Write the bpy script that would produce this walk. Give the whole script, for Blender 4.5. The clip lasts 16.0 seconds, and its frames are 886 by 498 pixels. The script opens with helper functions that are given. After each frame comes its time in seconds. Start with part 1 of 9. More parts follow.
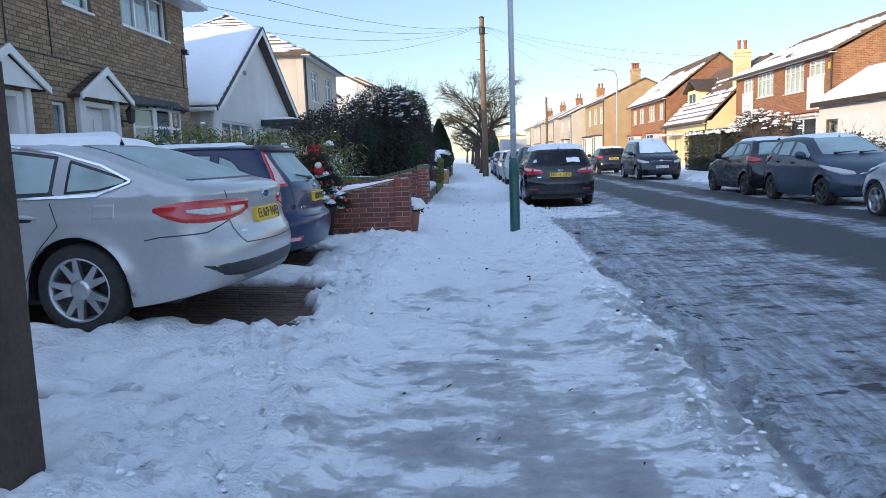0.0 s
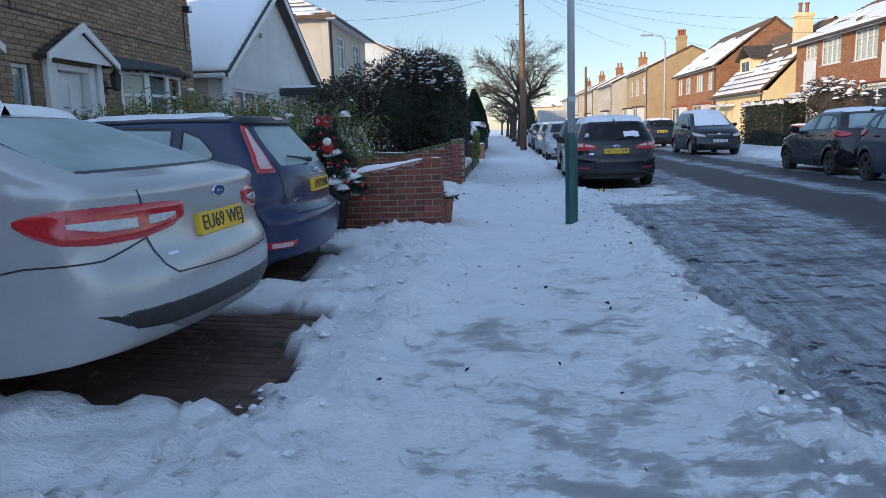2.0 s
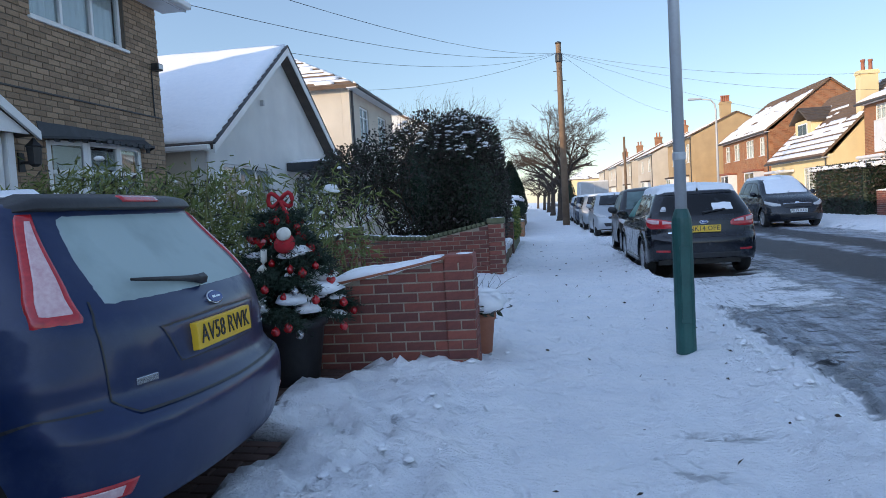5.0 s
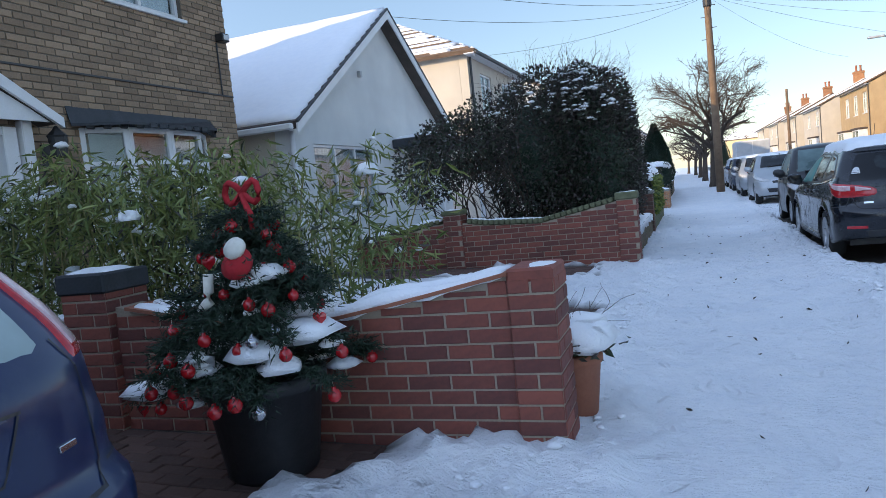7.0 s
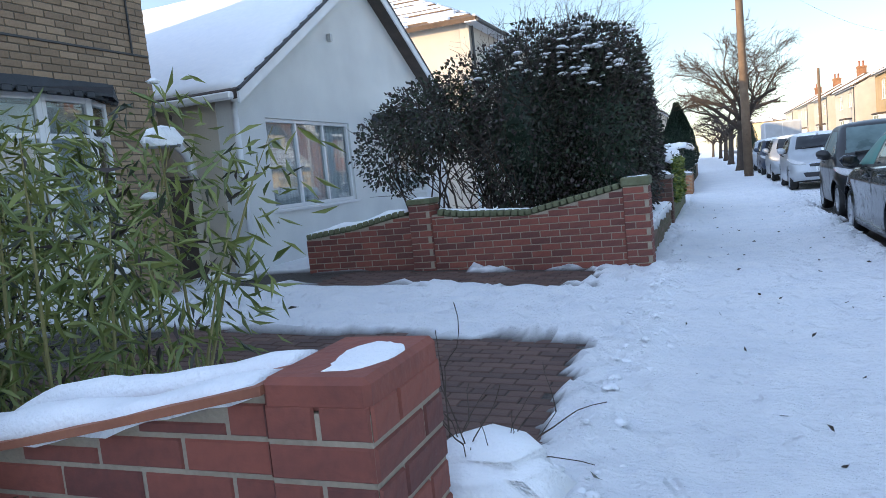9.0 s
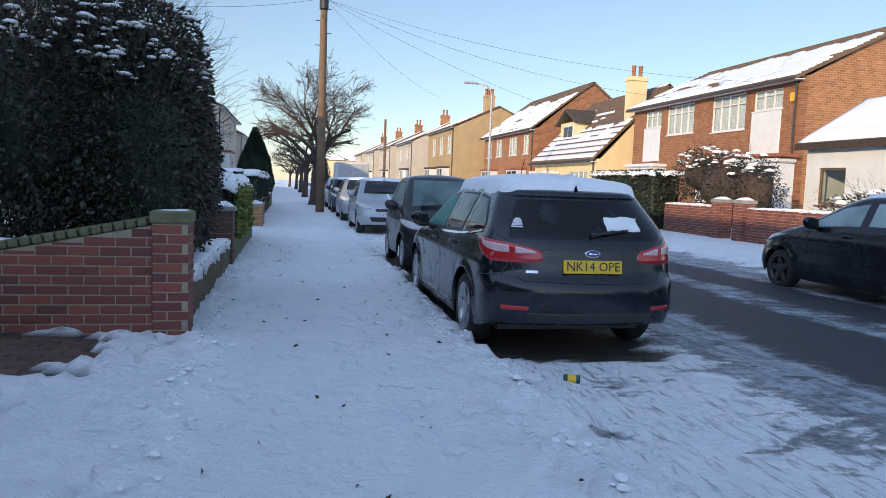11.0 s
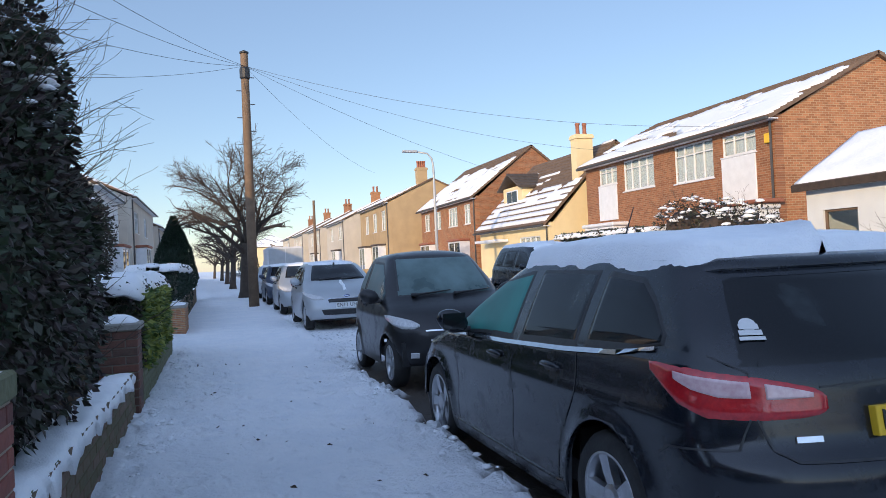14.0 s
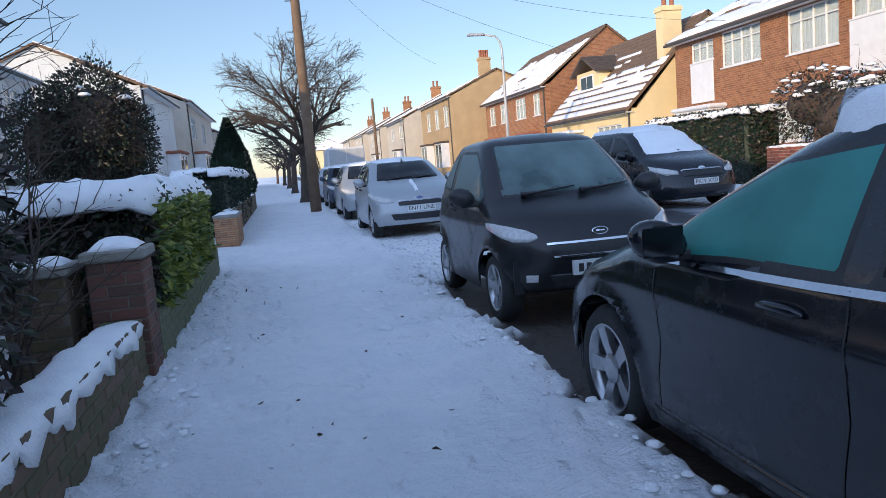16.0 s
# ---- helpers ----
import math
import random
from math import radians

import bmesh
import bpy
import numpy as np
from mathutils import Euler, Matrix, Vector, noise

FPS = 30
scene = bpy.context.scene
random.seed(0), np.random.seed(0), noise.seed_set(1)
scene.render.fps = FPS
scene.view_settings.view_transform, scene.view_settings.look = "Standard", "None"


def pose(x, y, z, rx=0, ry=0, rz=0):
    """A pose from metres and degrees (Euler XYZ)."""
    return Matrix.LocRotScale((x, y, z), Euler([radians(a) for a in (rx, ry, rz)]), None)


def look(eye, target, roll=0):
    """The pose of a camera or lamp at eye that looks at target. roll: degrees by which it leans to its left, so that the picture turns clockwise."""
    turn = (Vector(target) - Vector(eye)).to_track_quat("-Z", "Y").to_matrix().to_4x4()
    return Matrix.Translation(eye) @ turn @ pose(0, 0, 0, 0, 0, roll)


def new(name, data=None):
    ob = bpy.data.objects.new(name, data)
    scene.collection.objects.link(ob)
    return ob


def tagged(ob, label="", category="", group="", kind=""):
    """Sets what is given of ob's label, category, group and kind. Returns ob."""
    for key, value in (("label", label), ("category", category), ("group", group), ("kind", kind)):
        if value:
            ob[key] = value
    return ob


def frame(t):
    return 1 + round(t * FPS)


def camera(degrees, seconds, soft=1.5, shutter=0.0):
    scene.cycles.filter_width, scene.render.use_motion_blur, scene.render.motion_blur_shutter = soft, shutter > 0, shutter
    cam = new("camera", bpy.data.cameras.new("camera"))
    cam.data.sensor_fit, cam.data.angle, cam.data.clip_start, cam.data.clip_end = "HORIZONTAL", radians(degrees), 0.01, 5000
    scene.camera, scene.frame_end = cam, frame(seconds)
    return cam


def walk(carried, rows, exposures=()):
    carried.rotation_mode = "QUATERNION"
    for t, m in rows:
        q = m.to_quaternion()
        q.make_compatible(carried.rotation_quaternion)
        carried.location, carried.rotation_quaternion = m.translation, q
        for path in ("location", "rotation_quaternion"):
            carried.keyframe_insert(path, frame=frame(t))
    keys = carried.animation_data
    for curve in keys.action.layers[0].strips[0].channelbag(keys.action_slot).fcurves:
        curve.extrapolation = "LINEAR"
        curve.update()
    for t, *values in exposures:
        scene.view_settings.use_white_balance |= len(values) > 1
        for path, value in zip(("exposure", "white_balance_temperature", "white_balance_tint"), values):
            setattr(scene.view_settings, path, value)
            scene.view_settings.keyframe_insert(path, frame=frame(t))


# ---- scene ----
import functools

cam = camera(63.3, 16.0, 0.8)
EXPOSURE = [(0.0, 0.26, 6570, 10), (0.5, -0.02, 6520, 10), (3.0, -0.14, 6420, 10), (5.5, 0.10, 6470, 10), (7.0, 0.25, 6670, 10), (8.5, 0.52, 6890, 10), (9.0, 0.60, 6950, 10), (9.5, 0.18, 6820, 10), (10.0, 0.02, 6720, 10), (12.5, -0.14, 6520, 12), (13.5, -0.14, 6500, 12), (14.5, -0.05, 6320, 12), (16.0, -0.05, 6250, 12)]
PATH = [
    (0, (0.087, 0.146, 1.328), (0.002, 2.129, 1.077), -2.0),
    (0.5, (0.078, 0.668, 1.31), (0.051, 2.652, 1.057), -1.9),
    (1, (0.017, 1.206, 1.332), (-0.012, 3.188, 1.065), -2.5),
    (1.5, (-0.02, 1.738, 1.335), (-0.119, 3.714, 1.044), -2.7),
    (2, (-0.076, 2.255, 1.365), (-0.253, 4.22, 1.041), -1.9),
    (2.5, (-0.21, 2.82, 1.362), (-0.379, 4.785, 1.033), -1.0),
    (3, (-0.252, 3.361, 1.375), (-0.403, 5.342, 1.149), -3.2),
    (3.2, (-0.28, 3.575, 1.394), (-0.425, 5.562, 1.22), -4.3),
    (5.3, (-0.341, 5.943, 1.409), (-0.668, 7.913, 1.295), -3.0),
    (5.5, (-0.326, 6.157, 1.43), (-0.711, 8.115, 1.297), -3.3),
    (6, (-0.273, 6.685, 1.431), (-0.789, 8.612, 1.28), -4.0),
    (6.5, (-0.27, 7.187, 1.431), (-0.854, 9.094, 1.278), -4.9),
    (7, (-0.234, 7.752, 1.429), (-0.899, 9.632, 1.273), -6.0),
    (7.5, (-0.315, 8.284, 1.423), (-1.041, 10.14, 1.248), -6.1),
    (8, (-0.292, 8.861, 1.411), (-1.092, 10.682, 1.211), -5.5),
    (8.5, (-0.315, 9.311, 1.431), (-1.211, 11.087, 1.223), -5.4),
    (9, (-0.277, 9.887, 1.375), (-0.998, 11.742, 1.178), -5.8),
    (9.5, (-0.203, 10.408, 1.381), (-0.472, 12.376, 1.15), -4.8),
    (10, (-0.171, 10.907, 1.395), (0.11, 12.869, 1.128), -1.6),
    (12.3, (-0.252, 13.385, 1.514), (0.173, 15.339, 1.546), 2.7),
    (12.5, (-0.297, 13.623, 1.486), (0.094, 15.584, 1.544), 2.3),
    (13, (-0.349, 14.168, 1.513), (-0.035, 16.14, 1.623), 0.9),
    (13.5, (-0.35, 14.776, 1.499), (0.005, 16.741, 1.614), -1.5),
    (14, (-0.275, 15.283, 1.485), (0.328, 17.19, 1.517), -2.6),
    (14.5, (-0.206, 15.843, 1.477), (0.441, 17.733, 1.383), -2.2),
    (15, (-0.155, 16.399, 1.413), (0.5, 18.274, 1.175), -2.2),
    (15.5, (-0.1, 16.988, 1.424), (0.438, 18.895, 1.154), -4.1),
    (16, (-0.077, 17.57, 1.421), (0.341, 19.511, 1.183), -4.7),
]
walk(cam, [(t, look(eye, target, roll)) for t, eye, target, roll in PATH], EXPOSURE)


# ---- world and sun ----
SUN_ELEV, SUN_AZ = 13.0, 226.0  # degrees above the horizon; compass bearing with +y as north
world = bpy.data.worlds.new("world")
scene.world = world
world.use_nodes = True
sky = world.node_tree.nodes.new("ShaderNodeTexSky")
sky.sky_type, sky.sun_disc = "NISHITA", False
sky.sun_elevation, sky.sun_rotation = radians(SUN_ELEV), radians(SUN_AZ)
sky.air_density, sky.dust_density, sky.ozone_density = 1.0, 0.2, 2.0
world.node_tree.nodes["Background"].inputs[1].default_value = 0.14
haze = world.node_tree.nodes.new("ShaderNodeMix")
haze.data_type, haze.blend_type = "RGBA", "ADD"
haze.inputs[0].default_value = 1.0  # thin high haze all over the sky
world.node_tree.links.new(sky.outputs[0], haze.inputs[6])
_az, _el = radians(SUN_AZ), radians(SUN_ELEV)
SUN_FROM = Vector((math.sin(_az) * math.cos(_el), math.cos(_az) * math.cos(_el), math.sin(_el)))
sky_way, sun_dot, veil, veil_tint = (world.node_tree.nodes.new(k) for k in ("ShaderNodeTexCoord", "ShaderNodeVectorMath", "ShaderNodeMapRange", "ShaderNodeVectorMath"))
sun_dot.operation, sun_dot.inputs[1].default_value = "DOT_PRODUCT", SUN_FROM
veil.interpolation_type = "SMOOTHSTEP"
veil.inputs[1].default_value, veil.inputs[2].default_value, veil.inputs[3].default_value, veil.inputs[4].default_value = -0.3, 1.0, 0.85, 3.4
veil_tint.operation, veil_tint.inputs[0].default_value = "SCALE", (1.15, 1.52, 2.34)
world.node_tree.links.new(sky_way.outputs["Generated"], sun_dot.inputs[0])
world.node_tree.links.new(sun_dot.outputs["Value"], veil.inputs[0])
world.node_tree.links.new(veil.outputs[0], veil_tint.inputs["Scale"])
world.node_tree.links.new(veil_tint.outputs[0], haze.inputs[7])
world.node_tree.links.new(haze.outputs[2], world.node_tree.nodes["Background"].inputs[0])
sun = new("sun", bpy.data.lights.new("sun", "SUN"))
sun.data.energy, sun.data.angle, sun.data.color = 4.3, radians(0.5), (1.0, 0.75, 0.46)
sun.matrix_world = look(SUN_FROM * 60, (0, 0, 0))


# ---- materials ----
def mat(name, c1, c2=None, scale=8.0, rough=0.7, metal=0.0, bump=0.15, fine=60.0, spread=0.5, random=0.0, coat=0.0, space="Object", spec=0.5):
    """Two colours mixed by noise at two scales, with fine relief."""
    m = bpy.data.materials.new(name)
    m.use_nodes = True
    n, l = m.node_tree.nodes, m.node_tree.links
    b = n["Principled BSDF"]
    c2 = c2 or tuple(min(1.0, v * 0.75) for v in c1)
    co = n.new("ShaderNodeTexCoord")
    n1, n2 = n.new("ShaderNodeTexNoise"), n.new("ShaderNodeTexNoise")
    n1.inputs["Scale"].default_value, n1.inputs["Detail"].default_value = scale, 6
    n2.inputs["Scale"].default_value, n2.inputs["Detail"].default_value = fine, 3
    l.new(co.outputs[space], n1.inputs["Vector"]), l.new(co.outputs[space], n2.inputs["Vector"])
    add = n.new("ShaderNodeMath")
    add.operation = "MULTIPLY_ADD"
    add.inputs[1].default_value = 0.5
    l.new(n2.outputs[0], add.inputs[0]), l.new(n1.outputs[0], add.inputs[2])
    ramp = n.new("ShaderNodeMapRange")
    ramp.inputs[1].default_value, ramp.inputs[2].default_value = 0.75 - spread / 2, 0.75 + spread / 2
    src = add.outputs[0]
    if random:
        info = n.new("ShaderNodeObjectInfo")
        geo = n.new("ShaderNodeNewGeometry")
        both = n.new("ShaderNodeMath")
        both.operation = "ADD"
        l.new(info.outputs["Random"], both.inputs[0]), l.new(geo.outputs["Random Per Island"], both.inputs[1])
        frac = n.new("ShaderNodeMath")
        frac.operation = "FRACT"
        l.new(both.outputs[0], frac.inputs[0])
        rr = n.new("ShaderNodeMath")
        rr.operation = "MULTIPLY_ADD"
        rr.inputs[1].default_value, rr.inputs[2].default_value = random, -random / 2
        l.new(frac.outputs[0], rr.inputs[0])
        ad = n.new("ShaderNodeMath")
        l.new(rr.outputs[0], ad.inputs[0]), l.new(src, ad.inputs[1])
        src = ad.outputs[0]
    l.new(src, ramp.inputs[0])
    mix = n.new("ShaderNodeMix")
    mix.data_type = "RGBA"
    mix.inputs[6].default_value, mix.inputs[7].default_value = (*c1, 1), (*c2, 1)
    l.new(ramp.outputs[0], mix.inputs[0]), l.new(mix.outputs[2], b.inputs["Base Color"])
    b.inputs["Roughness"].default_value, b.inputs["Metallic"].default_value = rough, metal
    b.inputs["Coat Weight"].default_value, b.inputs["Coat Roughness"].default_value = coat, 0.06
    b.inputs["Specular IOR Level"].default_value = spec
    if bump:
        bp = n.new("ShaderNodeBump")
        bp.inputs["Strength"].default_value, bp.inputs["Distance"].default_value = bump, 0.02
        l.new(add.outputs[0], bp.inputs["Height"]), l.new(bp.outputs[0], b.inputs["Normal"])
    return m


def glass(name, tint=(0.02, 0.03, 0.03), rough=0.04, frost=0.0, frost_col=(0.45, 0.55, 0.55), alpha=1.0):
    """Dark reflecting glazing, frosted by rime in uneven patches."""
    m = mat(name, tint, tuple(v * 1.3 for v in tint), 3.0, rough, 0, 0, spec=0.35)
    if frost:
        n, l = m.node_tree.nodes, m.node_tree.links
        b = n["Principled BSDF"]
        no = n.new("ShaderNodeTexNoise")
        no.inputs["Scale"].default_value, no.inputs["Detail"].default_value = 2.5, 8
        mr = n.new("ShaderNodeMapRange")
        mr.inputs[1].default_value, mr.inputs[2].default_value = 0.62 - frost * 0.5, 0.85 - frost * 0.35
        l.new(n["Texture Coordinate"].outputs["Object"], no.inputs["Vector"])
        l.new(no.outputs[0], mr.inputs[0])
        mx = n.new("ShaderNodeMix")
        mx.data_type = "RGBA"
        mx.inputs[6].default_value, mx.inputs[7].default_value = (*tint, 1), (*frost_col, 1)
        l.new(mr.outputs[0], mx.inputs[0]), l.new(mx.outputs[2], b.inputs["Base Color"])
        r2 = n.new("ShaderNodeMapRange")
        r2.inputs[3].default_value, r2.inputs[4].default_value = rough, 0.5
        l.new(mr.outputs[0], r2.inputs[0]), l.new(r2.outputs[0], b.inputs["Roughness"])
    return m


def snow_mat(name, dirt=0.0):
    m = mat(name, (0.95, 0.955, 0.965), (0.86, 0.88, 0.91), 9.0, 0.55, 0, 0.6, 90.0, 0.7)
    m.node_tree.nodes["Principled BSDF"].inputs["Subsurface Weight"].default_value = 0.0
    return m


M = {}
M["snow"] = snow_mat("snow")
M["brown_brick"] = mat("brown_brick", (0.37, 0.26, 0.17), (0.23, 0.16, 0.105), 5, 0.85, 0, 0.4, 45, 0.7, 0.8)
M["red_brick"] = mat("red_brick", (0.27, 0.080, 0.055), (0.13, 0.045, 0.038), 7, 0.8, 0, 0.35, 45, 0.7, 0.7)
M["orange_brick"] = mat("orange_brick", (0.48, 0.20, 0.085), (0.33, 0.13, 0.06), 2.5, 0.85, 0, 0.3, 20, 0.6, 0.7)
def brick_pattern(m, mortar):
    """Courses of brick in the material, for walls that stay far off."""
    n, l = m.node_tree.nodes, m.node_tree.links
    co, sp, cb = n.new("ShaderNodeTexCoord"), n.new("ShaderNodeSeparateXYZ"), n.new("ShaderNodeCombineXYZ")
    l.new(co.outputs["Object"], sp.inputs[0]), l.new(sp.outputs[0], cb.inputs[0]), l.new(sp.outputs[2], cb.inputs[1])
    br = n.new("ShaderNodeTexBrick")
    br.inputs["Scale"].default_value = 1.0
    br.inputs["Brick Width"].default_value, br.inputs["Row Height"].default_value, br.inputs["Mortar Size"].default_value = 0.225, 0.075, 0.009
    br.inputs["Color1"].default_value, br.inputs["Color2"].default_value, br.inputs["Mortar"].default_value = (1, 1, 1, 1), (0.62, 0.58, 0.55, 1), mortar
    l.new(cb.outputs[0], br.inputs["Vector"])
    b = n["Principled BSDF"]
    src = b.inputs["Base Color"].links[0].from_socket
    mu = n.new("ShaderNodeMix")
    mu.data_type, mu.blend_type = "RGBA", "MULTIPLY"
    mu.inputs[0].default_value = 1.0
    l.new(src, mu.inputs[6]), l.new(br.outputs["Color"], mu.inputs[7]), l.new(mu.outputs[2], b.inputs["Base Color"])


brick_pattern(M["orange_brick"], (0.9, 1.5, 2.0, 1))
M["old_brick"] = mat("old_brick", (0.16, 0.10, 0.07), (0.10, 0.085, 0.04), 4, 0.9, 0, 0.5, 30, 0.6, 0.6)
M["pier_brick"] = mat("pier_brick", (0.17, 0.070, 0.050), (0.09, 0.055, 0.042), 5, 0.9, 0, 0.5, 35, 0.7, 0.8)
M["mortar"] = mat("mortar", (0.40, 0.33, 0.25), (0.27, 0.22, 0.17), 6, 0.95, 0, 0.4, 80)
M["mortar_dark"] = mat("mortar_dark", (0.20, 0.17, 0.135), (0.13, 0.11, 0.09), 6, 0.95, 0, 0.4, 80)
M["white_render"] = mat("white_render", (0.74, 0.75, 0.73), (0.62, 0.63, 0.62), 1.5, 0.9, 0, 0.3, 50)
M["cream_render"] = mat("cream_render", (0.80, 0.66, 0.38), (0.70, 0.56, 0.32), 1.2, 0.9, 0, 0.3, 40)
M["tan_render"] = mat("tan_render", (0.50, 0.36, 0.20), (0.38, 0.27, 0.15), 1.0, 0.9, 0, 0.3, 40)
M["pale_render"] = mat("pale_render", (0.62, 0.56, 0.47), (0.50, 0.45, 0.38), 1.0, 0.9, 0, 0.3, 40)
M["upvc"] = mat("upvc", (0.78, 0.79, 0.80), (0.68, 0.69, 0.70), 4, 0.4, 0, 0.05)
M["tile_dark"] = mat("tile_dark", (0.11, 0.085, 0.07), (0.06, 0.05, 0.045), 4, 0.85, 0, 0.5, 30)
M["tile_brown"] = mat("tile_brown", (0.20, 0.13, 0.085), (0.12, 0.08, 0.055), 4, 0.85, 0, 0.5, 30)
M["window_glass"] = glass("window_glass", (0.03, 0.04, 0.05), 0.03)
M["curtain"] = mat("curtain", (0.75, 0.77, 0.80), (0.60, 0.62, 0.66), 12, 0.9, 0, 0.2)
M["interior"] = mat("interior", (0.10, 0.09, 0.08), (0.06, 0.055, 0.05), 2, 0.9, 0, 0)
M["black_plastic"] = mat("black_plastic", (0.018, 0.018, 0.02), (0.03, 0.03, 0.032), 20, 0.45, 0, 0.1)
M["rubber"] = mat("rubber", (0.015, 0.015, 0.016), (0.035, 0.034, 0.033), 12, 0.8, 0, 0.2)
M["alloy"] = mat("alloy", (0.52, 0.53, 0.55), (0.40, 0.41, 0.43), 14, 0.3, 0.85, 0.05)
M["steel_dark"] = mat("steel_dark", (0.05, 0.05, 0.055), (0.09, 0.09, 0.09), 14, 0.4, 0.6, 0.05)
M["chrome"] = mat("chrome", (0.75, 0.76, 0.78), (0.65, 0.66, 0.68), 20, 0.12, 1.0, 0)
M["plate_yellow"] = mat("plate_yellow", (0.80, 0.50, 0.03), (0.72, 0.44, 0.03), 8, 0.4, 0, 0.05)
M["plate_white"] = mat("plate_white", (0.75, 0.76, 0.76), (0.66, 0.67, 0.67), 8, 0.4, 0, 0.05)
M["plate_black"] = mat("plate_black", (0.02, 0.02, 0.02), (0.03, 0.03, 0.03), 8, 0.5, 0, 0)
M["lamp_red"] = mat("lamp_red", (0.55, 0.02, 0.025), (0.38, 0.012, 0.02), 30, 0.12, 0, 0.1, coat=0.8)
M["lamp_clear"] = mat("lamp_clear", (0.60, 0.60, 0.60), (0.42, 0.42, 0.43), 30, 0.12, 0, 0.1, coat=0.8)
M["lamp_pink"] = mat("lamp_pink", (0.72, 0.52, 0.52), (0.60, 0.36, 0.37), 30, 0.15, 0, 0.1, coat=0.8)
M["alloy_dull"] = mat("alloy_dull", (0.30, 0.31, 0.32), (0.24, 0.25, 0.26), 12, 0.4, 0.5, 0.05)
M["badge_blue"] = mat("badge_blue", (0.03, 0.06, 0.22), (0.02, 0.05, 0.18), 10, 0.2, 0, 0)
M["wood_dark"] = mat("wood_dark", (0.075, 0.05, 0.035), (0.035, 0.025, 0.02), 7, 0.85, 0, 0.6, 40)
M["pole_wood"] = mat("pole_wood", (0.22, 0.145, 0.09), (0.13, 0.085, 0.055), 4, 0.85, 0, 0.5, 30)
M["galv"] = mat("galv", (0.50, 0.52, 0.53), (0.42, 0.43, 0.44), 4, 0.5, 0.2, 0.1)
M["green_paint"] = mat("green_paint", (0.02, 0.10, 0.09), (0.012, 0.065, 0.06), 5, 0.45, 0, 0.15)
M["stone"] = mat("stone", (0.33, 0.31, 0.28), (0.20, 0.19, 0.16), 6, 0.9, 0, 0.5, 40)
M["moss_stone"] = mat("moss_stone", (0.17, 0.17, 0.10), (0.09, 0.10, 0.05), 6, 0.95, 0, 0.6, 30)
M["paver"] = mat("paver", (0.138, 0.078, 0.060), (0.078, 0.046, 0.038), 5, 0.8, 0, 0.3, 50, 0.7, 0.6)
M["soil"] = mat("soil", (0.06, 0.045, 0.03), (0.035, 0.025, 0.02), 9, 0.95, 0, 0.8, 50)
M["terracotta"] = mat("terracotta", (0.36, 0.14, 0.08), (0.27, 0.10, 0.06), 5, 0.8, 0, 0.2)
M["leaf_dark"] = mat("leaf_dark", (0.032, 0.050, 0.024), (0.050, 0.034, 0.032), 1.2, 0.45, 0, 0, 5, 0.6, 0.9)
M["leaf_purple"] = mat("leaf_purple", (0.045, 0.030, 0.030), (0.025, 0.035, 0.018), 1.2, 0.5, 0, 0, 5, 0.6, 0.9)
M["leaf_bamboo"] = mat("leaf_bamboo", (0.22, 0.25, 0.07), (0.11, 0.15, 0.04), 1.5, 0.5, 0, 0, 5, 0.6, 0.9)
M["leaf_yellow"] = mat("leaf_yellow", (0.22, 0.24, 0.04), (0.06, 0.11, 0.025), 2.0, 0.5, 0, 0, 5, 0.6, 0.9)
# also fills the dark cores that stand in for shade inside bush and hedges
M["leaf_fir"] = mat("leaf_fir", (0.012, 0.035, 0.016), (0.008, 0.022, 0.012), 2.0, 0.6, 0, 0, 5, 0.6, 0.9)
M["twig"] = mat("twig", (0.085, 0.06, 0.045), (0.05, 0.036, 0.028), 5, 0.9, 0, 0.2)
M["bark"] = mat("bark", (0.10, 0.075, 0.058), (0.055, 0.042, 0.034), 6, 0.95, 0, 0.7, 30)
M["cane"] = mat("cane", (0.30, 0.26, 0.11), (0.20, 0.19, 0.07), 6, 0.6, 0, 0.1)
M["red_gloss"] = mat("red_gloss", (0.55, 0.015, 0.02), (0.42, 0.01, 0.015), 8, 0.15, 0, 0, coat=0.6)
M["silver_gloss"] = mat("silver_gloss", (0.6, 0.6, 0.62), (0.5, 0.5, 0.52), 8, 0.15, 0.8, 0)
M["felt_red"] = mat("felt_red", (0.45, 0.02, 0.03), (0.35, 0.015, 0.02), 20, 0.9, 0, 0.3)
M["felt_white"] = mat("felt_white", (0.75, 0.73, 0.66), (0.62, 0.60, 0.52), 20, 0.9, 0, 0.3)
M["door_white"] = M["upvc"]
M["cable"] = mat("cable", (0.05, 0.05, 0.05), (0.06, 0.06, 0.06), 8, 0.6, 0, 0)
M["sign_white"] = mat("sign_white", (0.70, 0.70, 0.70), (0.62, 0.62, 0.62), 5, 0.5, 0, 0)


# ---- mesh helpers ----
def link_mesh(name, verts, faces, material, parent=None, label="", smooth=False, m=None):
    me = bpy.data.meshes.new(name)
    me.from_pydata([tuple(v) for v in verts], [], faces)
    me.update()
    if smooth:
        me.shade_smooth()
    for k in (material if isinstance(material, (list, tuple)) else [material]):
        me.materials.append(k)
    ob = new(name, me)
    if parent:
        ob.parent = parent
    if m is not None:
        ob.matrix_basis = m
    if label:
        tagged(ob, label)
    return ob


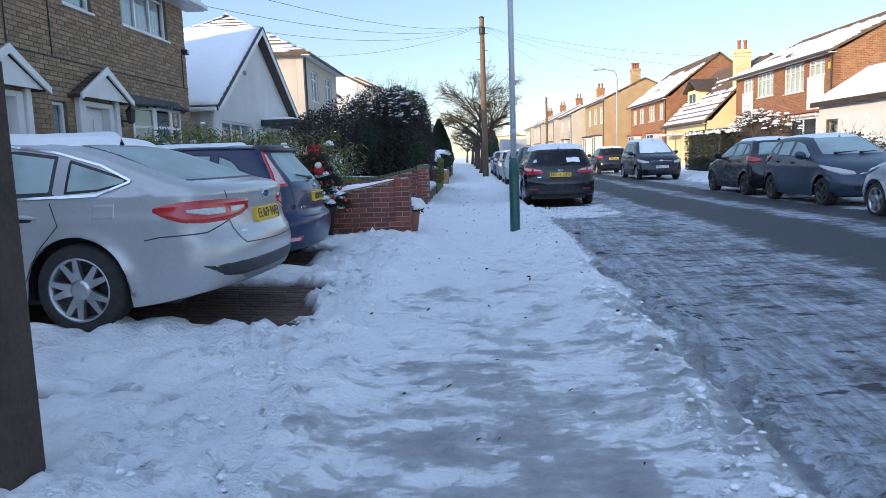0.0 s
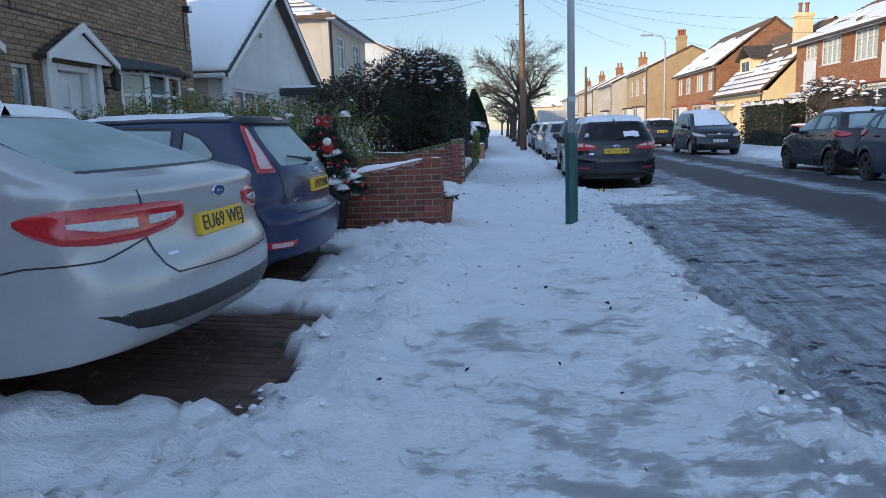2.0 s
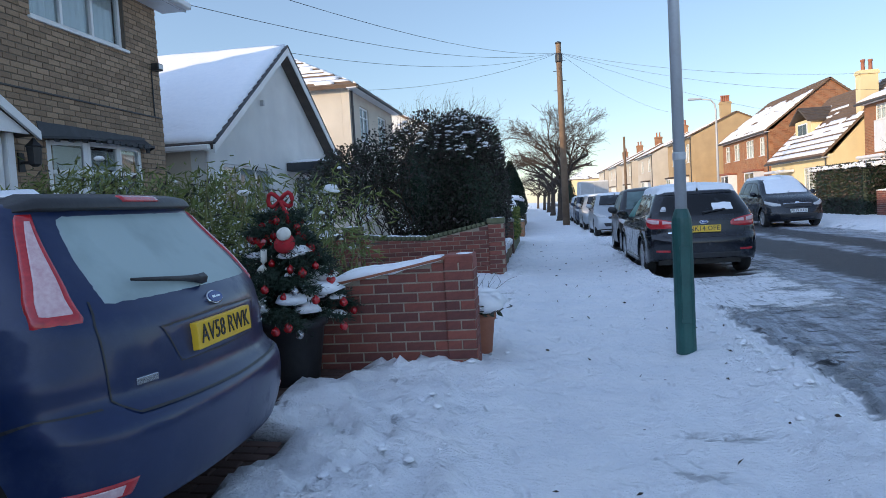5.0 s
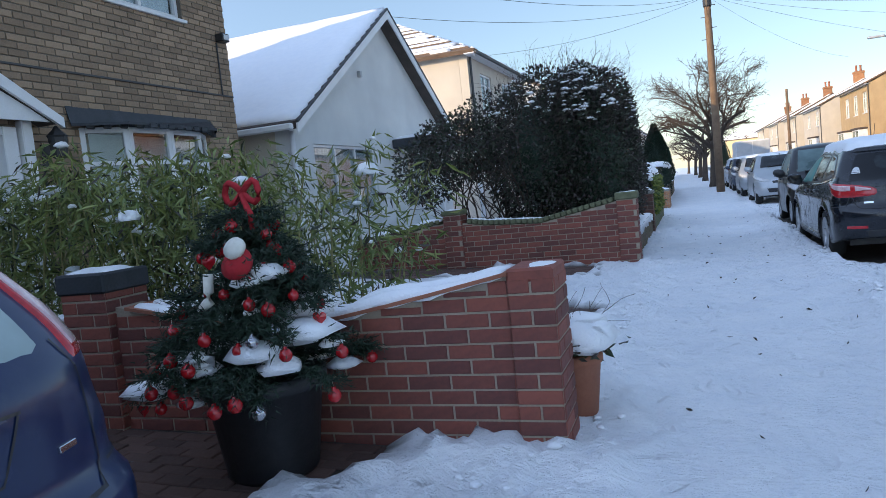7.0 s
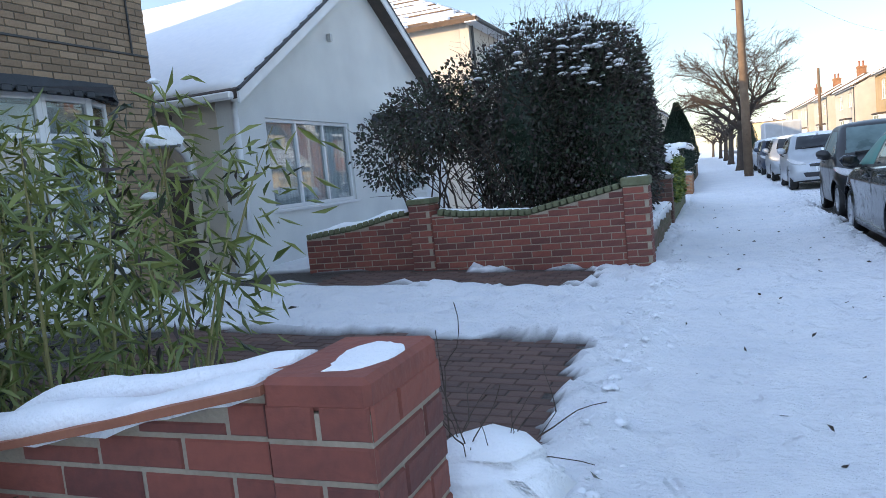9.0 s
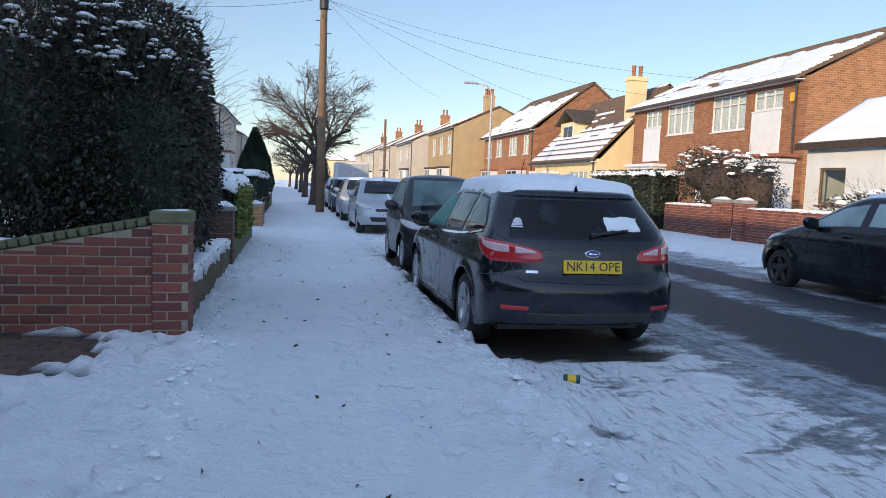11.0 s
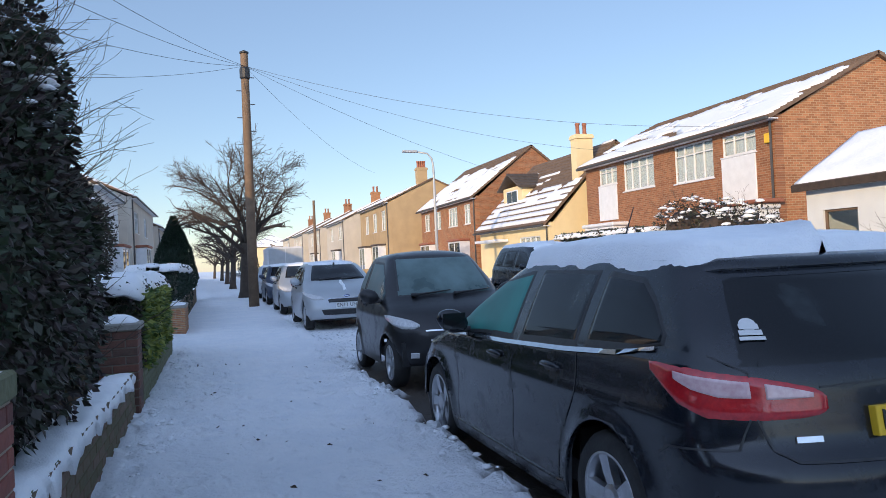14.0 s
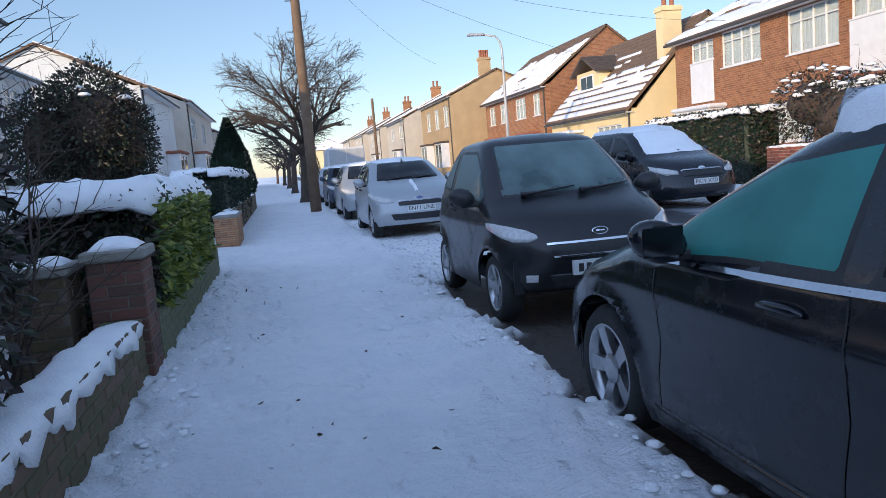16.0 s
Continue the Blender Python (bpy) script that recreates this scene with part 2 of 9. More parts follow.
def part(name, bm, material, parent=None, label="", smooth=False, m=None):
    me = bpy.data.meshes.new(name)
    bm.to_mesh(me)
    bm.free()
    if smooth:
        me.shade_smooth()
    for k in (material if isinstance(material, (list, tuple)) else [material]):
        me.materials.append(k)
    ob = new(name, me)
    if parent:
        ob.parent = parent
    if m is not None:
        ob.matrix_basis = m
    if label:
        tagged(ob, label)
    return ob


def thing(name, label, category, m=None, group="", kind=""):
    ob = new(name)
    ob.empty_display_size = 0.2
    if m is not None:
        ob.matrix_basis = m
    return tagged(ob, label, category, group, kind)


def box_bm(boxes, bevel=0.0):
    """One bmesh out of boxes (x0, y0, z0, x1, y1, z1)."""
    bm = bmesh.new()
    for x0, y0, z0, x1, y1, z1 in boxes:
        vs = [bm.verts.new((x, y, z)) for x in (x0, x1) for y in (y0, y1) for z in (z0, z1)]
        for f in ((0, 1, 3, 2), (4, 6, 7, 5), (0, 4, 5, 1), (2, 3, 7, 6), (0, 2, 6, 4), (1, 5, 7, 3)):
            bm.faces.new([vs[i] for i in f])
    bmesh.ops.recalc_face_normals(bm, faces=bm.faces)
    if bevel:
        bmesh.ops.bevel(bm, geom=list(bm.edges), offset=bevel, segments=1, affect="EDGES")
    return bm


def lathe(profile, n=24, closed=True):
    """A turned body round z from (r, z) pairs."""
    bm = bmesh.new()
    rings = [[bm.verts.new((r * math.cos(2 * math.pi * k / n), r * math.sin(2 * math.pi * k / n), z)) for k in range(n)] for r, z in profile]
    for a, b in zip(rings, rings[1:]):
        for k in range(n):
            bm.faces.new((a[k], a[(k + 1) % n], b[(k + 1) % n], b[k]))
    for ring, flip in ((rings[0], True), (rings[-1], False)) if closed else ():
        bm.faces.new(ring[::-1] if flip else ring)
    bmesh.ops.recalc_face_normals(bm, faces=bm.faces)
    return bm


def tube(verts, faces, pts, radii, n=5):
    """Adds a tapered tube along pts to the lists."""
    base = len(verts)
    prev = None
    for i, p in enumerate(pts):
        d = (pts[min(i + 1, len(pts) - 1)] - pts[max(i - 1, 0)]).normalized()
        a = d.cross(Vector((0.31, 0.17, 0.93))) if abs(d.z) < 0.9 else d.cross(Vector((1, 0.2, 0)))
        a.normalize()
        b = d.cross(a)
        for k in range(n):
            w = 2 * math.pi * k / n
            verts.append(p + (a * math.cos(w) + b * math.sin(w)) * radii[i])
        if i:
            for k in range(n):
                faces.append((base + (i - 1) * n + k, base + (i - 1) * n + (k + 1) % n, base + i * n + (k + 1) % n, base + i * n + k))
    faces.append(tuple(base + k for k in range(n))[::-1])
    faces.append(tuple(base + (len(pts) - 1) * n + k for k in range(n)))


def lerp(a, b, t):
    return a + (b - a) * t


def interp(rows, x):
    xs, ys = [r[0] for r in rows], [r[1] for r in rows]
    return float(np.interp(x, xs, ys))


def smooth_step(a, b, x):
    t = max(0.0, min(1.0, (x - a) / (b - a)))
    return t * t * (3 - 2 * t)


# ---- the lie of the land ----
KERB, FAR_KERB = 1.40, 9.0
RISE = [(-60, 0.0), (3.0, 0.01), (11.5, 0.15), (20, 0.17), (30, 0.20), (45, 0.24), (400, 0.30)]


def foot(y):
    """Height of the near footway."""
    return interp(RISE, y)


def road_z(x, y):
    camber = 0.06 * (1 - ((x - 5.2) / 3.8) ** 2)
    return foot(y) - 0.085 - 0.035 * smooth_step(13.0, 17.0, y) + max(0.0, camber)


def land(x, y):
    """Height of the bare ground everywhere."""
    f = foot(y)
    if x < KERB - 0.12:
        return f + min(0.16, 0.045 * max(0.0, -0.75 - x))
    if x < KERB + 0.02:
        drop = smooth_step(KERB - 0.12, KERB + 0.02, x)
        low = 0.25 + 0.75 * smooth_step(15.5, 17.5, y)
        return lerp(f, road_z(KERB + 0.02, y), drop * low) if y > 14 else lerp(f, road_z(KERB + 0.02, y), drop)
    if x < FAR_KERB:
        return road_z(x, y)
    return f + 0.02 + min(0.15, 0.02 * max(0.0, x - 11.0))


def snow_depth(x, y):
    """Trodden and ploughed-up snow lying on the near footway and verge."""
    if x > 2.2 or x < -6.0 or y > 60 or y < -6:
        return 0.02
    v = Vector((x, y, 0.0))
    edge = smooth_step(0.55, 1.0, abs(x - 0.1 - 0.25 * noise.noise(Vector((0, y * 0.6, 3)))))
    lump = max(0.0, noise.noise(v * 3.1) + 0.35) * 0.035 + abs(noise.noise(v * 9.0)) * 0.050 + abs(noise.noise(v * 19.0)) * 0.030
    if x < -0.5 and y < 11:
        lump *= 1.5
    tread = 0.012 * noise.noise(Vector((x * 5.0, y * 1.6, 7.0))) + 0.020 * noise.noise(v * 7.0) + 0.011 * noise.noise(v * 16.0)
    fade = 1 - smooth_step(KERB + 0.1, KERB + 0.7, x)
    return 0.012 + (edge * lump * (0.6 + fade * 0.9) + tread) * (0.25 + 0.75 * fade)


# clearings where the parked cars have kept the block paving bare: (x0, x1, y0, y1)
BARE = [(-2.8, -1.5, 3.70, 3.82), (-7.0, -1.32, 5.30, 7.05), (-7.0, -1.75, 7.75, 9.3), (-7.0, -2.1, 9.2, 10.6), (-6.0, -1.08, 12.55, 14.65), (-6.3, -1.45, 16.5, 18.0), (-7.0, -1.72, 10.5, 11.15)]


def bareness(x, y):
    """1 inside the bare patches, 0 on snow, with a ragged edge."""
    v = Vector((x, y, 0))
    w = 0.13 * noise.noise(v * 2.1) + 0.07 * noise.noise(v * 7.0)
    if y > 15.5:
        w += 0.5 * noise.noise(Vector((x * 0.9, y * 5.0, 2.0))) - 0.1
    best = 0.0
    for x0, x1, y0, y1 in BARE:
        d = min(x - x0, x1 - x, y - y0, y1 - y) + w
        best = max(best, smooth_step(-0.012, 0.025, d))
    if 1.0 < x < 3.1 and 17.0 < y < 25.6:
        d = min(x - 1.28, 3.05 - x, y - 17.25, 25.5 - y) + 0.6 * w
        best = max(best, smooth_step(-0.03, 0.05, d))
    return best


def ground_material():
    """Packed snow, ice, wet asphalt and bare ground, by where the wheels and feet have gone."""
    m = bpy.data.materials.new("winter_ground")
    m.use_nodes = True
    n, l = m.node_tree.nodes, m.node_tree.links
    b = n["Principled BSDF"]
    geo = n.new("ShaderNodeNewGeometry")
    sep = n.new("ShaderNodeSeparateXYZ")
    l.new(geo.outputs["Position"], sep.inputs[0])

    def noise_tex(scale, detail=6, stretch=(1, 1, 1), rough=0.6):
        mp = n.new("ShaderNodeMapping")
        mp.inputs["Scale"].default_value = stretch
        t = n.new("ShaderNodeTexNoise")
        t.inputs["Scale"].default_value, t.inputs["Detail"].default_value, t.inputs["Roughness"].default_value = scale, detail, rough
        l.new(geo.outputs["Position"], mp.inputs[0]), l.new(mp.outputs[0], t.inputs["Vector"])
        return t.outputs[0]

    def math_node(op, a, b_, c=None):
        k = n.new("ShaderNodeMath")
        k.operation = op
        for i, v in enumerate((a, b_, c)):
            if v is None:
                continue
            if isinstance(v, (int, float)):
                k.inputs[i].default_value = v
            else:
                l.new(v, k.inputs[i])
        return k.outputs[0]

    def rng(v, a, b_, c=0.0, d=1.0, kind="SMOOTHSTEP"):
        k = n.new("ShaderNodeMapRange")
        k.interpolation_type = kind
        for i, w in enumerate((v, a, b_, c, d)):
            if isinstance(w, (int, float)):
                k.inputs[i].default_value = w
            else:
                l.new(w, k.inputs[i])
        return k.outputs[0]

    def mixc(f, a, b_):
        k = n.new("ShaderNodeMix")
        k.data_type = "RGBA"
        for i, v in ((0, f), (6, a), (7, b_)):
            if isinstance(v, tuple):
                k.inputs[i].default_value = (*v, 1)
            elif isinstance(v, (int, float)):
                k.inputs[i].default_value = v
            else:
                l.new(v, k.inputs[i])
        return k.outputs[2]

    # coverage of white snow across the street: x from -10 to 30 m
    cover = n.new("ShaderNodeValToRGB")
    cover.color_ramp.interpolation = "LINEAR"
    el = cover.color_ramp.elements
    stops = [(-10, 0.9), (-1.2, 0.95), (-0.6, 0.80), (0.35, 0.72), (0.9, 0.80), (1.35, 0.74), (1.6, 0.42), (2.6, 0.36), (3.3, 0.32), (3.75, 0.40), (4.3, 0.0), (5.2, 0.02), (5.55, 0.36), (6.0, 0.30), (6.3, 0.0), (6.9, 0.02), (7.3, 0.42), (8.8, 0.62), (9.3, 0.9), (30, 0.9)]
    el[0].position, el[1].position = 0.0, 1.0
    for x, v in stops[1:-1]:
        e = el.new((x + 10) / 40)
        e.color = (v, v, v, 1)
    el[0].color, el[-1].color = (0.9, 0.9, 0.9, 1), (0.9, 0.9, 0.9, 1)
    wob = noise_tex(0.35, 3)
    xw = math_node("ADD", sep.outputs[0], math_node("MULTIPLY_ADD", wob, 0.7, -0.35))
    l.new(rng(xw, -10.0, 30.0, 0.0, 1.0, "LINEAR"), cover.inputs[0])
    # the trodden stretch near the start is icier
    icy = math_node("MULTIPLY", rng(sep.outputs[1], 8.0, 1.5), 0.12)
    foot_band = math_node("MULTIPLY", rng(sep.outputs[0], -1.4, -0.5), rng(sep.outputs[0], 1.9, 1.3))
    cov = math_node("SUBTRACT", cover.outputs[0], math_node("MULTIPLY", icy, foot_band))
    # whiter beyond the first driveway
    clean = math_node("MULTIPLY", math_node("MULTIPLY", rng(sep.outputs[1], 8.0, 11.0), rng(sep.outputs[0], -1.2, -0.8)), rng(sep.outputs[0], 1.7, 1.3))
    cov = math_node("MULTIPLY_ADD", clean, 0.20, cov)
    # deeper snow lies in the parking bays between the cars
    bay = math_node("MULTIPLY", math_node("MULTIPLY", rng(sep.outputs[1], 12.5, 15.0), rng(sep.outputs[0], 1.3, 1.7)), rng(sep.outputs[0], 3.6, 2.9))
    cov = math_node("MULTIPLY_ADD", bay, 0.34, cov)
    big = noise_tex(1.3, 12, (1, 1, 1), 0.78)
    drag = noise_tex(2.2, 12, (1.0, 2.4, 1), 0.8)
    field = math_node("ADD", math_node("MULTIPLY", big, 0.55), math_node("MULTIPLY", drag, 0.45))
    att = n.new("ShaderNodeAttribute")
    att.attribute_name = "bare"
    thr = math_node("SUBTRACT", 1.0, cov)
    t0 = rng(thr, 0.0, 1.0, 0.28, 0.79, "LINEAR")
    gap = math_node("SUBTRACT", field, t0)
    soft_edge = rng(sep.outputs[0], 1.7, 1.0, 0.05, 0.13, "LINEAR")  # trodden snow thins out gradually, ploughed snow breaks off
    snow_f = rng(gap, math_node("MULTIPLY", soft_edge, -1.0), math_node("MULTIPLY", soft_edge, 0.6))
    ice_f = rng(gap, math_node("SUBTRACT", -0.16, soft_edge), math_node("MULTIPLY", soft_edge, -1.0))
    fine = noise_tex(40, 4)
    asphalt = mixc(fine, (0.026, 0.027, 0.031), (0.058, 0.059, 0.064))
    ice = mixc(rng(noise_tex(6, 6), 0.3, 0.7), (0.24, 0.265, 0.30), (0.50, 0.54, 0.60))
    snow_c = mixc(rng(noise_tex(2.2, 6), 0.3, 0.72), (0.97, 0.972, 0.98), (0.88, 0.90, 0.93))
    trod = rng(noise_tex(6.5, 8, (1, 1, 1), 0.75), 0.50, 0.72)
    snow_c = mixc(math_node("MULTIPLY", trod, 0.25), snow_c, (0.66, 0.72, 0.83))
    grit = rng(noise_tex(55, 2), 0.70, 0.76)
    snow_c = mixc(math_node("MULTIPLY", grit, 0.35), snow_c, (0.16, 0.14, 0.12))
    grain = rng(noise_tex(20, 9, (0.7, 1.8, 1), 0.8), 0.42, 0.62)
    ice = mixc(math_node("MULTIPLY", grain, 0.55), ice, (0.90, 0.92, 0.95))
    kerb_side = rng(sep.outputs[0], 1.3, 1.9)
    ruts = rng(noise_tex(3.2, 10, (3.4, 0.45, 1), 0.66), 0.34, 0.66)
    ice = mixc(kerb_side, mixc(0.40, ice, (0.66, 0.70, 0.76)), mixc(ruts, (0.24, 0.26, 0.29), (0.56, 0.61, 0.68)))
    col = mixc(ice_f, asphalt, ice)
    col = mixc(snow_f, col, snow_c)
    worn = math_node("MULTIPLY", rng(noise_tex(1.9, 7, (1.3, 2.4, 1), 0.62), 0.585, 0.63), math_node("MULTIPLY", rng(sep.outputs[0], 1.35, 1.7), rng(sep.outputs[0], 4.0, 3.4)))
    scrape = math_node("MULTIPLY", rng(noise_tex(9, 6, (2.2, 0.35, 1), 0.7), 0.52, 0.66), math_node("MULTIPLY", rng(sep.outputs[0], 1.2, 1.6), rng(sep.outputs[0], 4.0, 3.4)))
    col = mixc(math_node("MULTIPLY", scrape, 0.6), col, (0.11, 0.12, 0.135))
    col = mixc(math_node("MULTIPLY", worn, math_node("SUBTRACT", 1.0, bay)), col, (0.035, 0.038, 0.042))
    col = mixc(att.outputs["Fac"], col, mixc(noise_tex(8, 5), (0.045, 0.036, 0.03), (0.08, 0.065, 0.055)))
    l.new(col, b.inputs["Base Color"])
    rough = rng(snow_f, 0.0, 1.0, 0.58, 0.65)
    b.inputs["Specular IOR Level"].default_value = 0.45
    l.new(rough, b.inputs["Roughness"])
    scuff = n.new("ShaderNodeTexVoronoi")
    scuff.feature = "SMOOTH_F1"
    scuff.inputs["Scale"].default_value = 5.5
    warp = n.new("ShaderNodeMapping")
    warp.inputs["Scale"].default_value = (1.35, 0.8, 1.0)
    wv = n.new("ShaderNodeVectorMath")
    wv.operation = "MULTIPLY_ADD"
    wn = n.new("ShaderNodeTexNoise")
    wn.inputs["Scale"].default_value = 3.0
    wv.inputs[1].default_value = (0.35, 0.35, 0.0)
    l.new(geo.outputs["Position"], wn.inputs["Vector"]), l.new(wn.outputs["Color"], wv.inputs[0]), l.new(geo.outputs["Position"], wv.inputs[2])
    l.new(wv.outputs[0], warp.inputs[0]), l.new(warp.outputs[0], scuff.inputs["Vector"])
    prints = math_node("MULTIPLY", rng(scuff.outputs[0], 0.10, 0.42), math_node("MULTIPLY", snow_f, 0.5))
    streak = math_node("MULTIPLY", noise_tex(14, 5, (0.5, 3.0, 1.0), 0.7), 0.45)
    h = math_node("ADD", math_node("ADD", math_node("MULTIPLY_ADD", snow_f, 0.6, streak), prints), math_node("ADD", math_node("MULTIPLY", fine, 0.35), math_node("MULTIPLY", noise_tex(11, 6), 0.75)))
    bp = n.new("ShaderNodeBump")
    bp.inputs["Strength"].default_value, bp.inputs["Distance"].default_value = 1.0, 0.06
    l.new(h, bp.inputs["Height"]), l.new(bp.outputs[0], b.inputs["Normal"])
    return m


def spaced(stops):
    """Grid lines from (start, end, step) stretches."""
    out = []
    for a, b, s in stops:
        k = max(1, round((b - a) / s))
        out += [a + (b - a) * i / k for i in range(k)]
    out.append(stops[-1][1])
    return out


def build_ground():
    xs = spaced([(-900, -60, 200), (-60, -8, 8), (-8, -3.4, 0.35), (-3.4, -1.6, 0.09), (-1.6, 2.1, 0.05), (2.1, 4, 0.12), (4, 9.2, 0.4), (9.2, 30, 3), (30, 900, 200)])
    ys = spaced([(-900, -40, 200), (-40, -2, 4), (-2, 0.8, 0.25), (0.8, 14, 0.055), (14, 27, 0.07), (27, 45, 0.35), (45, 120, 4), (120, 1000, 200)])
    verts, bare = [], []
    for y in ys:
        for x in xs:
            near = -6 < x < 3.5 and -2 < y < 30
            k = bareness(x, y) if near else 0.0
            verts.append((x, y, land(x, y) + (snow_depth(x, y) * (1 - k) if near else 0.02)))
            bare.append(k)
    w = len(xs)
    faces = [(j * w + i, j * w + i + 1, (j + 1) * w + i + 1, (j + 1) * w + i) for j in range(len(ys) - 1) for i in range(w - 1)]
    ob = link_mesh("ground", verts, faces, ground_material(), smooth=True)
    a = ob.data.attributes.new("bare", "FLOAT", "POINT")
    a.data.foreach_set("value", bare)
    tagged(ob, "trodden snow and ice over footway, road and gardens", "ground", kind="structure")


build_ground()


# ---- brickwork ----
BRICK = (0.215, 0.065, 0.010)  # length, height, joint
_brick_mesh = {}


def brick_mesh(length, material, proud=0.006, height=0.065):
    """A bevelled brick face, its back buried in the mortar; x along the course, -y outwards."""
    key = (round(length, 3), material.name, height)
    if key not in _brick_mesh:
        L, Hh, b, d = length / 2, height / 2, 0.004, proud
        v = [(-L, 0.0, -Hh), (L, 0.0, -Hh), (L, 0.0, Hh), (-L, 0.0, Hh), (-L + b, -d, -Hh + b), (L - b, -d, -Hh + b), (L - b, -d, Hh - b), (-L + b, -d, Hh - b)]
        f = [(4, 5, 6, 7), (0, 1, 5, 4), (1, 2, 6, 5), (2, 3, 7, 6), (3, 0, 4, 7)]
        me = bpy.data.meshes.new("brick")
        me.from_pydata(v, [], f)
        me.materials.append(material)
        _brick_mesh[key] = me
    return _brick_mesh[key]


def lay_bricks(parent, origin, along, width, top, holes, material, single=None, proud=0.006, course=0.075, length=0.215, base=0.0, seed=1):
    """Bricks on an upright plane: origin, direction along, up to top(u); holes are (u0, z0, u1, z1). Those for which single(u, z) holds are objects of their own."""
    rnd = random.Random(seed)
    along = Vector(along).normalized()
    out = Vector((along.y, -along.x, 0))
    verts, faces = [], []
    count = 0
    rows = int(10 / course)
    for r in range(rows):
        z = base + (r + 0.5) * course
        u = -(length + 0.01) / 2 if r % 2 else 0.0
        while u < width:
            a, b = max(u, 0.0), min(u + length, width)
            u += length + 0.010
            if b - a < 0.04:
                continue
            mid = (a + b) / 2
            room = min(top(a), top(b)) - (z - course * 0.5) - 0.006
            if room < 0.02:
                continue
            cuts = [(a, b)]
            for h0, z0, h1, z1 in holes:
                if z + course * 0.5 > z0 and z - course * 0.5 < z1:
                    nxt = []
                    for c0, c1 in cuts:
                        if h1 <= c0 or h0 >= c1:
                            nxt.append((c0, c1))
                        else:
                            if h0 - c0 > 0.03:
                                nxt.append((c0, h0))
                            if c1 - h1 > 0.03:
                                nxt.append((h1, c1))
                    cuts = nxt
            for c0, c1 in cuts:
                p = Vector(origin) + along * ((c0 + c1) / 2) + Vector((0, 0, z))
                hh = min(course - 0.010, room)
                p.z += (hh - (course - 0.010)) / 2
                if single and single((c0 + c1) / 2, z) and count < 300:
                    ob = new("brick", brick_mesh(c1 - c0, material, proud, hh))
                    ob.parent = parent
                    ob.matrix_basis = Matrix.Translation(p + out * rnd.uniform(-0.001, 0.002)) @ Matrix(((along.x, -out.x, 0, 0), (along.y, -out.y, 0, 0), (0, 0, 1, 0), (0, 0, 0, 1)))
                    count += 1
                    continue
                L, H2, bv, d = (c1 - c0) / 2, hh / 2, 0.004, proud + rnd.uniform(-0.001, 0.002)
                k = len(verts)
                for q, oo, zz in ((-L, 0, -H2), (L, 0, -H2), (L, 0, H2), (-L, 0, H2), (-L + bv, d, -H2 + bv), (L - bv, d, -H2 + bv), (L - bv, d, H2 - bv), (-L + bv, d, H2 - bv)):
                    verts.append(p + along * q + out * oo + Vector((0, 0, zz)))
                faces += [(k + 4, k + 5, k + 6, k + 7), (k, k + 1, k + 5, k + 4), (k + 1, k + 2, k + 6, k + 5), (k + 2, k + 3, k + 7, k + 6), (k + 3, k, k + 4, k + 7)]
    if verts:
        tagged(link_mesh("brickwork", verts, faces, material, parent), kind="stuff")


# ---- house parts ----
def wall_bm(u0, u1, z0, z1, holes, thick, top=None):
    """An upright wall in the plane y=0 (outside towards -y), with openings through it. top(u): a gable line."""
    us = sorted({u0, u1, *[h[0] for h in holes], *[h[2] for h in holes]} | ({(u0 + u1) / 2} if top else set()))
    bm = bmesh.new()
    for a, b in zip(us, us[1:]):
        zs = sorted({z0, *[z for h in holes if h[0] <= a and h[2] >= b for z in (h[1], h[3])]})
        spans, k = [], z0
        for h in sorted([h for h in holes if h[0] <= a + 1e-6 and h[2] >= b - 1e-6], key=lambda h: h[1]):
            if h[1] > k:
                spans.append((k, h[1], h[1]))
            k = h[3]
        ta, tb = (top(a), top(b)) if top else (z1, z1)
        spans.append((k, ta, tb))
        for lo, ha, hb in spans:
            vs = [bm.verts.new(p) for p in ((a, 0, lo), (b, 0, lo), (b, 0, hb), (a, 0, ha), (a, thick, lo), (b, thick, lo), (b, thick, hb), (a, thick, ha))]
            for f in ((0, 1, 2, 3), (5, 4, 7, 6), (0, 4, 5, 1), (3, 2, 6, 7), (0, 3, 7, 4), (1, 5, 6, 2)):
                bm.faces.new([vs[i] for i in f])
    bmesh.ops.remove_doubles(bm, verts=bm.verts, dist=1e-4)
    seen = {}
    for f in list(bm.faces):
        key = tuple(sorted((round(v.co.x, 4), round(v.co.y, 4), round(v.co.z, 4)) for v in f.verts))
        seen.setdefault(key, []).append(f)
    for fs in seen.values():
        if len(fs) > 1:
            bmesh.ops.delete(bm, geom=fs, context="FACES")
    bmesh.ops.recalc_face_normals(bm, faces=bm.faces)
    return bm


def facing(origin, along):
    """Pose that lays a wall made in the plane y=0 along a direction, its outside to the right of it."""
    a = Vector(along).normalized()
    return Matrix(((a.x, -a.y, 0, origin[0]), (a.y, a.x, 0, origin[1]), (0, 0, 1, origin[2]), (0, 0, 0, 1)))


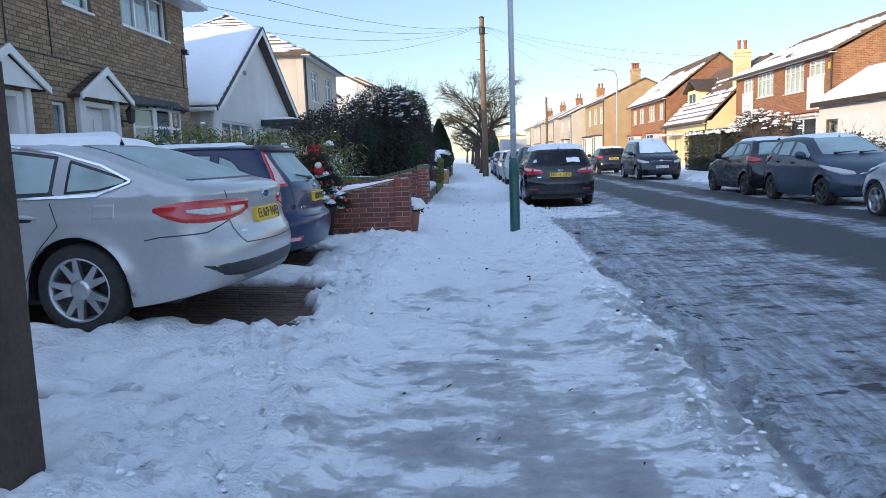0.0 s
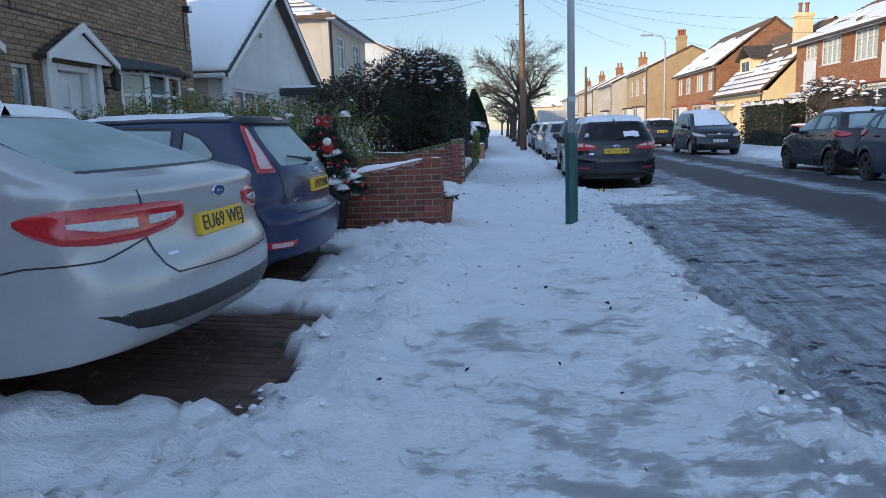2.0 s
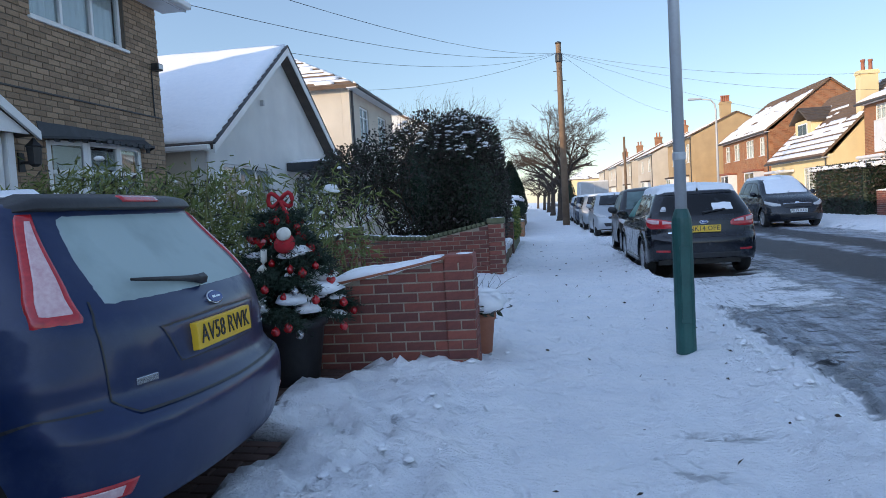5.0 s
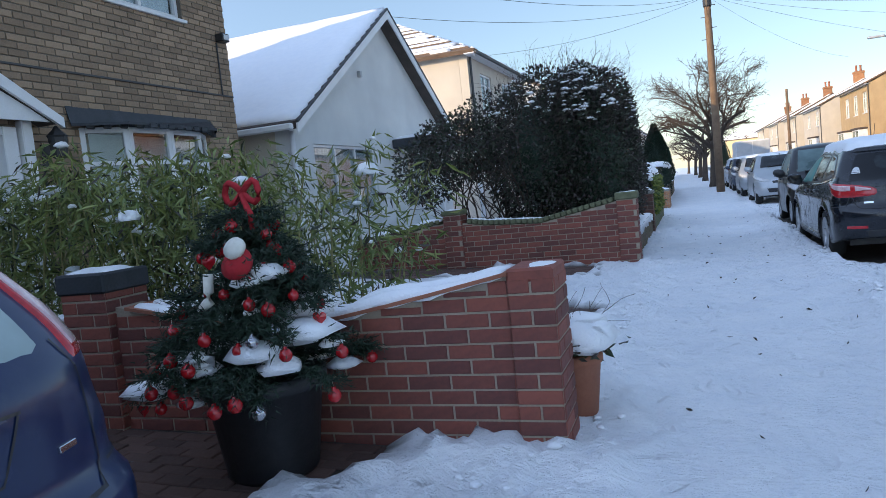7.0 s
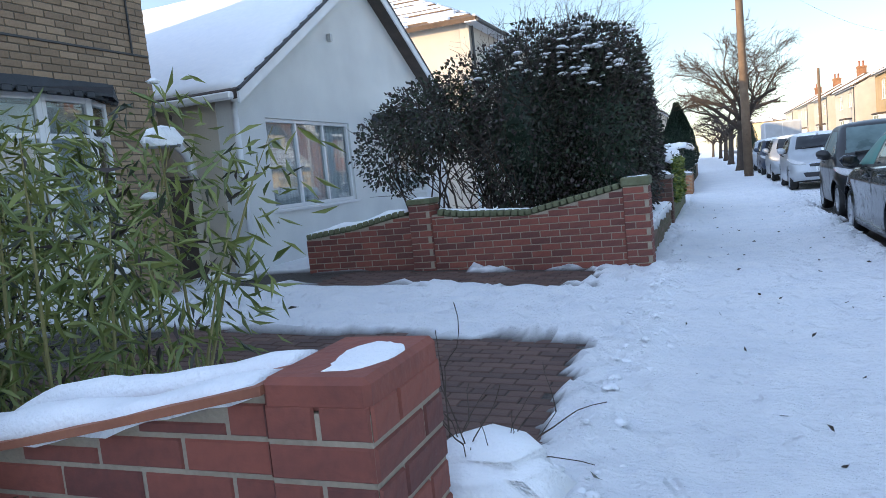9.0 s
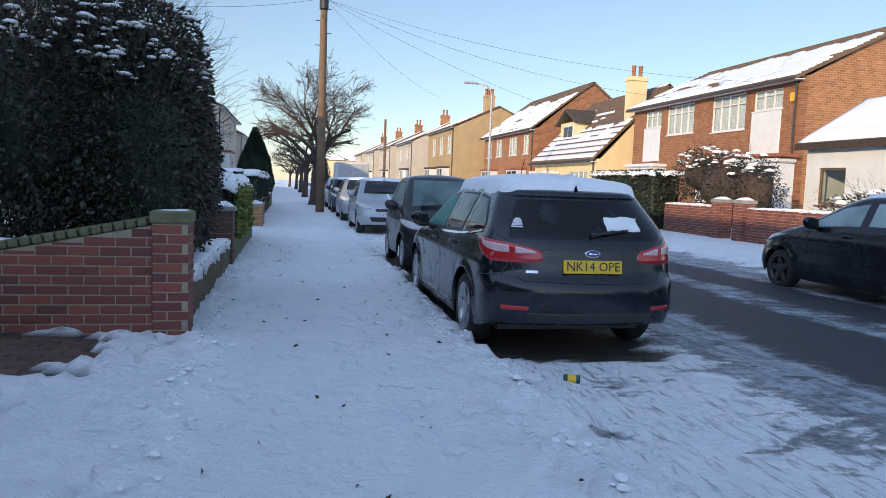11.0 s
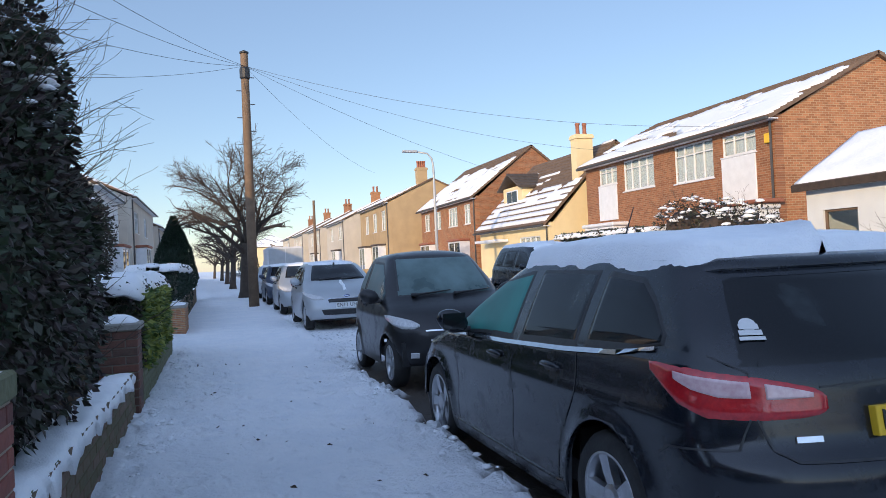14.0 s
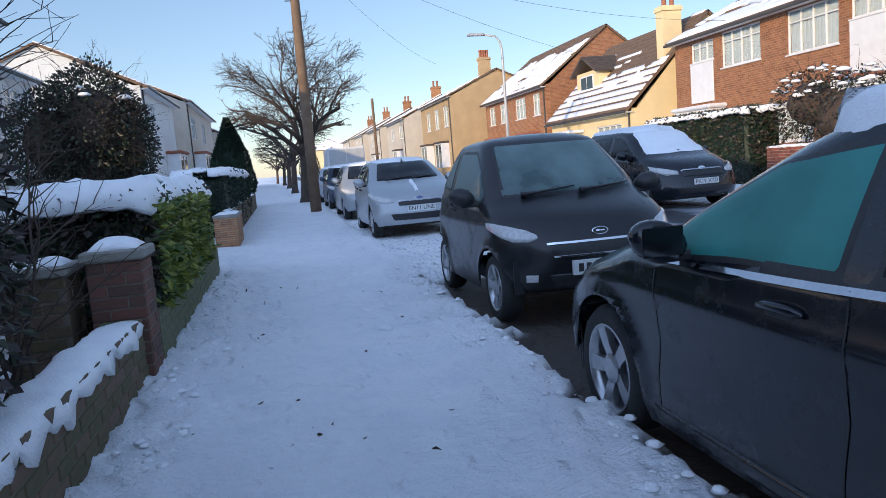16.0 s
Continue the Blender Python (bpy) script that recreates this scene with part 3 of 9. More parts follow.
def window(parent, pose_m, u0, z0, u1, z1, lights=2, transom=0.0, sill=True, depth=0.09, curtain=True, frame_mat="upvc"):
    """A casement window in an opening: frame, mullions, panes, sill and net curtain."""
    f = 0.055
    boxes = [(u0, depth - 0.04, z0, u0 + f, depth + 0.03, z1), (u1 - f, depth - 0.04, z0, u1, depth + 0.03, z1), (u0 + f, depth - 0.04, z0, u1 - f, depth + 0.03, z0 + f), (u0 + f, depth - 0.04, z1 - f, u1 - f, depth + 0.03, z1)]
    w = (u1 - u0 - f) / lights
    for k in range(1, lights):
        boxes.append((u0 + k * w, depth - 0.037, z0 + f, u0 + k * w + f, depth + 0.03, z1 - f))
    if transom:
        zt = z1 - transom * (z1 - z0)
        for k in range(lights):
            boxes.append((u0 + k * w + f, depth - 0.034, zt, u0 + (k + 1) * w, depth + 0.03, zt + f * 0.8))
    win = part("window", box_bm(boxes, 0.006), M[frame_mat], parent, m=pose_m)
    for k in range(lights):
        part("pane", box_bm([(u0 + k * w + f, depth, z0 + f, u0 + (k + 1) * w, depth + 0.008, z1 - f)]), M["pane_glass"], win).visible_shadow = False
    if sill:
        part("sill", box_bm([(u0 - 0.05, -0.05, z0 - 0.05, u1 + 0.05, depth - 0.04, z0 - 0.004)], 0.008), M[frame_mat], win)
    if curtain:
        verts, faces = [], []
        n = max(12, int((u1 - u0) * 40))
        for i in range(n + 1):
            x = lerp(u0 + 0.04, u1 - 0.04, i / n)
            yy = depth + 0.05 + 0.02 * math.sin(i * 1.7) + 0.012 * math.sin(i * 0.73)
            verts += [(x, yy, z0 + 0.03), (x, yy, z1 - 0.02)]
        for i in range(n):
            faces.append((2 * i, 2 * i + 2, 2 * i + 3, 2 * i + 1))
        link_mesh("curtain", verts, faces, M["curtain"], win, smooth=True)
    return win


def roof_slab(parent, a, b, c, d, thick, material, name="roof", rows=0, label=""):
    """A sloping roof plane with corners eave a, eave b, ridge c, ridge d; rows of tile courses make real steps."""
    a, b, c, d = map(Vector, (a, b, c, d))
    nrm = (b - a).cross(d - a).normalized()
    if nrm.z < 0:
        nrm = -nrm
    k = max(1, rows)
    line = []
    for r in range(k):
        line += [(r / k, thick * 0.35 if rows else 0.0), ((r + 1) / k - 0.004 * (r < k - 1), 0.0)]
    verts, faces = [], []
    for t, up in line:
        verts += [a.lerp(d, t) + nrm * up, b.lerp(c, t) + nrm * up]
    m = len(line)
    for t in (0.0, 1.0):
        verts += [a.lerp(d, t) - nrm * thick, b.lerp(c, t) - nrm * thick]
    for i in range(m - 1):
        faces.append((2 * i, 2 * i + 1, 2 * i + 3, 2 * i + 2))
    n0 = 2 * m
    faces += [(n0 + 1, n0, n0 + 2, n0 + 3), (1, 0, n0, n0 + 1), (2 * m - 2, 2 * m - 1, n0 + 3, n0 + 2)]
    faces += [tuple([n0] + [2 * i for i in range(m)] + [n0 + 2])[::-1], tuple([n0 + 1] + [2 * i + 1 for i in range(m)] + [n0 + 3])]
    return link_mesh(name, verts, faces, material, parent, label)


def pane_material():
    m = bpy.data.materials.new("pane_glass")
    m.use_nodes = True
    n, l = m.node_tree.nodes, m.node_tree.links
    n.remove(n["Principled BSDF"])
    tr, gl, fr, mx = n.new("ShaderNodeBsdfTransparent"), n.new("ShaderNodeBsdfGlossy"), n.new("ShaderNodeLayerWeight"), n.new("ShaderNodeMixShader")
    tr.inputs[0].default_value = (0.82, 0.86, 0.86, 1)
    gl.inputs["Roughness"].default_value = 0.02
    fr.inputs[0].default_value = 0.25
    pw = n.new("ShaderNodeMath")
    pw.operation = "MULTIPLY_ADD"
    pw.inputs[1].default_value, pw.inputs[2].default_value = 0.30, 0.04
    l.new(fr.outputs["Facing"], pw.inputs[0])
    l.new(pw.outputs[0], mx.inputs[0]), l.new(tr.outputs[0], mx.inputs[1]), l.new(gl.outputs[0], mx.inputs[2])
    l.new(mx.outputs[0], n["Material Output"].inputs[0])
    return m


M["pane_glass"] = pane_material()


def snow_sheet(name, a, b, c, d, thick, label, cover=1.0, seed=0, rows=14, cols=28, streak=False):
    """Snow lying on a sloping roof plane (eave a b, ridge c d): lumpy, with bare gaps along the tile courses where cover is under 1."""
    a, b, c, d = map(Vector, (a, b, c, d))
    nrm = (b - a).cross(d - a).normalized()
    if nrm.z < 0:
        nrm = -nrm
    verts, faces, top = [], [], {}
    for j in range(rows + 1):
        for i in range(cols + 1):
            s, t = i / cols, j / rows
            p = a.lerp(b, s).lerp(d.lerp(c, s), t)
            h = (0.45 * thick if streak else thick) * (0.7 + 0.5 * noise.noise(p * 1.7 + Vector((seed, 0, 0))))
            if i in (0, cols) or j in (0, rows):
                h *= 0.35
            top[i, j] = len(verts)
            verts.append(p + nrm * max(0.012, h))
    low = {}
    for j in range(rows):
        for i in range(cols):
            mid = a.lerp(b, (i + 0.5) / cols).lerp(d.lerp(c, (i + 0.5) / cols), (j + 0.5) / rows)
            if streak and "snow over the tiled" in label:
                if j % 3 < 2 and noise.noise(Vector((mid.y * 0.6 + mid.x * 0.6, j * 1.7, seed))) > -0.12:
                    continue
            elif streak:
                t = (j + 0.5) / rows
                if (j % 3 == 0 or t > 0.50 + 0.14 * noise.noise(Vector((i * 0.25, seed, 0)))) and noise.noise(Vector((mid.y * 0.5, j * 1.7, seed))) > -0.35:
                    continue
            elif cover < 0.8 and (j + 0.5) / rows > 0.70 + 0.22 * noise.noise(Vector((mid.y * 0.35, seed, 1.0))) + 0.1 * noise.noise(mid * 1.9):
                continue
            elif cover < 1 and 0.5 + 0.75 * noise.noise(Vector((mid.x * 0.5, mid.y * 0.5 + seed, mid.z * 3.0))) + 0.3 * noise.noise(mid * 2.5) > cover:
                continue
            q = [(i, j), (i + 1, j), (i + 1, j + 1), (i, j + 1)]
            for k in q:
                if k not in low:
                    low[k] = len(verts)
                    verts.append(verts[top[k]] - nrm * (thick + 0.06))
            faces.append(tuple(top[k] for k in q))
            for e in range(4):
                faces.append((top[q[e]], low[q[e]], low[q[(e + 1) % 4]], top[q[(e + 1) % 4]]))
    ob = link_mesh(name, verts, faces, M["snow"], smooth=True)
    return tagged(ob, label, "snow")


def chimney(parent, x, y, z0, z1, w, d, material, pots=2, pot_mat="terracotta"):
    stack = part("chimney", box_bm([(x - w / 2, y - d / 2, z0, x + w / 2, y + d / 2, z1), (x - w / 2 - 0.06, y - d / 2 - 0.06, z1 + 0.002, x + w / 2 + 0.06, y + d / 2 + 0.06, z1 + 0.14), (x - w / 2 - 0.02, y - d / 2 - 0.02, z1 + 0.142, x + w / 2 + 0.02, y + d / 2 + 0.02, z1 + 0.22)]), material, parent)
    for k in range(pots):
        px = x + (k - (pots - 1) / 2) * (w / max(pots, 1)) * 0.85
        part("chimney_pot", lathe([(0.10, 0), (0.13, 0.05), (0.10, 0.1), (0.095, 0.48), (0.125, 0.52), (0.12, 0.6), (0.07, 0.6)], 12), M[pot_mat], stack, m=Matrix.Translation((px, y, z1 + 0.2)), smooth=True)


# ---- brown brick house beside the driveway ----
def brown_house():
    # runs on unseen behind the camera to y -16, added to shade the street
    X, Y0, Y1, Z0, EAVE = -6.35, -16.0, 16.72, 0.1, 5.05
    h = thing("brown_brick_house", "two-storey brown brick house with white windows and canopied front doors", "house")
    P = facing((X, Y0, Z0), (0, 1, 0))
    # openings as (y0, z0, y1, z1)
    openings = {"bay": (13.95, 1.05, 15.85, 2.42), "up_big": (13.75, 4.02 - Z0, 15.8, 4.95), "up_small": (11.75, 4.0 - Z0, 12.65, 4.95), "door": (12.05, 0.35, 12.95, 2.36), "door_far": (9.4, 0.35, 10.32, 2.36), "small": (11.2, 1.55, 11.6, 2.32), "up_left": (8.0, 4.0 - Z0, 10.0, 4.95), "up_far": (2.0, 4.0 - Z0, 4.0, 4.95), "low_far": (5.2, 1.05, 7.6, 2.42)}
    holes = [(a - Y0, b, c - Y0, d) for a, b, c, d in openings.values()]
    wall = part("wall", wall_bm(0, Y1 - Y0, 0, EAVE - Z0, holes, 0.28), M["mortar_dark"], h, m=P)
    lay_bricks(h, (X + 0.004, 4.0, Z0), (0, 1, 0), Y1 - 4.0, lambda u: EAVE - Z0, [(a - 4.0, b, c - 4.0, d) for a, b, c, d in openings.values()], M["brown_brick"], single=lambda u, z: u > 9.3 and 2.5 < z < 3.3, seed=3)
    part("side_wall", wall_bm(0, 8.0, 0, EAVE - Z0, [], 0.28, lambda u: EAVE - Z0 + 2.6 * (1 - abs(u - 4.0) / 4.0)), M["brown_brick"], h, m=facing((X - 0.285, Y1, Z0), (-1, 0, 0)))
    part("back_wall", box_bm([(X - 8.3, Y0, Z0, X - 8.0, Y1 - 0.3, EAVE)]), M["brown_brick"], h)
    part("south_wall", box_bm([(X - 8.0, Y0 - 0.3, Z0, X, Y0 - 0.005, EAVE + 2.5)]), M["brown_brick"], h)
    part("room", box_bm([(X - 2.6, Y0 + 0.1, Z0, X - 2.5, Y1 - 0.3, EAVE - 0.1)]), M["interior"], h)
    part("floor_slab", box_bm([(X - 2.49, Y0 + 0.1, 2.55, X - 0.29, Y1 - 0.3, 2.75)]), M["interior"], h)
    ridge = EAVE + 2.7
    roof_slab(h, (X + 0.45, Y0 - 0.4, EAVE - 0.1), (X + 0.45, Y1 + 0.3, EAVE - 0.1), (X - 4.1, Y1 + 0.3, ridge), (X - 4.1, Y0 - 0.4, ridge), 0.12, M["tile_dark"])
    roof_slab(h, (X - 8.6, Y0 - 0.4, EAVE - 0.1), (X - 8.6, Y1 + 0.3, EAVE - 0.1), (X - 4.1, Y1 + 0.3, ridge), (X - 4.1, Y0 - 0.4, ridge), 0.12, M["tile_dark"], "roof_back")
    part("soffit", box_bm([(X + 0.006, Y0, EAVE - 0.2, X + 0.42, Y1 + 0.25, EAVE - 0.16)]), M["upvc"], h)
    part("gutter", box_bm([(X + 0.42, Y0, EAVE - 0.19, X + 0.53, Y1 + 0.25, EAVE - 0.08)], 0.02), M["upvc"], h)
    for key, lights in (("up_big", 3), ("up_small", 1), ("up_left", 2), ("up_far", 2), ("low_far", 3), ("small", 1)):
        a, b, c, d = openings[key]
        window(h, P, a - Y0, b, c - Y0, d, lights, 0.28 if key in ("up_big", "up_left") else 0)
    # bowed bay window: three facets standing proud of the wall
    a, b, c, d = openings["bay"]
    y0, y1 = a - 0.12, c + 0.12
    pts = [(X + 0.01, y0), (X + 0.26, y0 + 0.45), (X + 0.32, (y0 + y1) / 2), (X + 0.26, y1 - 0.45), (X + 0.01, y1)]
    bay = thing_part("bay_window", h)
    for p, q in zip(pts, pts[1:]):
        L = math.dist(p, q)
        mm = facing((p[0], p[1], Z0), (q[0] - p[0], q[1] - p[1], 0))
        f = 0.06
        fr = part("frame", box_bm([(0, 0, b, f, 0.06, d), (L - f, 0, b, L, 0.06, d), (f, 0, b, L - f, 0.06, b + f), (f, 0, d - f, L - f, 0.06, d), (f, 0.004, d - 0.42, L - f, 0.06, d - 0.37)], 0.006), M["upvc"], bay, m=mm)
        part("pane", box_bm([(f, 0.03, b + f, L - f, 0.038, d - f)]), M["pane_glass"], bay, m=mm).visible_shadow = False
        part("panel", box_bm([(0, 0.01, 0.3, L, 0.07, b - 0.05)]), M["upvc"], bay, m=mm)
        part("sill", box_bm([(-0.02, -0.05, b - 0.048, L + 0.02, 0.06, b - 0.004)], 0.006), M["upvc"], bay, m=mm)
    part("curtain", box_bm([(X - 0.06, y0 + 0.1, Z0 + b + 0.05, X - 0.05, y1 - 0.1, Z0 + d - 0.05)]), M["curtain"], bay)
    # small lead roof over the bay, with a scalloped edge
    verts = [(X + 0.01, y0 - 0.14, Z0 + d + 0.22), (X + 0.01, y1 + 0.14, Z0 + d + 0.22), (X + 0.42, y1 - 0.30, Z0 + d + 0.03), (X + 0.48, (y0 + y1) / 2, Z0 + d + 0.02), (X + 0.42, y0 + 0.30, Z0 + d + 0.03), (X + 0.06, y0 - 0.14, Z0 + d + 0.03), (X + 0.06, y1 + 0.14, Z0 + d + 0.03)]
    verts += [(x, y, z - 0.03) for x, y, z in verts]
    link_mesh("canopy", verts, [(0, 5, 4, 3, 2, 6, 1), (7, 8, 13, 9, 10, 11, 12), (5, 12, 11, 4), (4, 11, 10, 3), (3, 10, 9, 2), (2, 9, 13, 6), (0, 7, 12, 5), (6, 13, 8, 1)], M["lead"], bay)
    for k in range(15):
        t = (k + 0.5) / 15
        yy = lerp(y0 - 0.05, y1 + 0.05, t)
        xx = X + 0.46 - 0.36 * max(0.0, abs(t - 0.5) - 0.22) / 0.28
        part("scallop", box_bm([(xx, yy - 0.055, Z0 + d - 0.035, xx + 0.012, yy + 0.055, Z0 + d + 0.025)], 0.01), M["lead"], bay)
    # front doors under pitched canopies
    for key in ("door", "door_far"):
        a, b, c, d = openings[key]
        dr = part("door", box_bm([(a - Y0 + 0.07, 0.09, b, c - Y0 - 0.07, 0.14, d - 0.07)], 0.006), M["upvc"], h, m=P)
        part("door_panel", box_bm([(a - Y0 + 0.17, 0.075, b + 0.15, c - Y0 - 0.17, 0.089, b + 0.8), (a - Y0 + 0.17, 0.075, b + 1.0, a - Y0 + 0.42, 0.089, d - 0.25), (c - Y0 - 0.42, 0.075, b + 1.0, c - Y0 - 0.17, 0.089, d - 0.25)], 0.01), M["upvc"], dr)
        part("letter_plate", box_bm([(a - Y0 + 0.33, 0.068, b + 0.88, c - Y0 - 0.33, 0.074, b + 0.94)]), M["chrome"], dr)
        part("door_frame", box_bm([(a - Y0 - 0.09, -0.05, b, a - Y0 + 0.065, 0.12, d + 0.02), (c - Y0 - 0.065, -0.05, b, c - Y0 + 0.09, 0.12, d + 0.02), (a - Y0 + 0.066, -0.05, d - 0.065, c - Y0 - 0.066, 0.12, d + 0.02)], 0.008), M["upvc"], h, m=P)
        m0, zc = (a + c) / 2, Z0 + d + 0.08
        cp = thing_part("porch_canopy", h)
        for s in (-1, 1):
            roof_slab(cp, (X + 0.01, m0 + s * 0.85, zc), (X + 0.24, m0 + s * 0.85, zc), (X + 0.24, m0, zc + 0.46), (X + 0.01, m0, zc + 0.46), 0.05, M["tile_dark"], "canopy_roof", 6)
            verts = [(X + 0.245, m0 + s * 0.90, zc - 0.08), (X + 0.245, m0 + s * 0.90, zc + 0.02), (X + 0.245, m0, zc + 0.53), (X + 0.245, m0, zc + 0.40)]
            verts += [(x + 0.035, y, z) for x, y, z in verts]
            fs = [(0, 1, 2, 3), (7, 6, 5, 4), (0, 4, 5, 1), (1, 5, 6, 2), (2, 6, 7, 3), (3, 7, 4, 0)]
            link_mesh("bargeboard", verts, fs, M["upvc"], cp)
        verts = [(X + 0.22, m0 - 0.8, zc - 0.02), (X + 0.22, m0 + 0.8, zc - 0.02), (X + 0.22, m0, zc + 0.38)]
        link_mesh("infill", verts + [(x - 0.03, y, z) for x, y, z in verts], [(0, 1, 2), (5, 4, 3), (0, 3, 4, 1), (1, 4, 5, 2), (2, 5, 3, 0)], M["upvc"], cp)
        for s in (-1, 1):
            part("post", box_bm([(X + 0.006, m0 + s * 0.62 - 0.06, Z0 + 0.3, X + 0.10, m0 + s * 0.62 + 0.06, zc)], 0.01), M["upvc"], cp)
    # lead strip across the brickwork and a cable clipped to the wall
    part("lead_strip", box_bm([(X + 0.012, 6.0, 3.085, X + 0.028, 16.7, 3.11)], 0.004), M["cable"], h)
    for y, z0, z1 in ((16.45, 3.1, 3.82), (11.3, 3.1, 4.6), (10.2, 2.6, 5.0)):
        part("cable", lathe([(0.012, z0), (0.012, z1)], 6), M["cable"], h, m=Matrix.Translation((X + 0.024, y, 0)))
    for y, z in ((16.5, 3.85), (11.3, 4.6)):
        fl = part("floodlight", box_bm([(X + 0.03, y - 0.08, z - 0.02, X + 0.16, y + 0.08, z + 0.09)], 0.01), M["black_plastic"], h)
        part("lens", box_bm([(X + 0.161, y - 0.06, z, X + 0.168, y + 0.06, z + 0.07)]), M["lamp_clear"], fl)
    # carriage lantern beside the door
    ln = part("lantern", lathe([(0.03, 0), (0.075, 0.03), (0.09, 0.22), (0.10, 0.24), (0.04, 0.30), (0.012, 0.34)], 6), M["black_plastic"], h, m=Matrix.Translation((X + 0.20, 13.36, 2.15)))
    part("bracket", box_bm([(X + 0.012, 13.34, 2.19, X + 0.15, 13.38, 2.22), (X + 0.012, 13.31, 2.1, X + 0.03, 13.41, 2.32)]), M["black_plastic"], h)
    snow_sheet("snow_on_canopy", (X + 0.04, m0 - 0.7, 2.66), (X + 0.22, m0 - 0.7, 2.66), (X + 0.22, m0 - 0.2, 2.93), (X + 0.04, m0 - 0.2, 2.93), 0.04, "thin snow on the porch canopy of the brown brick house", 0.75, 4, 6, 8)
    snow_sheet("snow_on_roof", (X + 0.40, 4, EAVE + 0.05), (X + 0.40, Y1 + 0.2, EAVE + 0.05), (X - 3.9, Y1 + 0.2, ridge + 0.03), (X - 3.9, 4, ridge + 0.03), 0.08, "snow on the roof of the brown brick house")


def thing_part(name, parent):
    ob = new(name)
    ob.empty_display_size = 0.1
    ob.parent = parent
    return ob


M["lead"] = mat("lead", (0.06, 0.065, 0.075), (0.035, 0.04, 0.045), 6, 0.6, 0.3, 0.2)
brown_house()


# ---- white rendered bungalow ----
def bungalow():
    X, Y0, Y1, Z0, EAVE, APEX = -6.4, 18.25, 26.4, 0.15, 2.88, 5.3
    h = thing("bungalow", "white rendered bungalow with a snow-covered gabled roof", "house")
    mid = (Y0 + Y1) / 2
    P = facing((X, Y0, Z0), (0, 1, 0))
    holes = [(0.75, 1.0, 3.35, 2.36), (5.0, 1.0, 6.6, 2.3)]
    part("wall", wall_bm(0, Y1 - Y0, 0, 0, holes, 0.28, lambda u: EAVE - Z0 + (APEX - EAVE) * (1 - abs(u - (mid - Y0)) / (mid - Y0))), M["white_render"], h, m=P)
    for a, b, c, d in holes:
        window(h, P, a, b, c, d, 3, 0, True, 0.08)
    part("side_wall", box_bm([(X - 9, Y0, Z0, X - 0.285, Y0 + 0.28, EAVE - 0.05)]), M["pale_render"], h)
    part("side_wall", box_bm([(X - 9, Y1 - 0.28, Z0, X - 0.285, Y1, EAVE - 0.05)]), M["pale_render"], h)
    part("back_wall", wall_bm(0, Y1 - Y0, 0, 0, [], 0.28, lambda u: EAVE - Z0 + (APEX - EAVE) * (1 - abs(u - (mid - Y0)) / (mid - Y0))), M["white_render"], h, m=facing((X - 9.0, Y1, Z0), (0, -1, 0)))
    part("room", box_bm([(X - 2.4, Y0 + 0.3, Z0, X - 2.3, Y1 - 0.3, EAVE - 0.1)]), M["interior"], h)
    for s, e in ((-1, Y0 - 0.25), (1, Y1 + 0.25)):
        roof_slab(h, (X + 0.28, e, EAVE - 0.1), (X - 9.2, e, EAVE - 0.1), (X - 9.2, mid, APEX + 0.12), (X + 0.28, mid, APEX + 0.12), 0.10, M["tile_dark"], "roof", 16)
        verts = [(X + 0.285, e, EAVE - 0.26), (X + 0.285, e, EAVE - 0.10), (X + 0.285, mid, APEX + 0.12), (X + 0.285, mid, APEX - 0.06)]
        verts += [(x + 0.03, y, z) for x, y, z in verts]
        link_mesh("bargeboard", verts, [(0, 1, 2, 3), (7, 6, 5, 4), (0, 4, 5, 1), (1, 5, 6, 2), (2, 6, 7, 3), (3, 7, 4, 0)], M["upvc"] if s < 0 else M["upvc"], h)
        verts = [(X + 0.29, e, EAVE - 0.1), (X + 0.29, e, EAVE - 0.06), (X + 0.29, mid, APEX + 0.16), (X + 0.29, mid, APEX + 0.12)]
        verts += [(x + 0.04, y, z) for x, y, z in verts]
        link_mesh("verge_tiles", verts, [(0, 1, 2, 3), (7, 6, 5, 4), (0, 4, 5, 1), (1, 5, 6, 2), (2, 6, 7, 3), (3, 7, 4, 0)], M["lead"], h)
    part("gutter", box_bm([(X - 9, Y0 - 0.37, EAVE - 0.2, X + 0.25, Y0 - 0.26, EAVE - 0.1)], 0.02), M["upvc"], h)
    part("downpipe", lathe([(0.04, Z0), (0.04, EAVE - 0.2)], 10), M["upvc"], h, m=Matrix.Translation((X + 0.07, Y0 - 0.05, 0)), smooth=True)
    part("porch_roof", box_bm([(X + 0.006, Y0 + 4.3, 2.5, X + 1.1, Y1 - 0.2, 2.7)], 0.02), M["lead"], h)
    part("porch_front", box_bm([(X + 0.9, Y0 + 4.5, Z0, X + 1.0, Y0 + 4.62, 2.49), (X + 0.9, Y1 - 0.5, Z0, X + 1.0, Y1 - 0.38, 2.49)], 0.01), M["upvc"], h)
    part("vent_hook", box_bm([(X + 0.006, mid - 1.2, 3.9, X + 0.08, mid - 1.12, 4.02)]), M["galv"], h)
    snow_sheet("snow_on_roof", (X + 0.25, Y0 - 0.2, EAVE - 0.03), (X - 9.1, Y0 - 0.2, EAVE - 0.03), (X - 9.1, mid, APEX + 0.17), (X + 0.25, mid, APEX + 0.17), 0.07, "deep smooth snow on the bungalow roof", 1.0, 2, 30, 40)
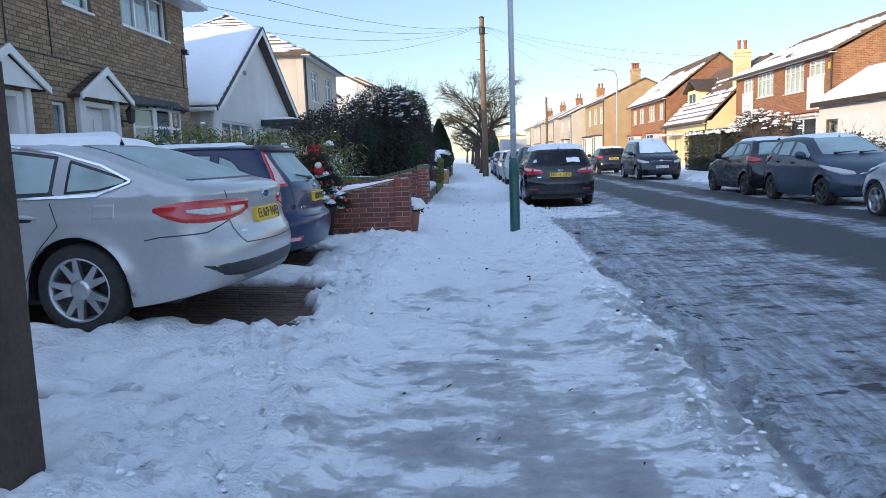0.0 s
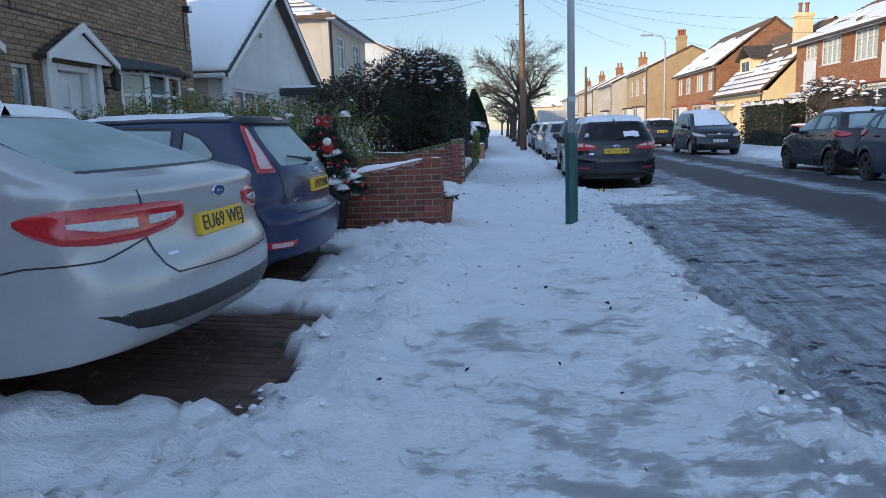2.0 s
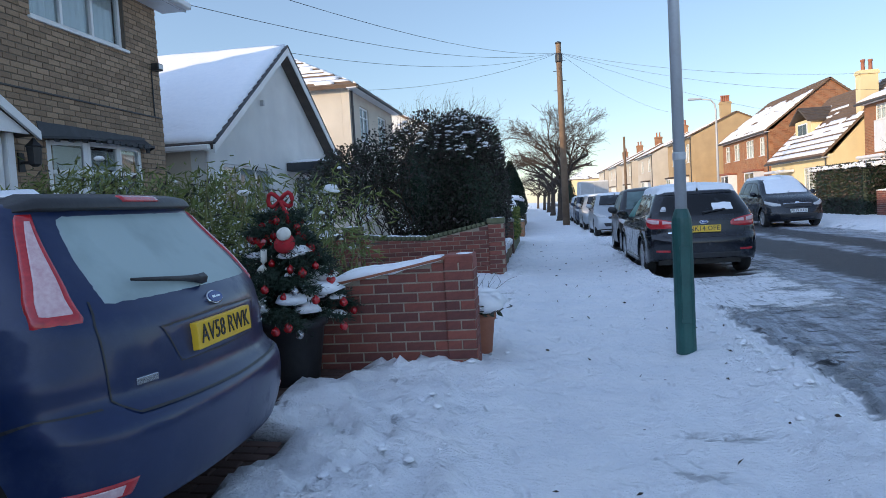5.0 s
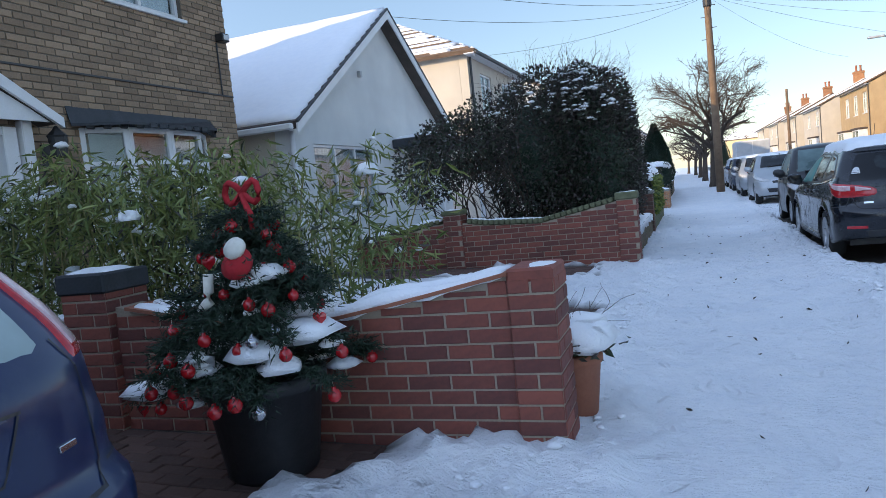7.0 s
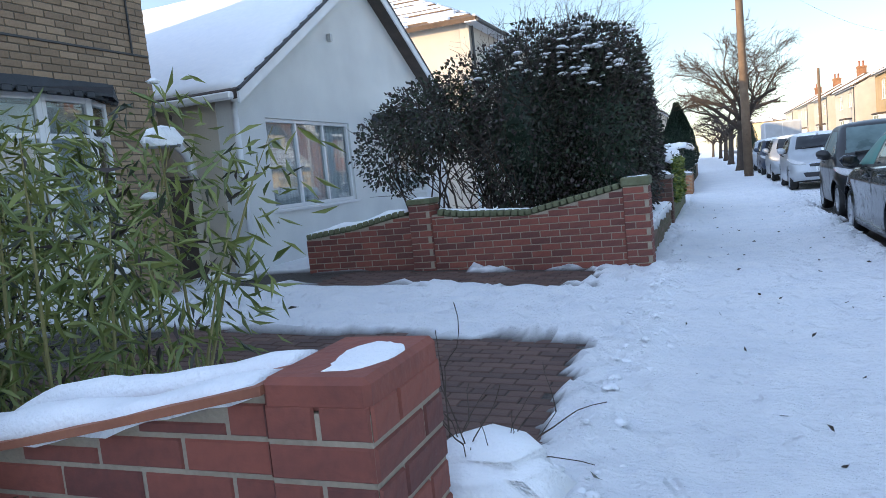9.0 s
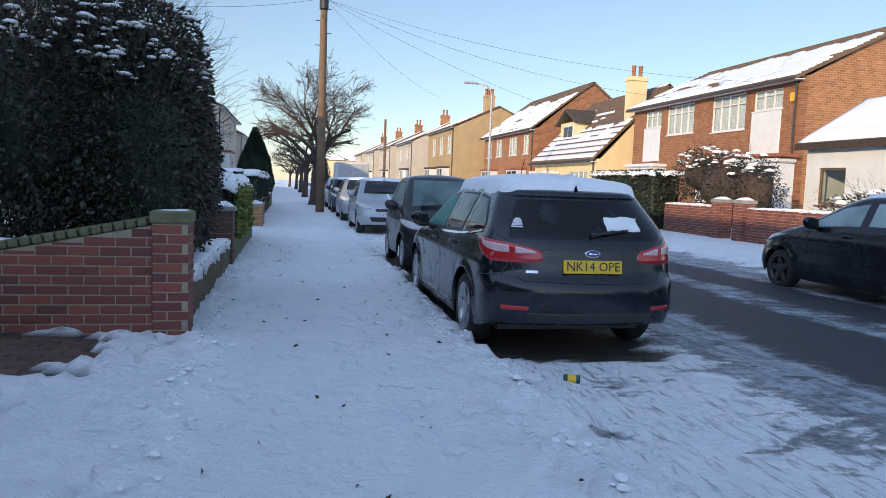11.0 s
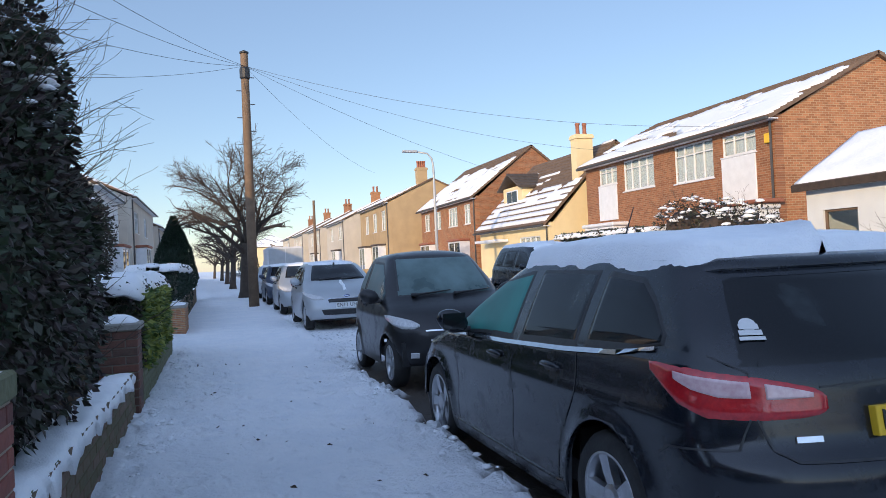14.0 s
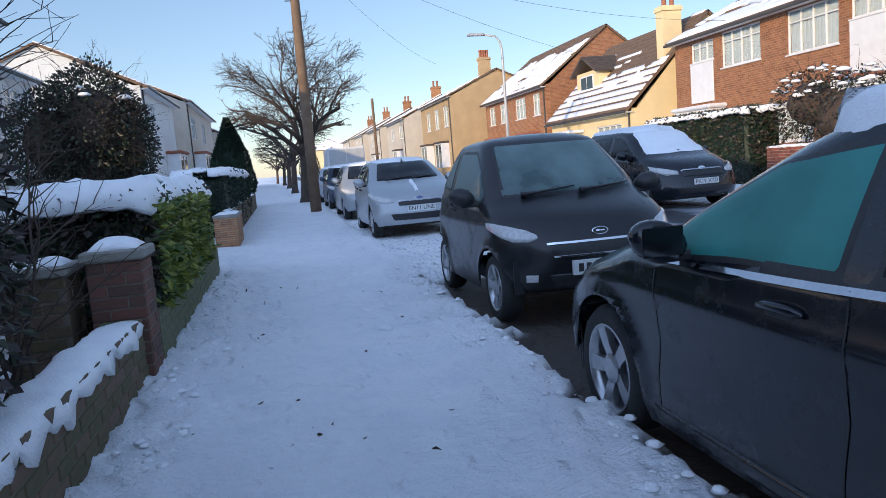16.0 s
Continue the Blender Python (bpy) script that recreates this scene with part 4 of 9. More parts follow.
    snow_sheet("snow_on_roof", (X + 0.25, Y1 + 0.2, EAVE - 0.03), (X - 9.1, Y1 + 0.2, EAVE - 0.03), (X - 9.1, mid, APEX + 0.17), (X + 0.25, mid, APEX + 0.17), 0.07, "deep smooth snow on the bungalow roof", 1.0, 2)
    snow_sheet("snow_on_porch", (X + 1.05, Y0 + 4.35, 2.71), (X + 1.05, Y1 - 0.25, 2.71), (X + 0.05, Y1 - 0.25, 2.72), (X + 0.05, Y0 + 4.35, 2.72), 0.06, "snow on the flat porch roof of the bungalow")
    # passage wall with an arched gate between the two houses
    g = thing("garden_arch", "white arched gateway in a rendered passage wall between the houses", "gateway")
    part("passage_wall", box_bm([(X - 0.9, 16.75, 0.15, X - 0.7, 16.95, 2.3), (X - 0.9, 17.95, 0.15, X - 0.7, 18.24, 2.3)]), M["pale_render"], g)
    verts, faces = [], []
    pts = [Vector((X - 0.6, 17.45 + 0.55 * math.cos(w), 1.75 + 0.5 * math.sin(w))) for w in [math.pi * k / 14 for k in range(15)]]
    tube(verts, faces, pts, [0.06] * 15, 6)
    link_mesh("arch", verts, faces, M["upvc"], g, smooth=True)
    part("gate", box_bm([(X - 0.66, 16.97, 0.2, X - 0.6, 17.93, 1.74)], 0.01), M["wood_dark"], g)


bungalow()


# ---- cream house with a hipped roof ----
def hip_house(name, label, X, Y0, Y1, depth, Z0, EAVE, RIDGE, wall_mat, tile, side=1, lights=(), hip=True, cover=0.7, ridge_inset=2.5, snow_label="broken snow over the tiled roof", chim=None, bays=(), seed=5):
    """A two-storey house; side 1 fronts +x (left of the street), -1 fronts -x. lights: (y0, z0, y1, z1, n) openings of the front."""
    h = thing(name, label, "house")
    if side > 0:
        P = facing((X, Y0, Z0), (0, 1, 0))
        holes = [(a - Y0, b - Z0, c - Y0, d - Z0) for a, b, c, d, n in lights]
    else:
        P = facing((X, Y1, Z0), (0, -1, 0))
        holes = [(Y1 - c, b - Z0, Y1 - a, d - Z0) for a, b, c, d, n in lights]
    part("wall", wall_bm(0, Y1 - Y0, 0, EAVE - Z0, holes, 0.28), M[wall_mat], h, m=P)
    for hl, li in zip(holes, lights):
        window(h, P, *hl, li[4], 0.3 if li[4] > 1 else 0, True)
    bx = X - side * depth
    xi, xo = sorted((X - side * 0.285, bx))
    mid = (X + bx) / 2
    gable = None if hip else (lambda u: EAVE - Z0 + (RIDGE - EAVE) * (1 - abs(u - (xo - xi) / 2) / ((xo - xi) / 2)))
    part("side_wall", wall_bm(0, xo - xi, 0, EAVE - Z0, [], 0.28, gable), M[wall_mat], h, m=facing((xi, Y0, Z0), (1, 0, 0)))
    part("side_wall", wall_bm(0, xo - xi, 0, EAVE - Z0, [], 0.28, gable), M[wall_mat], h, m=facing((xo, Y1, Z0), (-1, 0, 0)))
    part("back_wall", box_bm([(min(bx, bx - side * 0.28), Y0, Z0, max(bx, bx - side * 0.28), Y1, EAVE)]), M[wall_mat], h)
    part("room", box_bm([(min(X - side * 2.2, X - side * 2.3), Y0 + 0.3, Z0, max(X - side * 2.2, X - side * 2.3), Y1 - 0.3, EAVE - 0.05)]), M["interior"], h)
    o = 0.35
    fx, kx = X + side * o, bx - side * o
    y0, y1 = Y0 - (o if hip else 0.15), Y1 + (o if hip else 0.15)
    ry0, ry1 = (y0 + ridge_inset, y1 - ridge_inset) if hip else (y0, y1)
    zl = EAVE - 0.08
    roof_slab(h, (fx, y0, zl), (fx, y1, zl), (mid, ry1, RIDGE), (mid, ry0, RIDGE), 0.10, M[tile], "roof", 18)
    roof_slab(h, (kx, y0, zl), (kx, y1, zl), (mid, ry1, RIDGE), (mid, ry0, RIDGE), 0.10, M[tile], "roof", 18)
    snow_sheet("snow_on_roof", (fx, y0 + 0.05, zl + 0.06), (fx, y1 - 0.05, zl + 0.06), (mid, ry1, RIDGE + 0.05), (mid, ry0, RIDGE + 0.05), 0.05, snow_label, cover, seed, 36, 40, cover < 0.6)
    if hip:
        roof_slab(h, (fx, y0, zl), (kx, y0, zl), (mid, ry0, RIDGE), (mid, ry0, RIDGE), 0.10, M[tile], "roof", 18)
        roof_slab(h, (fx, y1, zl), (kx, y1, zl), (mid, ry1, RIDGE), (mid, ry1, RIDGE), 0.10, M[tile], "roof", 18)
        snow_sheet("snow_on_roof", (fx, y0, zl + 0.06), (kx, y0, zl + 0.06), (mid, ry0, RIDGE + 0.05), (mid, ry0, RIDGE + 0.05), 0.05, snow_label, cover, seed + 1, 36, 40, cover < 0.6)
    part("gutter", box_bm([(min(fx, fx + side * 0.1), y0, zl - 0.12, max(fx, fx + side * 0.1), y1, zl - 0.02)], 0.02), M["cable"], h)
    part("soffit", box_bm([(min(X + side * 0.006, fx), y0, zl - 0.10, max(X + side * 0.006, fx), y1, zl - 0.07)]), M["upvc"], h)
    for yy in (Y0 + 0.15,):
        part("downpipe", lathe([(0.04, Z0), (0.04, EAVE - 0.2)], 8), M["cable"], h, m=Matrix.Translation((X + side * 0.06, yy, 0)))
    if chim:
        chimney(h, chim[0], chim[1], EAVE, chim[2], 0.9, 0.6, M[chim[3]], chim[4])
    for yc, zt, wd, roofm in bays:
        bay = thing_part("bay_window", h)
        x0, x1 = sorted((X + side * 0.006, X + side * 0.7))
        part("base", box_bm([(x0, yc - wd / 2, Z0, x1, yc + wd / 2, Z0 + 0.75)], 0.01), M[wall_mat], bay)
        part("frame", box_bm([(x0, yc - wd / 2, Z0 + 0.752, x1, yc - wd / 2 + 0.08, zt), (x0, yc + wd / 2 - 0.08, Z0 + 0.752, x1, yc + wd / 2, zt), (min(x0, x1) if side < 0 else x1 - 0.08, yc - 0.05, Z0 + 0.752, min(x0, x1) + 0.08 if side < 0 else x1, yc + 0.05, zt), (x0, yc - wd / 2 + 0.081, zt - 0.1, x1, yc + wd / 2 - 0.081, zt)], 0.008), M["upvc"], bay)
        part("pane", box_bm([(x0 + 0.03, yc - wd / 2 + 0.09, Z0 + 0.76, x1 - 0.03, yc + wd / 2 - 0.09, zt - 0.11)]), M["window_glass"], bay)
        part("roof", box_bm([(x0 - (0.12 if side < 0 else 0), yc - wd / 2 - 0.12, zt + 0.004, x1 + (0.12 if side > 0 else 0), yc + wd / 2 + 0.12, zt + 0.16)], 0.05), M[roofm], bay)
    return h


hip_house("cream_house", "cream rendered house with a hipped tiled roof under broken snow", -6.7, 30.2, 37.5, 8.5, 0.2, 5.85, 8.2, "pale_render", "tile_brown", 1, [(31.6, 4.0, 33.0, 5.3, 2), (34.6, 4.0, 36.2, 5.3, 2), (31.6, 1.2, 33.4, 2.5, 3)], True, 0.58, 4.2)
hip_house("grey_house", "rendered house with a snowy pitched roof far along the street", -8.6, 40.0, 47.0, 8.0, 0.2, 5.6, 7.6, "white_render", "tile_brown", 1, [(41.5, 3.9, 43.0, 5.1, 2), (44.0, 3.9, 45.6, 5.1, 2)], True, 0.8, 3.0, seed=9)
hip_house("red_bay_house", "pale rendered house with a red-tiled bay front", -5.2, 64.0, 80.0, 9.0, 0.2, 6.4, 8.6, "pale_render", "tile_brown", 1, [(65.5, 4.2, 68.0, 5.6, 3), (72.0, 4.2, 74.0, 5.6, 3)], False, 0.85, 2.0, bays=[(66.8, 3.2, 3.0, "terracotta")], seed=12)
hip_house("gabled_bay_house", "cream house with a tall red-tiled bay front", -5.7, 52.0, 61.5, 8.0, 0.2, 5.9, 7.9, "white_render", "tile_brown", 1, [(53.0, 4.0, 55.0, 5.3, 3)], False, 0.9, 2.0, bays=[(58.6, 3.0, 3.0, "terracotta")], seed=15)
for k in range(4):
    hip_house("far_terrace_house", "pale far house in the row with a snowy roof", -5.0 + 0.1 * k, 82.5 + 9 * k, 90.5 + 9 * k, 8.0, 0.25, 5.6, 7.6, "pale_render", "tile_brown", 1, [(84.0 + 9 * k, 3.9, 85.6 + 9 * k, 5.2, 2)], False, 0.85, bays=[(87.0 + 9 * k, 2.7, 2.0, "tile_dark")], seed=20 + k)


# ---- houses across the road ----
hip_house("orange_brick_house", "sunlit orange brick semi-detached house with white windows and panels", 16.1, 33.0, 44.75, 8.2, 0.2, 5.5, 7.6, "orange_brick", "tile_brown", -1, [(33.85, 4.5, 35.45, 5.2, 3), (35.9, 3.92, 38.1, 5.28, 4), (39.4, 4.02, 41.6, 5.28, 4), (42.1, 4.45, 43.6, 5.2, 3), (37.0, 1.2, 39.0, 2.5, 3)], False, 0.74, 2.0, "snow over the long roof of the orange brick house", bays=[(34.3, 2.6, 2.6, "upvc"), (42.6, 2.6, 2.4, "upvc")], seed=31)
hip_house("yellow_chalet_house", "yellow rendered chalet house with steep snow-streaked tiles", 15.0, 46.6, 56.0, 7.6, 0.2, 3.1, 7.1, "cream_render", "tile_brown", -1, [(47.6, 1.1, 50.2, 2.5, 4)], False, 0.55, 2.0, "streaks of snow between tile courses of the yellow house", chim=(17.3, 47.2, 7.2, "cream_render", 2), seed=35)
hip_house("red_brick_house", "red brick house with a gabled roof half covered in snow", 15.5, 58.0, 70.5, 8.0, 0.2, 5.5, 8.75, "orange_brick", "tile_brown", -1, [(59.0, 3.8, 60.2, 5.1, 2), (61.6, 3.8, 63.6, 5.1, 3), (65.4, 3.8, 67.0, 5.1, 2), (68.2, 3.8, 69.6, 5.1, 2)], False, 0.75, 2.0, "snow on the lower half of the red brick roof", bays=[(60.5, 2.7, 2.4, "terracotta"), (67.5, 2.7, 2.4, "terracotta")], seed=41)
hip_house("tan_house", "tan rendered tall house with a pot-topped chimney", 13.6, 74.0, 86.0, 8.0, 0.25, 6.7, 8.6, "tan_render", "tile_brown", -1, [(75.0, 4.3, 76.6, 6.0, 2), (78.5, 4.3, 80.1, 6.0, 2), (82.0, 4.3, 83.6, 6.0, 2)], False, 0.7, chim=(16.8, 74.5, 9.3, "tan_render", 4), bays=[(76.5, 3.0, 2.4, "tile_dark"), (82.5, 3.0, 2.4, "tile_dark")], seed=44)
for k in range(4):
    hip_house("far_row_house", "pale far house across the road with a snowy roof", 12.4 - 0.5 * k, 89.0 + 14 * k, 101.0 + 14 * k, 8.0, 0.3, 6.2, 8.2, "pale_render", "tile_brown", -1, [(90.5 + 14 * k, 4.2, 92.5 + 14 * k, 5.6, 2), (96.0 + 14 * k, 4.2, 98.0 + 14 * k, 5.6, 2)], False, 0.9, chim=(16.0 - 0.5 * k, 89.5 + 14 * k, 8.8, "orange_brick", 2), bays=[(92.0 + 14 * k, 3.0, 2.2, "tile_dark")], seed=50 + k)


# ---- cars ----
class CarShape:
    """A car's shell as a stack of rounded plan outlines: x forward from the rear bumper (0) to the nose (L), y to the left, z up."""

    def __init__(self, rear, front, L, W, belt, tumble, wheels, wheel_r, sill=0.20, round_r=0.42, round_f=0.60, cap=0.09, low_r=0.12, low_f=0.06, crease=0.80, fine=1.0):
        self.L, self.W, self.belt, self.tumble = L, W, belt, tumble
        self.wheels, self.wr, self.sill, self.cap = wheels, wheel_r, sill, cap
        self.round_r, self.round_f, self.low_r, self.low_f, self.crease, self.fine = round_r, round_f, low_r, low_f, crease, fine
        rows_r, rows_f = self.soften(rear), self.soften(front)
        self.top = min(rows_r[-1][0], rows_f[-1][0])
        grid = np.arange(0, 2.2, 0.001)
        self.tab_r = np.interp(grid, [r[0] for r in rows_r], [r[1] for r in rows_r]).tolist()
        self.tab_f = np.interp(grid, [r[0] for r in rows_f], [r[1] for r in rows_f]).tolist()
        self.tab_b = np.interp(np.arange(-1, L + 2, 0.01), [r[0] for r in belt], [r[1] for r in belt]).tolist()

    def soften(self, rows):
        pts = [Vector((z, x)) for z, x in rows]
        for _ in range(2):
            out = [pts[0]]
            for a, b in zip(pts, pts[1:]):
                out += [a.lerp(b, 0.24), a.lerp(b, 0.76)]
            pts = out + [pts[-1]]
        return [(p.x, p.y) for p in pts]

    def x_at(self, z, rear=True):
        tab, k = self.tab_r if rear else self.tab_f, z * 1000.0
        i = int(k)
        return tab[i] + (tab[i + 1] - tab[i]) * (k - i)

    def zlow(self, x):
        z = self.sill + self.low_r * (1 - smooth_step(0.0, 0.85, x)) + self.low_f * (1 - smooth_step(0.0, 0.7, self.L - x))
        for wx in self.wheels:
            r, d = self.wr + 0.05, abs(x - wx)
            if d < r:
                z = max(z, self.wr + math.sqrt(r * r - d * d))
        return z

    def flank(self, x, z):
        """Half width of the shell away from its ends."""
        w = self.W / 2 - 0.03 * ((x - self.L * 0.5) / (self.L * 0.5)) ** 2
        zb = self.tab_b[int((x + 1) * 100)]
        if z <= zb:
            t = (z - 0.58) / 0.45
            w -= 0.05 * t * t
            w += 0.010 * math.exp(-((z - self.crease) / 0.045) ** 2) - 0.010 * math.exp(-((z - self.crease + 0.22) / 0.11) ** 2)
            for wx in self.wheels:
                d = math.hypot(x - wx, z - self.wr)
                w += 0.020 * (1 - smooth_step(self.wr + 0.04, self.wr + 0.14, d))
        else:
            w -= 0.05 * ((zb - 0.58) / 0.45) ** 2 + 0.012 + (z - zb) * self.tumble + 0.18 * (z - zb) ** 2
        q = (z - (self.top - self.cap)) / self.cap
        if q > 0:
            w *= math.sqrt(max(0.0, 1 - min(1.0, q) ** 2.3))
        return max(0.01, w)

    def ends(self, z):
        xr, xf = self.x_at(z, True), self.x_at(z, False)
        span = xf - xr
        up = smooth_step(0.9, 1.15, z)
        return xr, xf, min(lerp(self.round_r, self.round_r * 0.62, up), span * 0.42), min(lerp(self.round_f, self.round_f * 0.7, up), span * 0.42)

    def half(self, x, z):
        xr, xf, dr, df = self.ends(z)
        k = 1.0
        if x < xr + dr:
            k = max(0.0, 1 - min(1.0, (xr + dr - x) / dr) ** 2.5) ** 0.4
        elif x > xf - df:
            k = max(0.0, 1 - min(1.0, (x - xf + df) / df) ** 2.5) ** 0.4
        return self.flank(x, z) * k

    def side(self, x, z, s, out=0.0):
        e = 0.01
        h = self.half(x, z)
        n = Vector((-(self.half(x + e, z) - self.half(x - e, z)) / (2 * e), 1.0, -(self.half(x, z + e) - self.half(x, z - e)) / (2 * e))).normalized()
        return Vector((x + n.x * out, s * (h + n.y * out), z + n.z * out))

    @functools.lru_cache(maxsize=None)
    def outline(self, level, rear):
        """Arc length, x and y along the plan outline at a level of whole centimetres, from the middle of the tail or nose round to mid-car."""
        z = min(level / 100.0, self.top - 0.0005)
        xr, xf, dr, df = self.ends(z)
        pts = []
        for k in range(33):
            a = math.pi / 2 * k / 32
            c, s = max(0.0, math.cos(a)) ** 0.8, math.sin(a) ** 0.8
            x = xr + dr * (1 - c) if rear else xf - df * (1 - c)
            pts.append((x, self.flank(x, z) * s))
        far = (xr + xf) / 2
        pts += [(lerp(pts[-1][0], far, t), self.flank(lerp(pts[-1][0], far, t), z)) for t in (0.1, 0.25, 0.5, 1.0)]
        arc = [0.0]
        for p, q in zip(pts, pts[1:]):
            arc.append(arc[-1] + math.dist(p, q))
        return np.array(arc), np.array([p[0] for p in pts]), np.array([p[1] for p in pts])

    def end_point(self, s, z, rear=True):
        k = z * 100.0
        i = int(k)
        a, b = self.ring(i, abs(s), rear), self.ring(i + 1, abs(s), rear)
        x, y = lerp(a[0], b[0], k - i), lerp(a[1], b[1], k - i)
        return Vector((x, y if s >= 0 else -y, z))

    def ring(self, i, s, rear):
        arc, xs, ys = self.outline(i, rear)
        return float(np.interp(s, arc, xs)), float(np.interp(s, arc, ys))

    def end_skin(self, s, z, out, rear=True):
        """A point round the tail or nose, s metres along the outline from the middle, lifted outwards."""
        e = 0.012
        a = self.end_point(s + e, z, rear) - self.end_point(s - e, z, rear)
        b = self.end_point(s, z + e, rear) - self.end_point(s, z - e, rear)
        n = b.cross(a).normalized() if rear else a.cross(b).normalized()
        if (n.x > 0) == rear and abs(n.x) > 0.2:
            n = -n
        return self.end_point(s, z, rear) + n * out

    def top_z(self, x, y):
        lo, hi = 0.7, self.top
        for _ in range(13):
            mid = (lo + hi) / 2
            if self.half(x, mid) >= abs(y):
                lo = mid
            else:
                hi = mid
        return lo

    def shell(self):
        zs = [self.sill - 0.001]
        while zs[-1] < self.top - 0.0006:
            z = zs[-1]
            step = 0.032 / self.fine
            while step > 0.0006 and (abs(self.x_at(z + step) - self.x_at(z)) > 0.09 / self.fine or abs(self.x_at(z + step, False) - self.x_at(z, False)) > 0.09 / self.fine or (z + step > self.top - self.cap and self.flank(2.0, z) - self.flank(2.0, min(self.top, z + step)) > 0.07)):
                step *= 0.6
            zs.append(min(self.top, z + step))
        na, nb = int(13 * self.fine), int(90 * self.fine)
        verts, faces = [], []
        for z in zs:
            xr, xf, dr, df = self.ends(z)
            half_loop = []
            for k in range(na):
                a = math.pi / 2 * k / na
                x = xr + dr * (1 - math.cos(a) ** 0.8)
                half_loop.append((x, self.flank(x, z) * math.sin(a) ** 0.8))
            for k in range(nb + 1):
                x = lerp(xr + dr, xf - df, k / nb)
                half_loop.append((x, self.flank(x, z)))
            for k in range(na - 1, -1, -1):
                a = math.pi / 2 * k / na
                x = xf - df * (1 - math.cos(a) ** 0.8)
                half_loop.append((x, self.flank(x, z) * math.sin(a) ** 0.8))
            loop = half_loop + [(x, -y) for x, y in half_loop[-2:0:-1]]
            for x, y in loop:
                verts.append((x, y, max(z, self.zlow(x))))
        m = len(loop)
        for j in range(len(zs) - 1):
            for i in range(m):
                a, b, c, d = j * m + i, j * m + (i + 1) % m, (j + 1) * m + (i + 1) % m, (j + 1) * m + i
                if verts[a][2] == verts[d][2] and verts[b][2] == verts[c][2]:
                    continue
                faces.append((b, a, d, c))
        faces.append([(len(zs) - 1) * m + i for i in range(m)][::-1])
        return verts, faces

    def underside(self):
        boxes = [(0.55, -self.W / 2 + 0.24, self.sill - 0.01, self.L - 0.6, self.W / 2 - 0.24, self.sill + 0.12), (0.25, -self.W / 2 + 0.34, self.sill + 0.16, 0.549, self.W / 2 - 0.34, self.sill + 0.20), (self.L - 0.599, -self.W / 2 + 0.34, self.sill + 0.16, self.L - 0.36, self.W / 2 - 0.34, self.sill + 0.20)]
        for wx in self.wheels:
            for s in (-1, 1):
                y0, y1 = sorted((s * (self.W / 2 - 0.30), s * (self.W / 2 - 0.28)))
                boxes.append((wx - self.wr - 0.08, y0, self.sill + 0.121, wx + self.wr + 0.08, y1, self.wr * 2 + 0.12))
                y0, y1 = sorted((s * (self.W / 2 - 0.279), s * (self.W / 2 - 0.10)))
                boxes.append((wx - self.wr * 0.8, y0, self.wr * 2 + 0.06, wx + self.wr * 0.8, y1, self.wr * 2 + 0.08))
                for e in (-1, 1):
                    x0, x1 = sorted((wx + e * (self.wr + 0.065), wx + e * (self.wr + 0.085)))
                    boxes.append((x0, y0, self.sill + 0.05, x1, y1, self.wr + 0.25))
        return box_bm(boxes)

    def skin(self, fn, cols, rows, flip):
        verts = [fn(i / cols, j / rows, i in (0, cols) or j in (0, rows)) for i in range(cols + 1) for j in range(rows + 1)]
        k = rows + 1
        faces = []
        for i in range(cols):
            for j in range(rows):
                q = (i * k + j, (i + 1) * k + j, (i + 1) * k + j + 1, i * k + j + 1)
                faces.append(q[::-1] if flip else q)
        return verts, faces

    def side_patch(self, s, outline, out=0.005, cols=26, rows=8):
        """A thin skin on the flank: outline gives (x, z_low, z_high) rows."""
        xs = [o[0] for o in outline]

        def at(a, b, edge):
            x = lerp(xs[0], xs[-1], a)
            lo, hi = float(np.interp(x, xs, [o[1] for o in outline])), float(np.interp(x, xs, [o[2] for o in outline]))
            return self.side(x, lerp(lo, hi, b), s, -0.004 if edge else out)
        return self.skin(at, cols, rows, s > 0)

    def end_patch(self, rows_, out=0.005, rear=True, s=1, cols=14, rows=16):
        """A thin skin on the tail or nose: rows of (z, from, to) measured round the outline."""
        zs = [r[0] for r in rows_]

        def at(a, b, edge):
            z = lerp(zs[0], zs[-1], b)
            s0, s1 = float(np.interp(z, zs, [r[1] for r in rows_])), float(np.interp(z, zs, [r[2] for r in rows_]))
            return self.end_skin(s * lerp(s0, s1, a), z, -0.004 if edge else out, rear)
        return self.skin(at, cols, rows, (s > 0) == rear)

    def wrap_patch(self, s, columns, out=0.008, rear=True, rows=8, cols=30):
        """A lamp that runs round a corner: columns of (distance round the outline, z_low, z_high)."""
        ds = [c[0] for c in columns]

        def at(a, b, edge):
            d = lerp(ds[0], ds[-1], a)
            lo, hi = float(np.interp(d, ds, [c[1] for c in columns])), float(np.interp(d, ds, [c[2] for c in columns]))
            return self.end_skin(s * d, lerp(lo, hi, b), -0.004 if edge else out, rear)
        return self.skin(at, cols, rows, (s > 0) == rear)

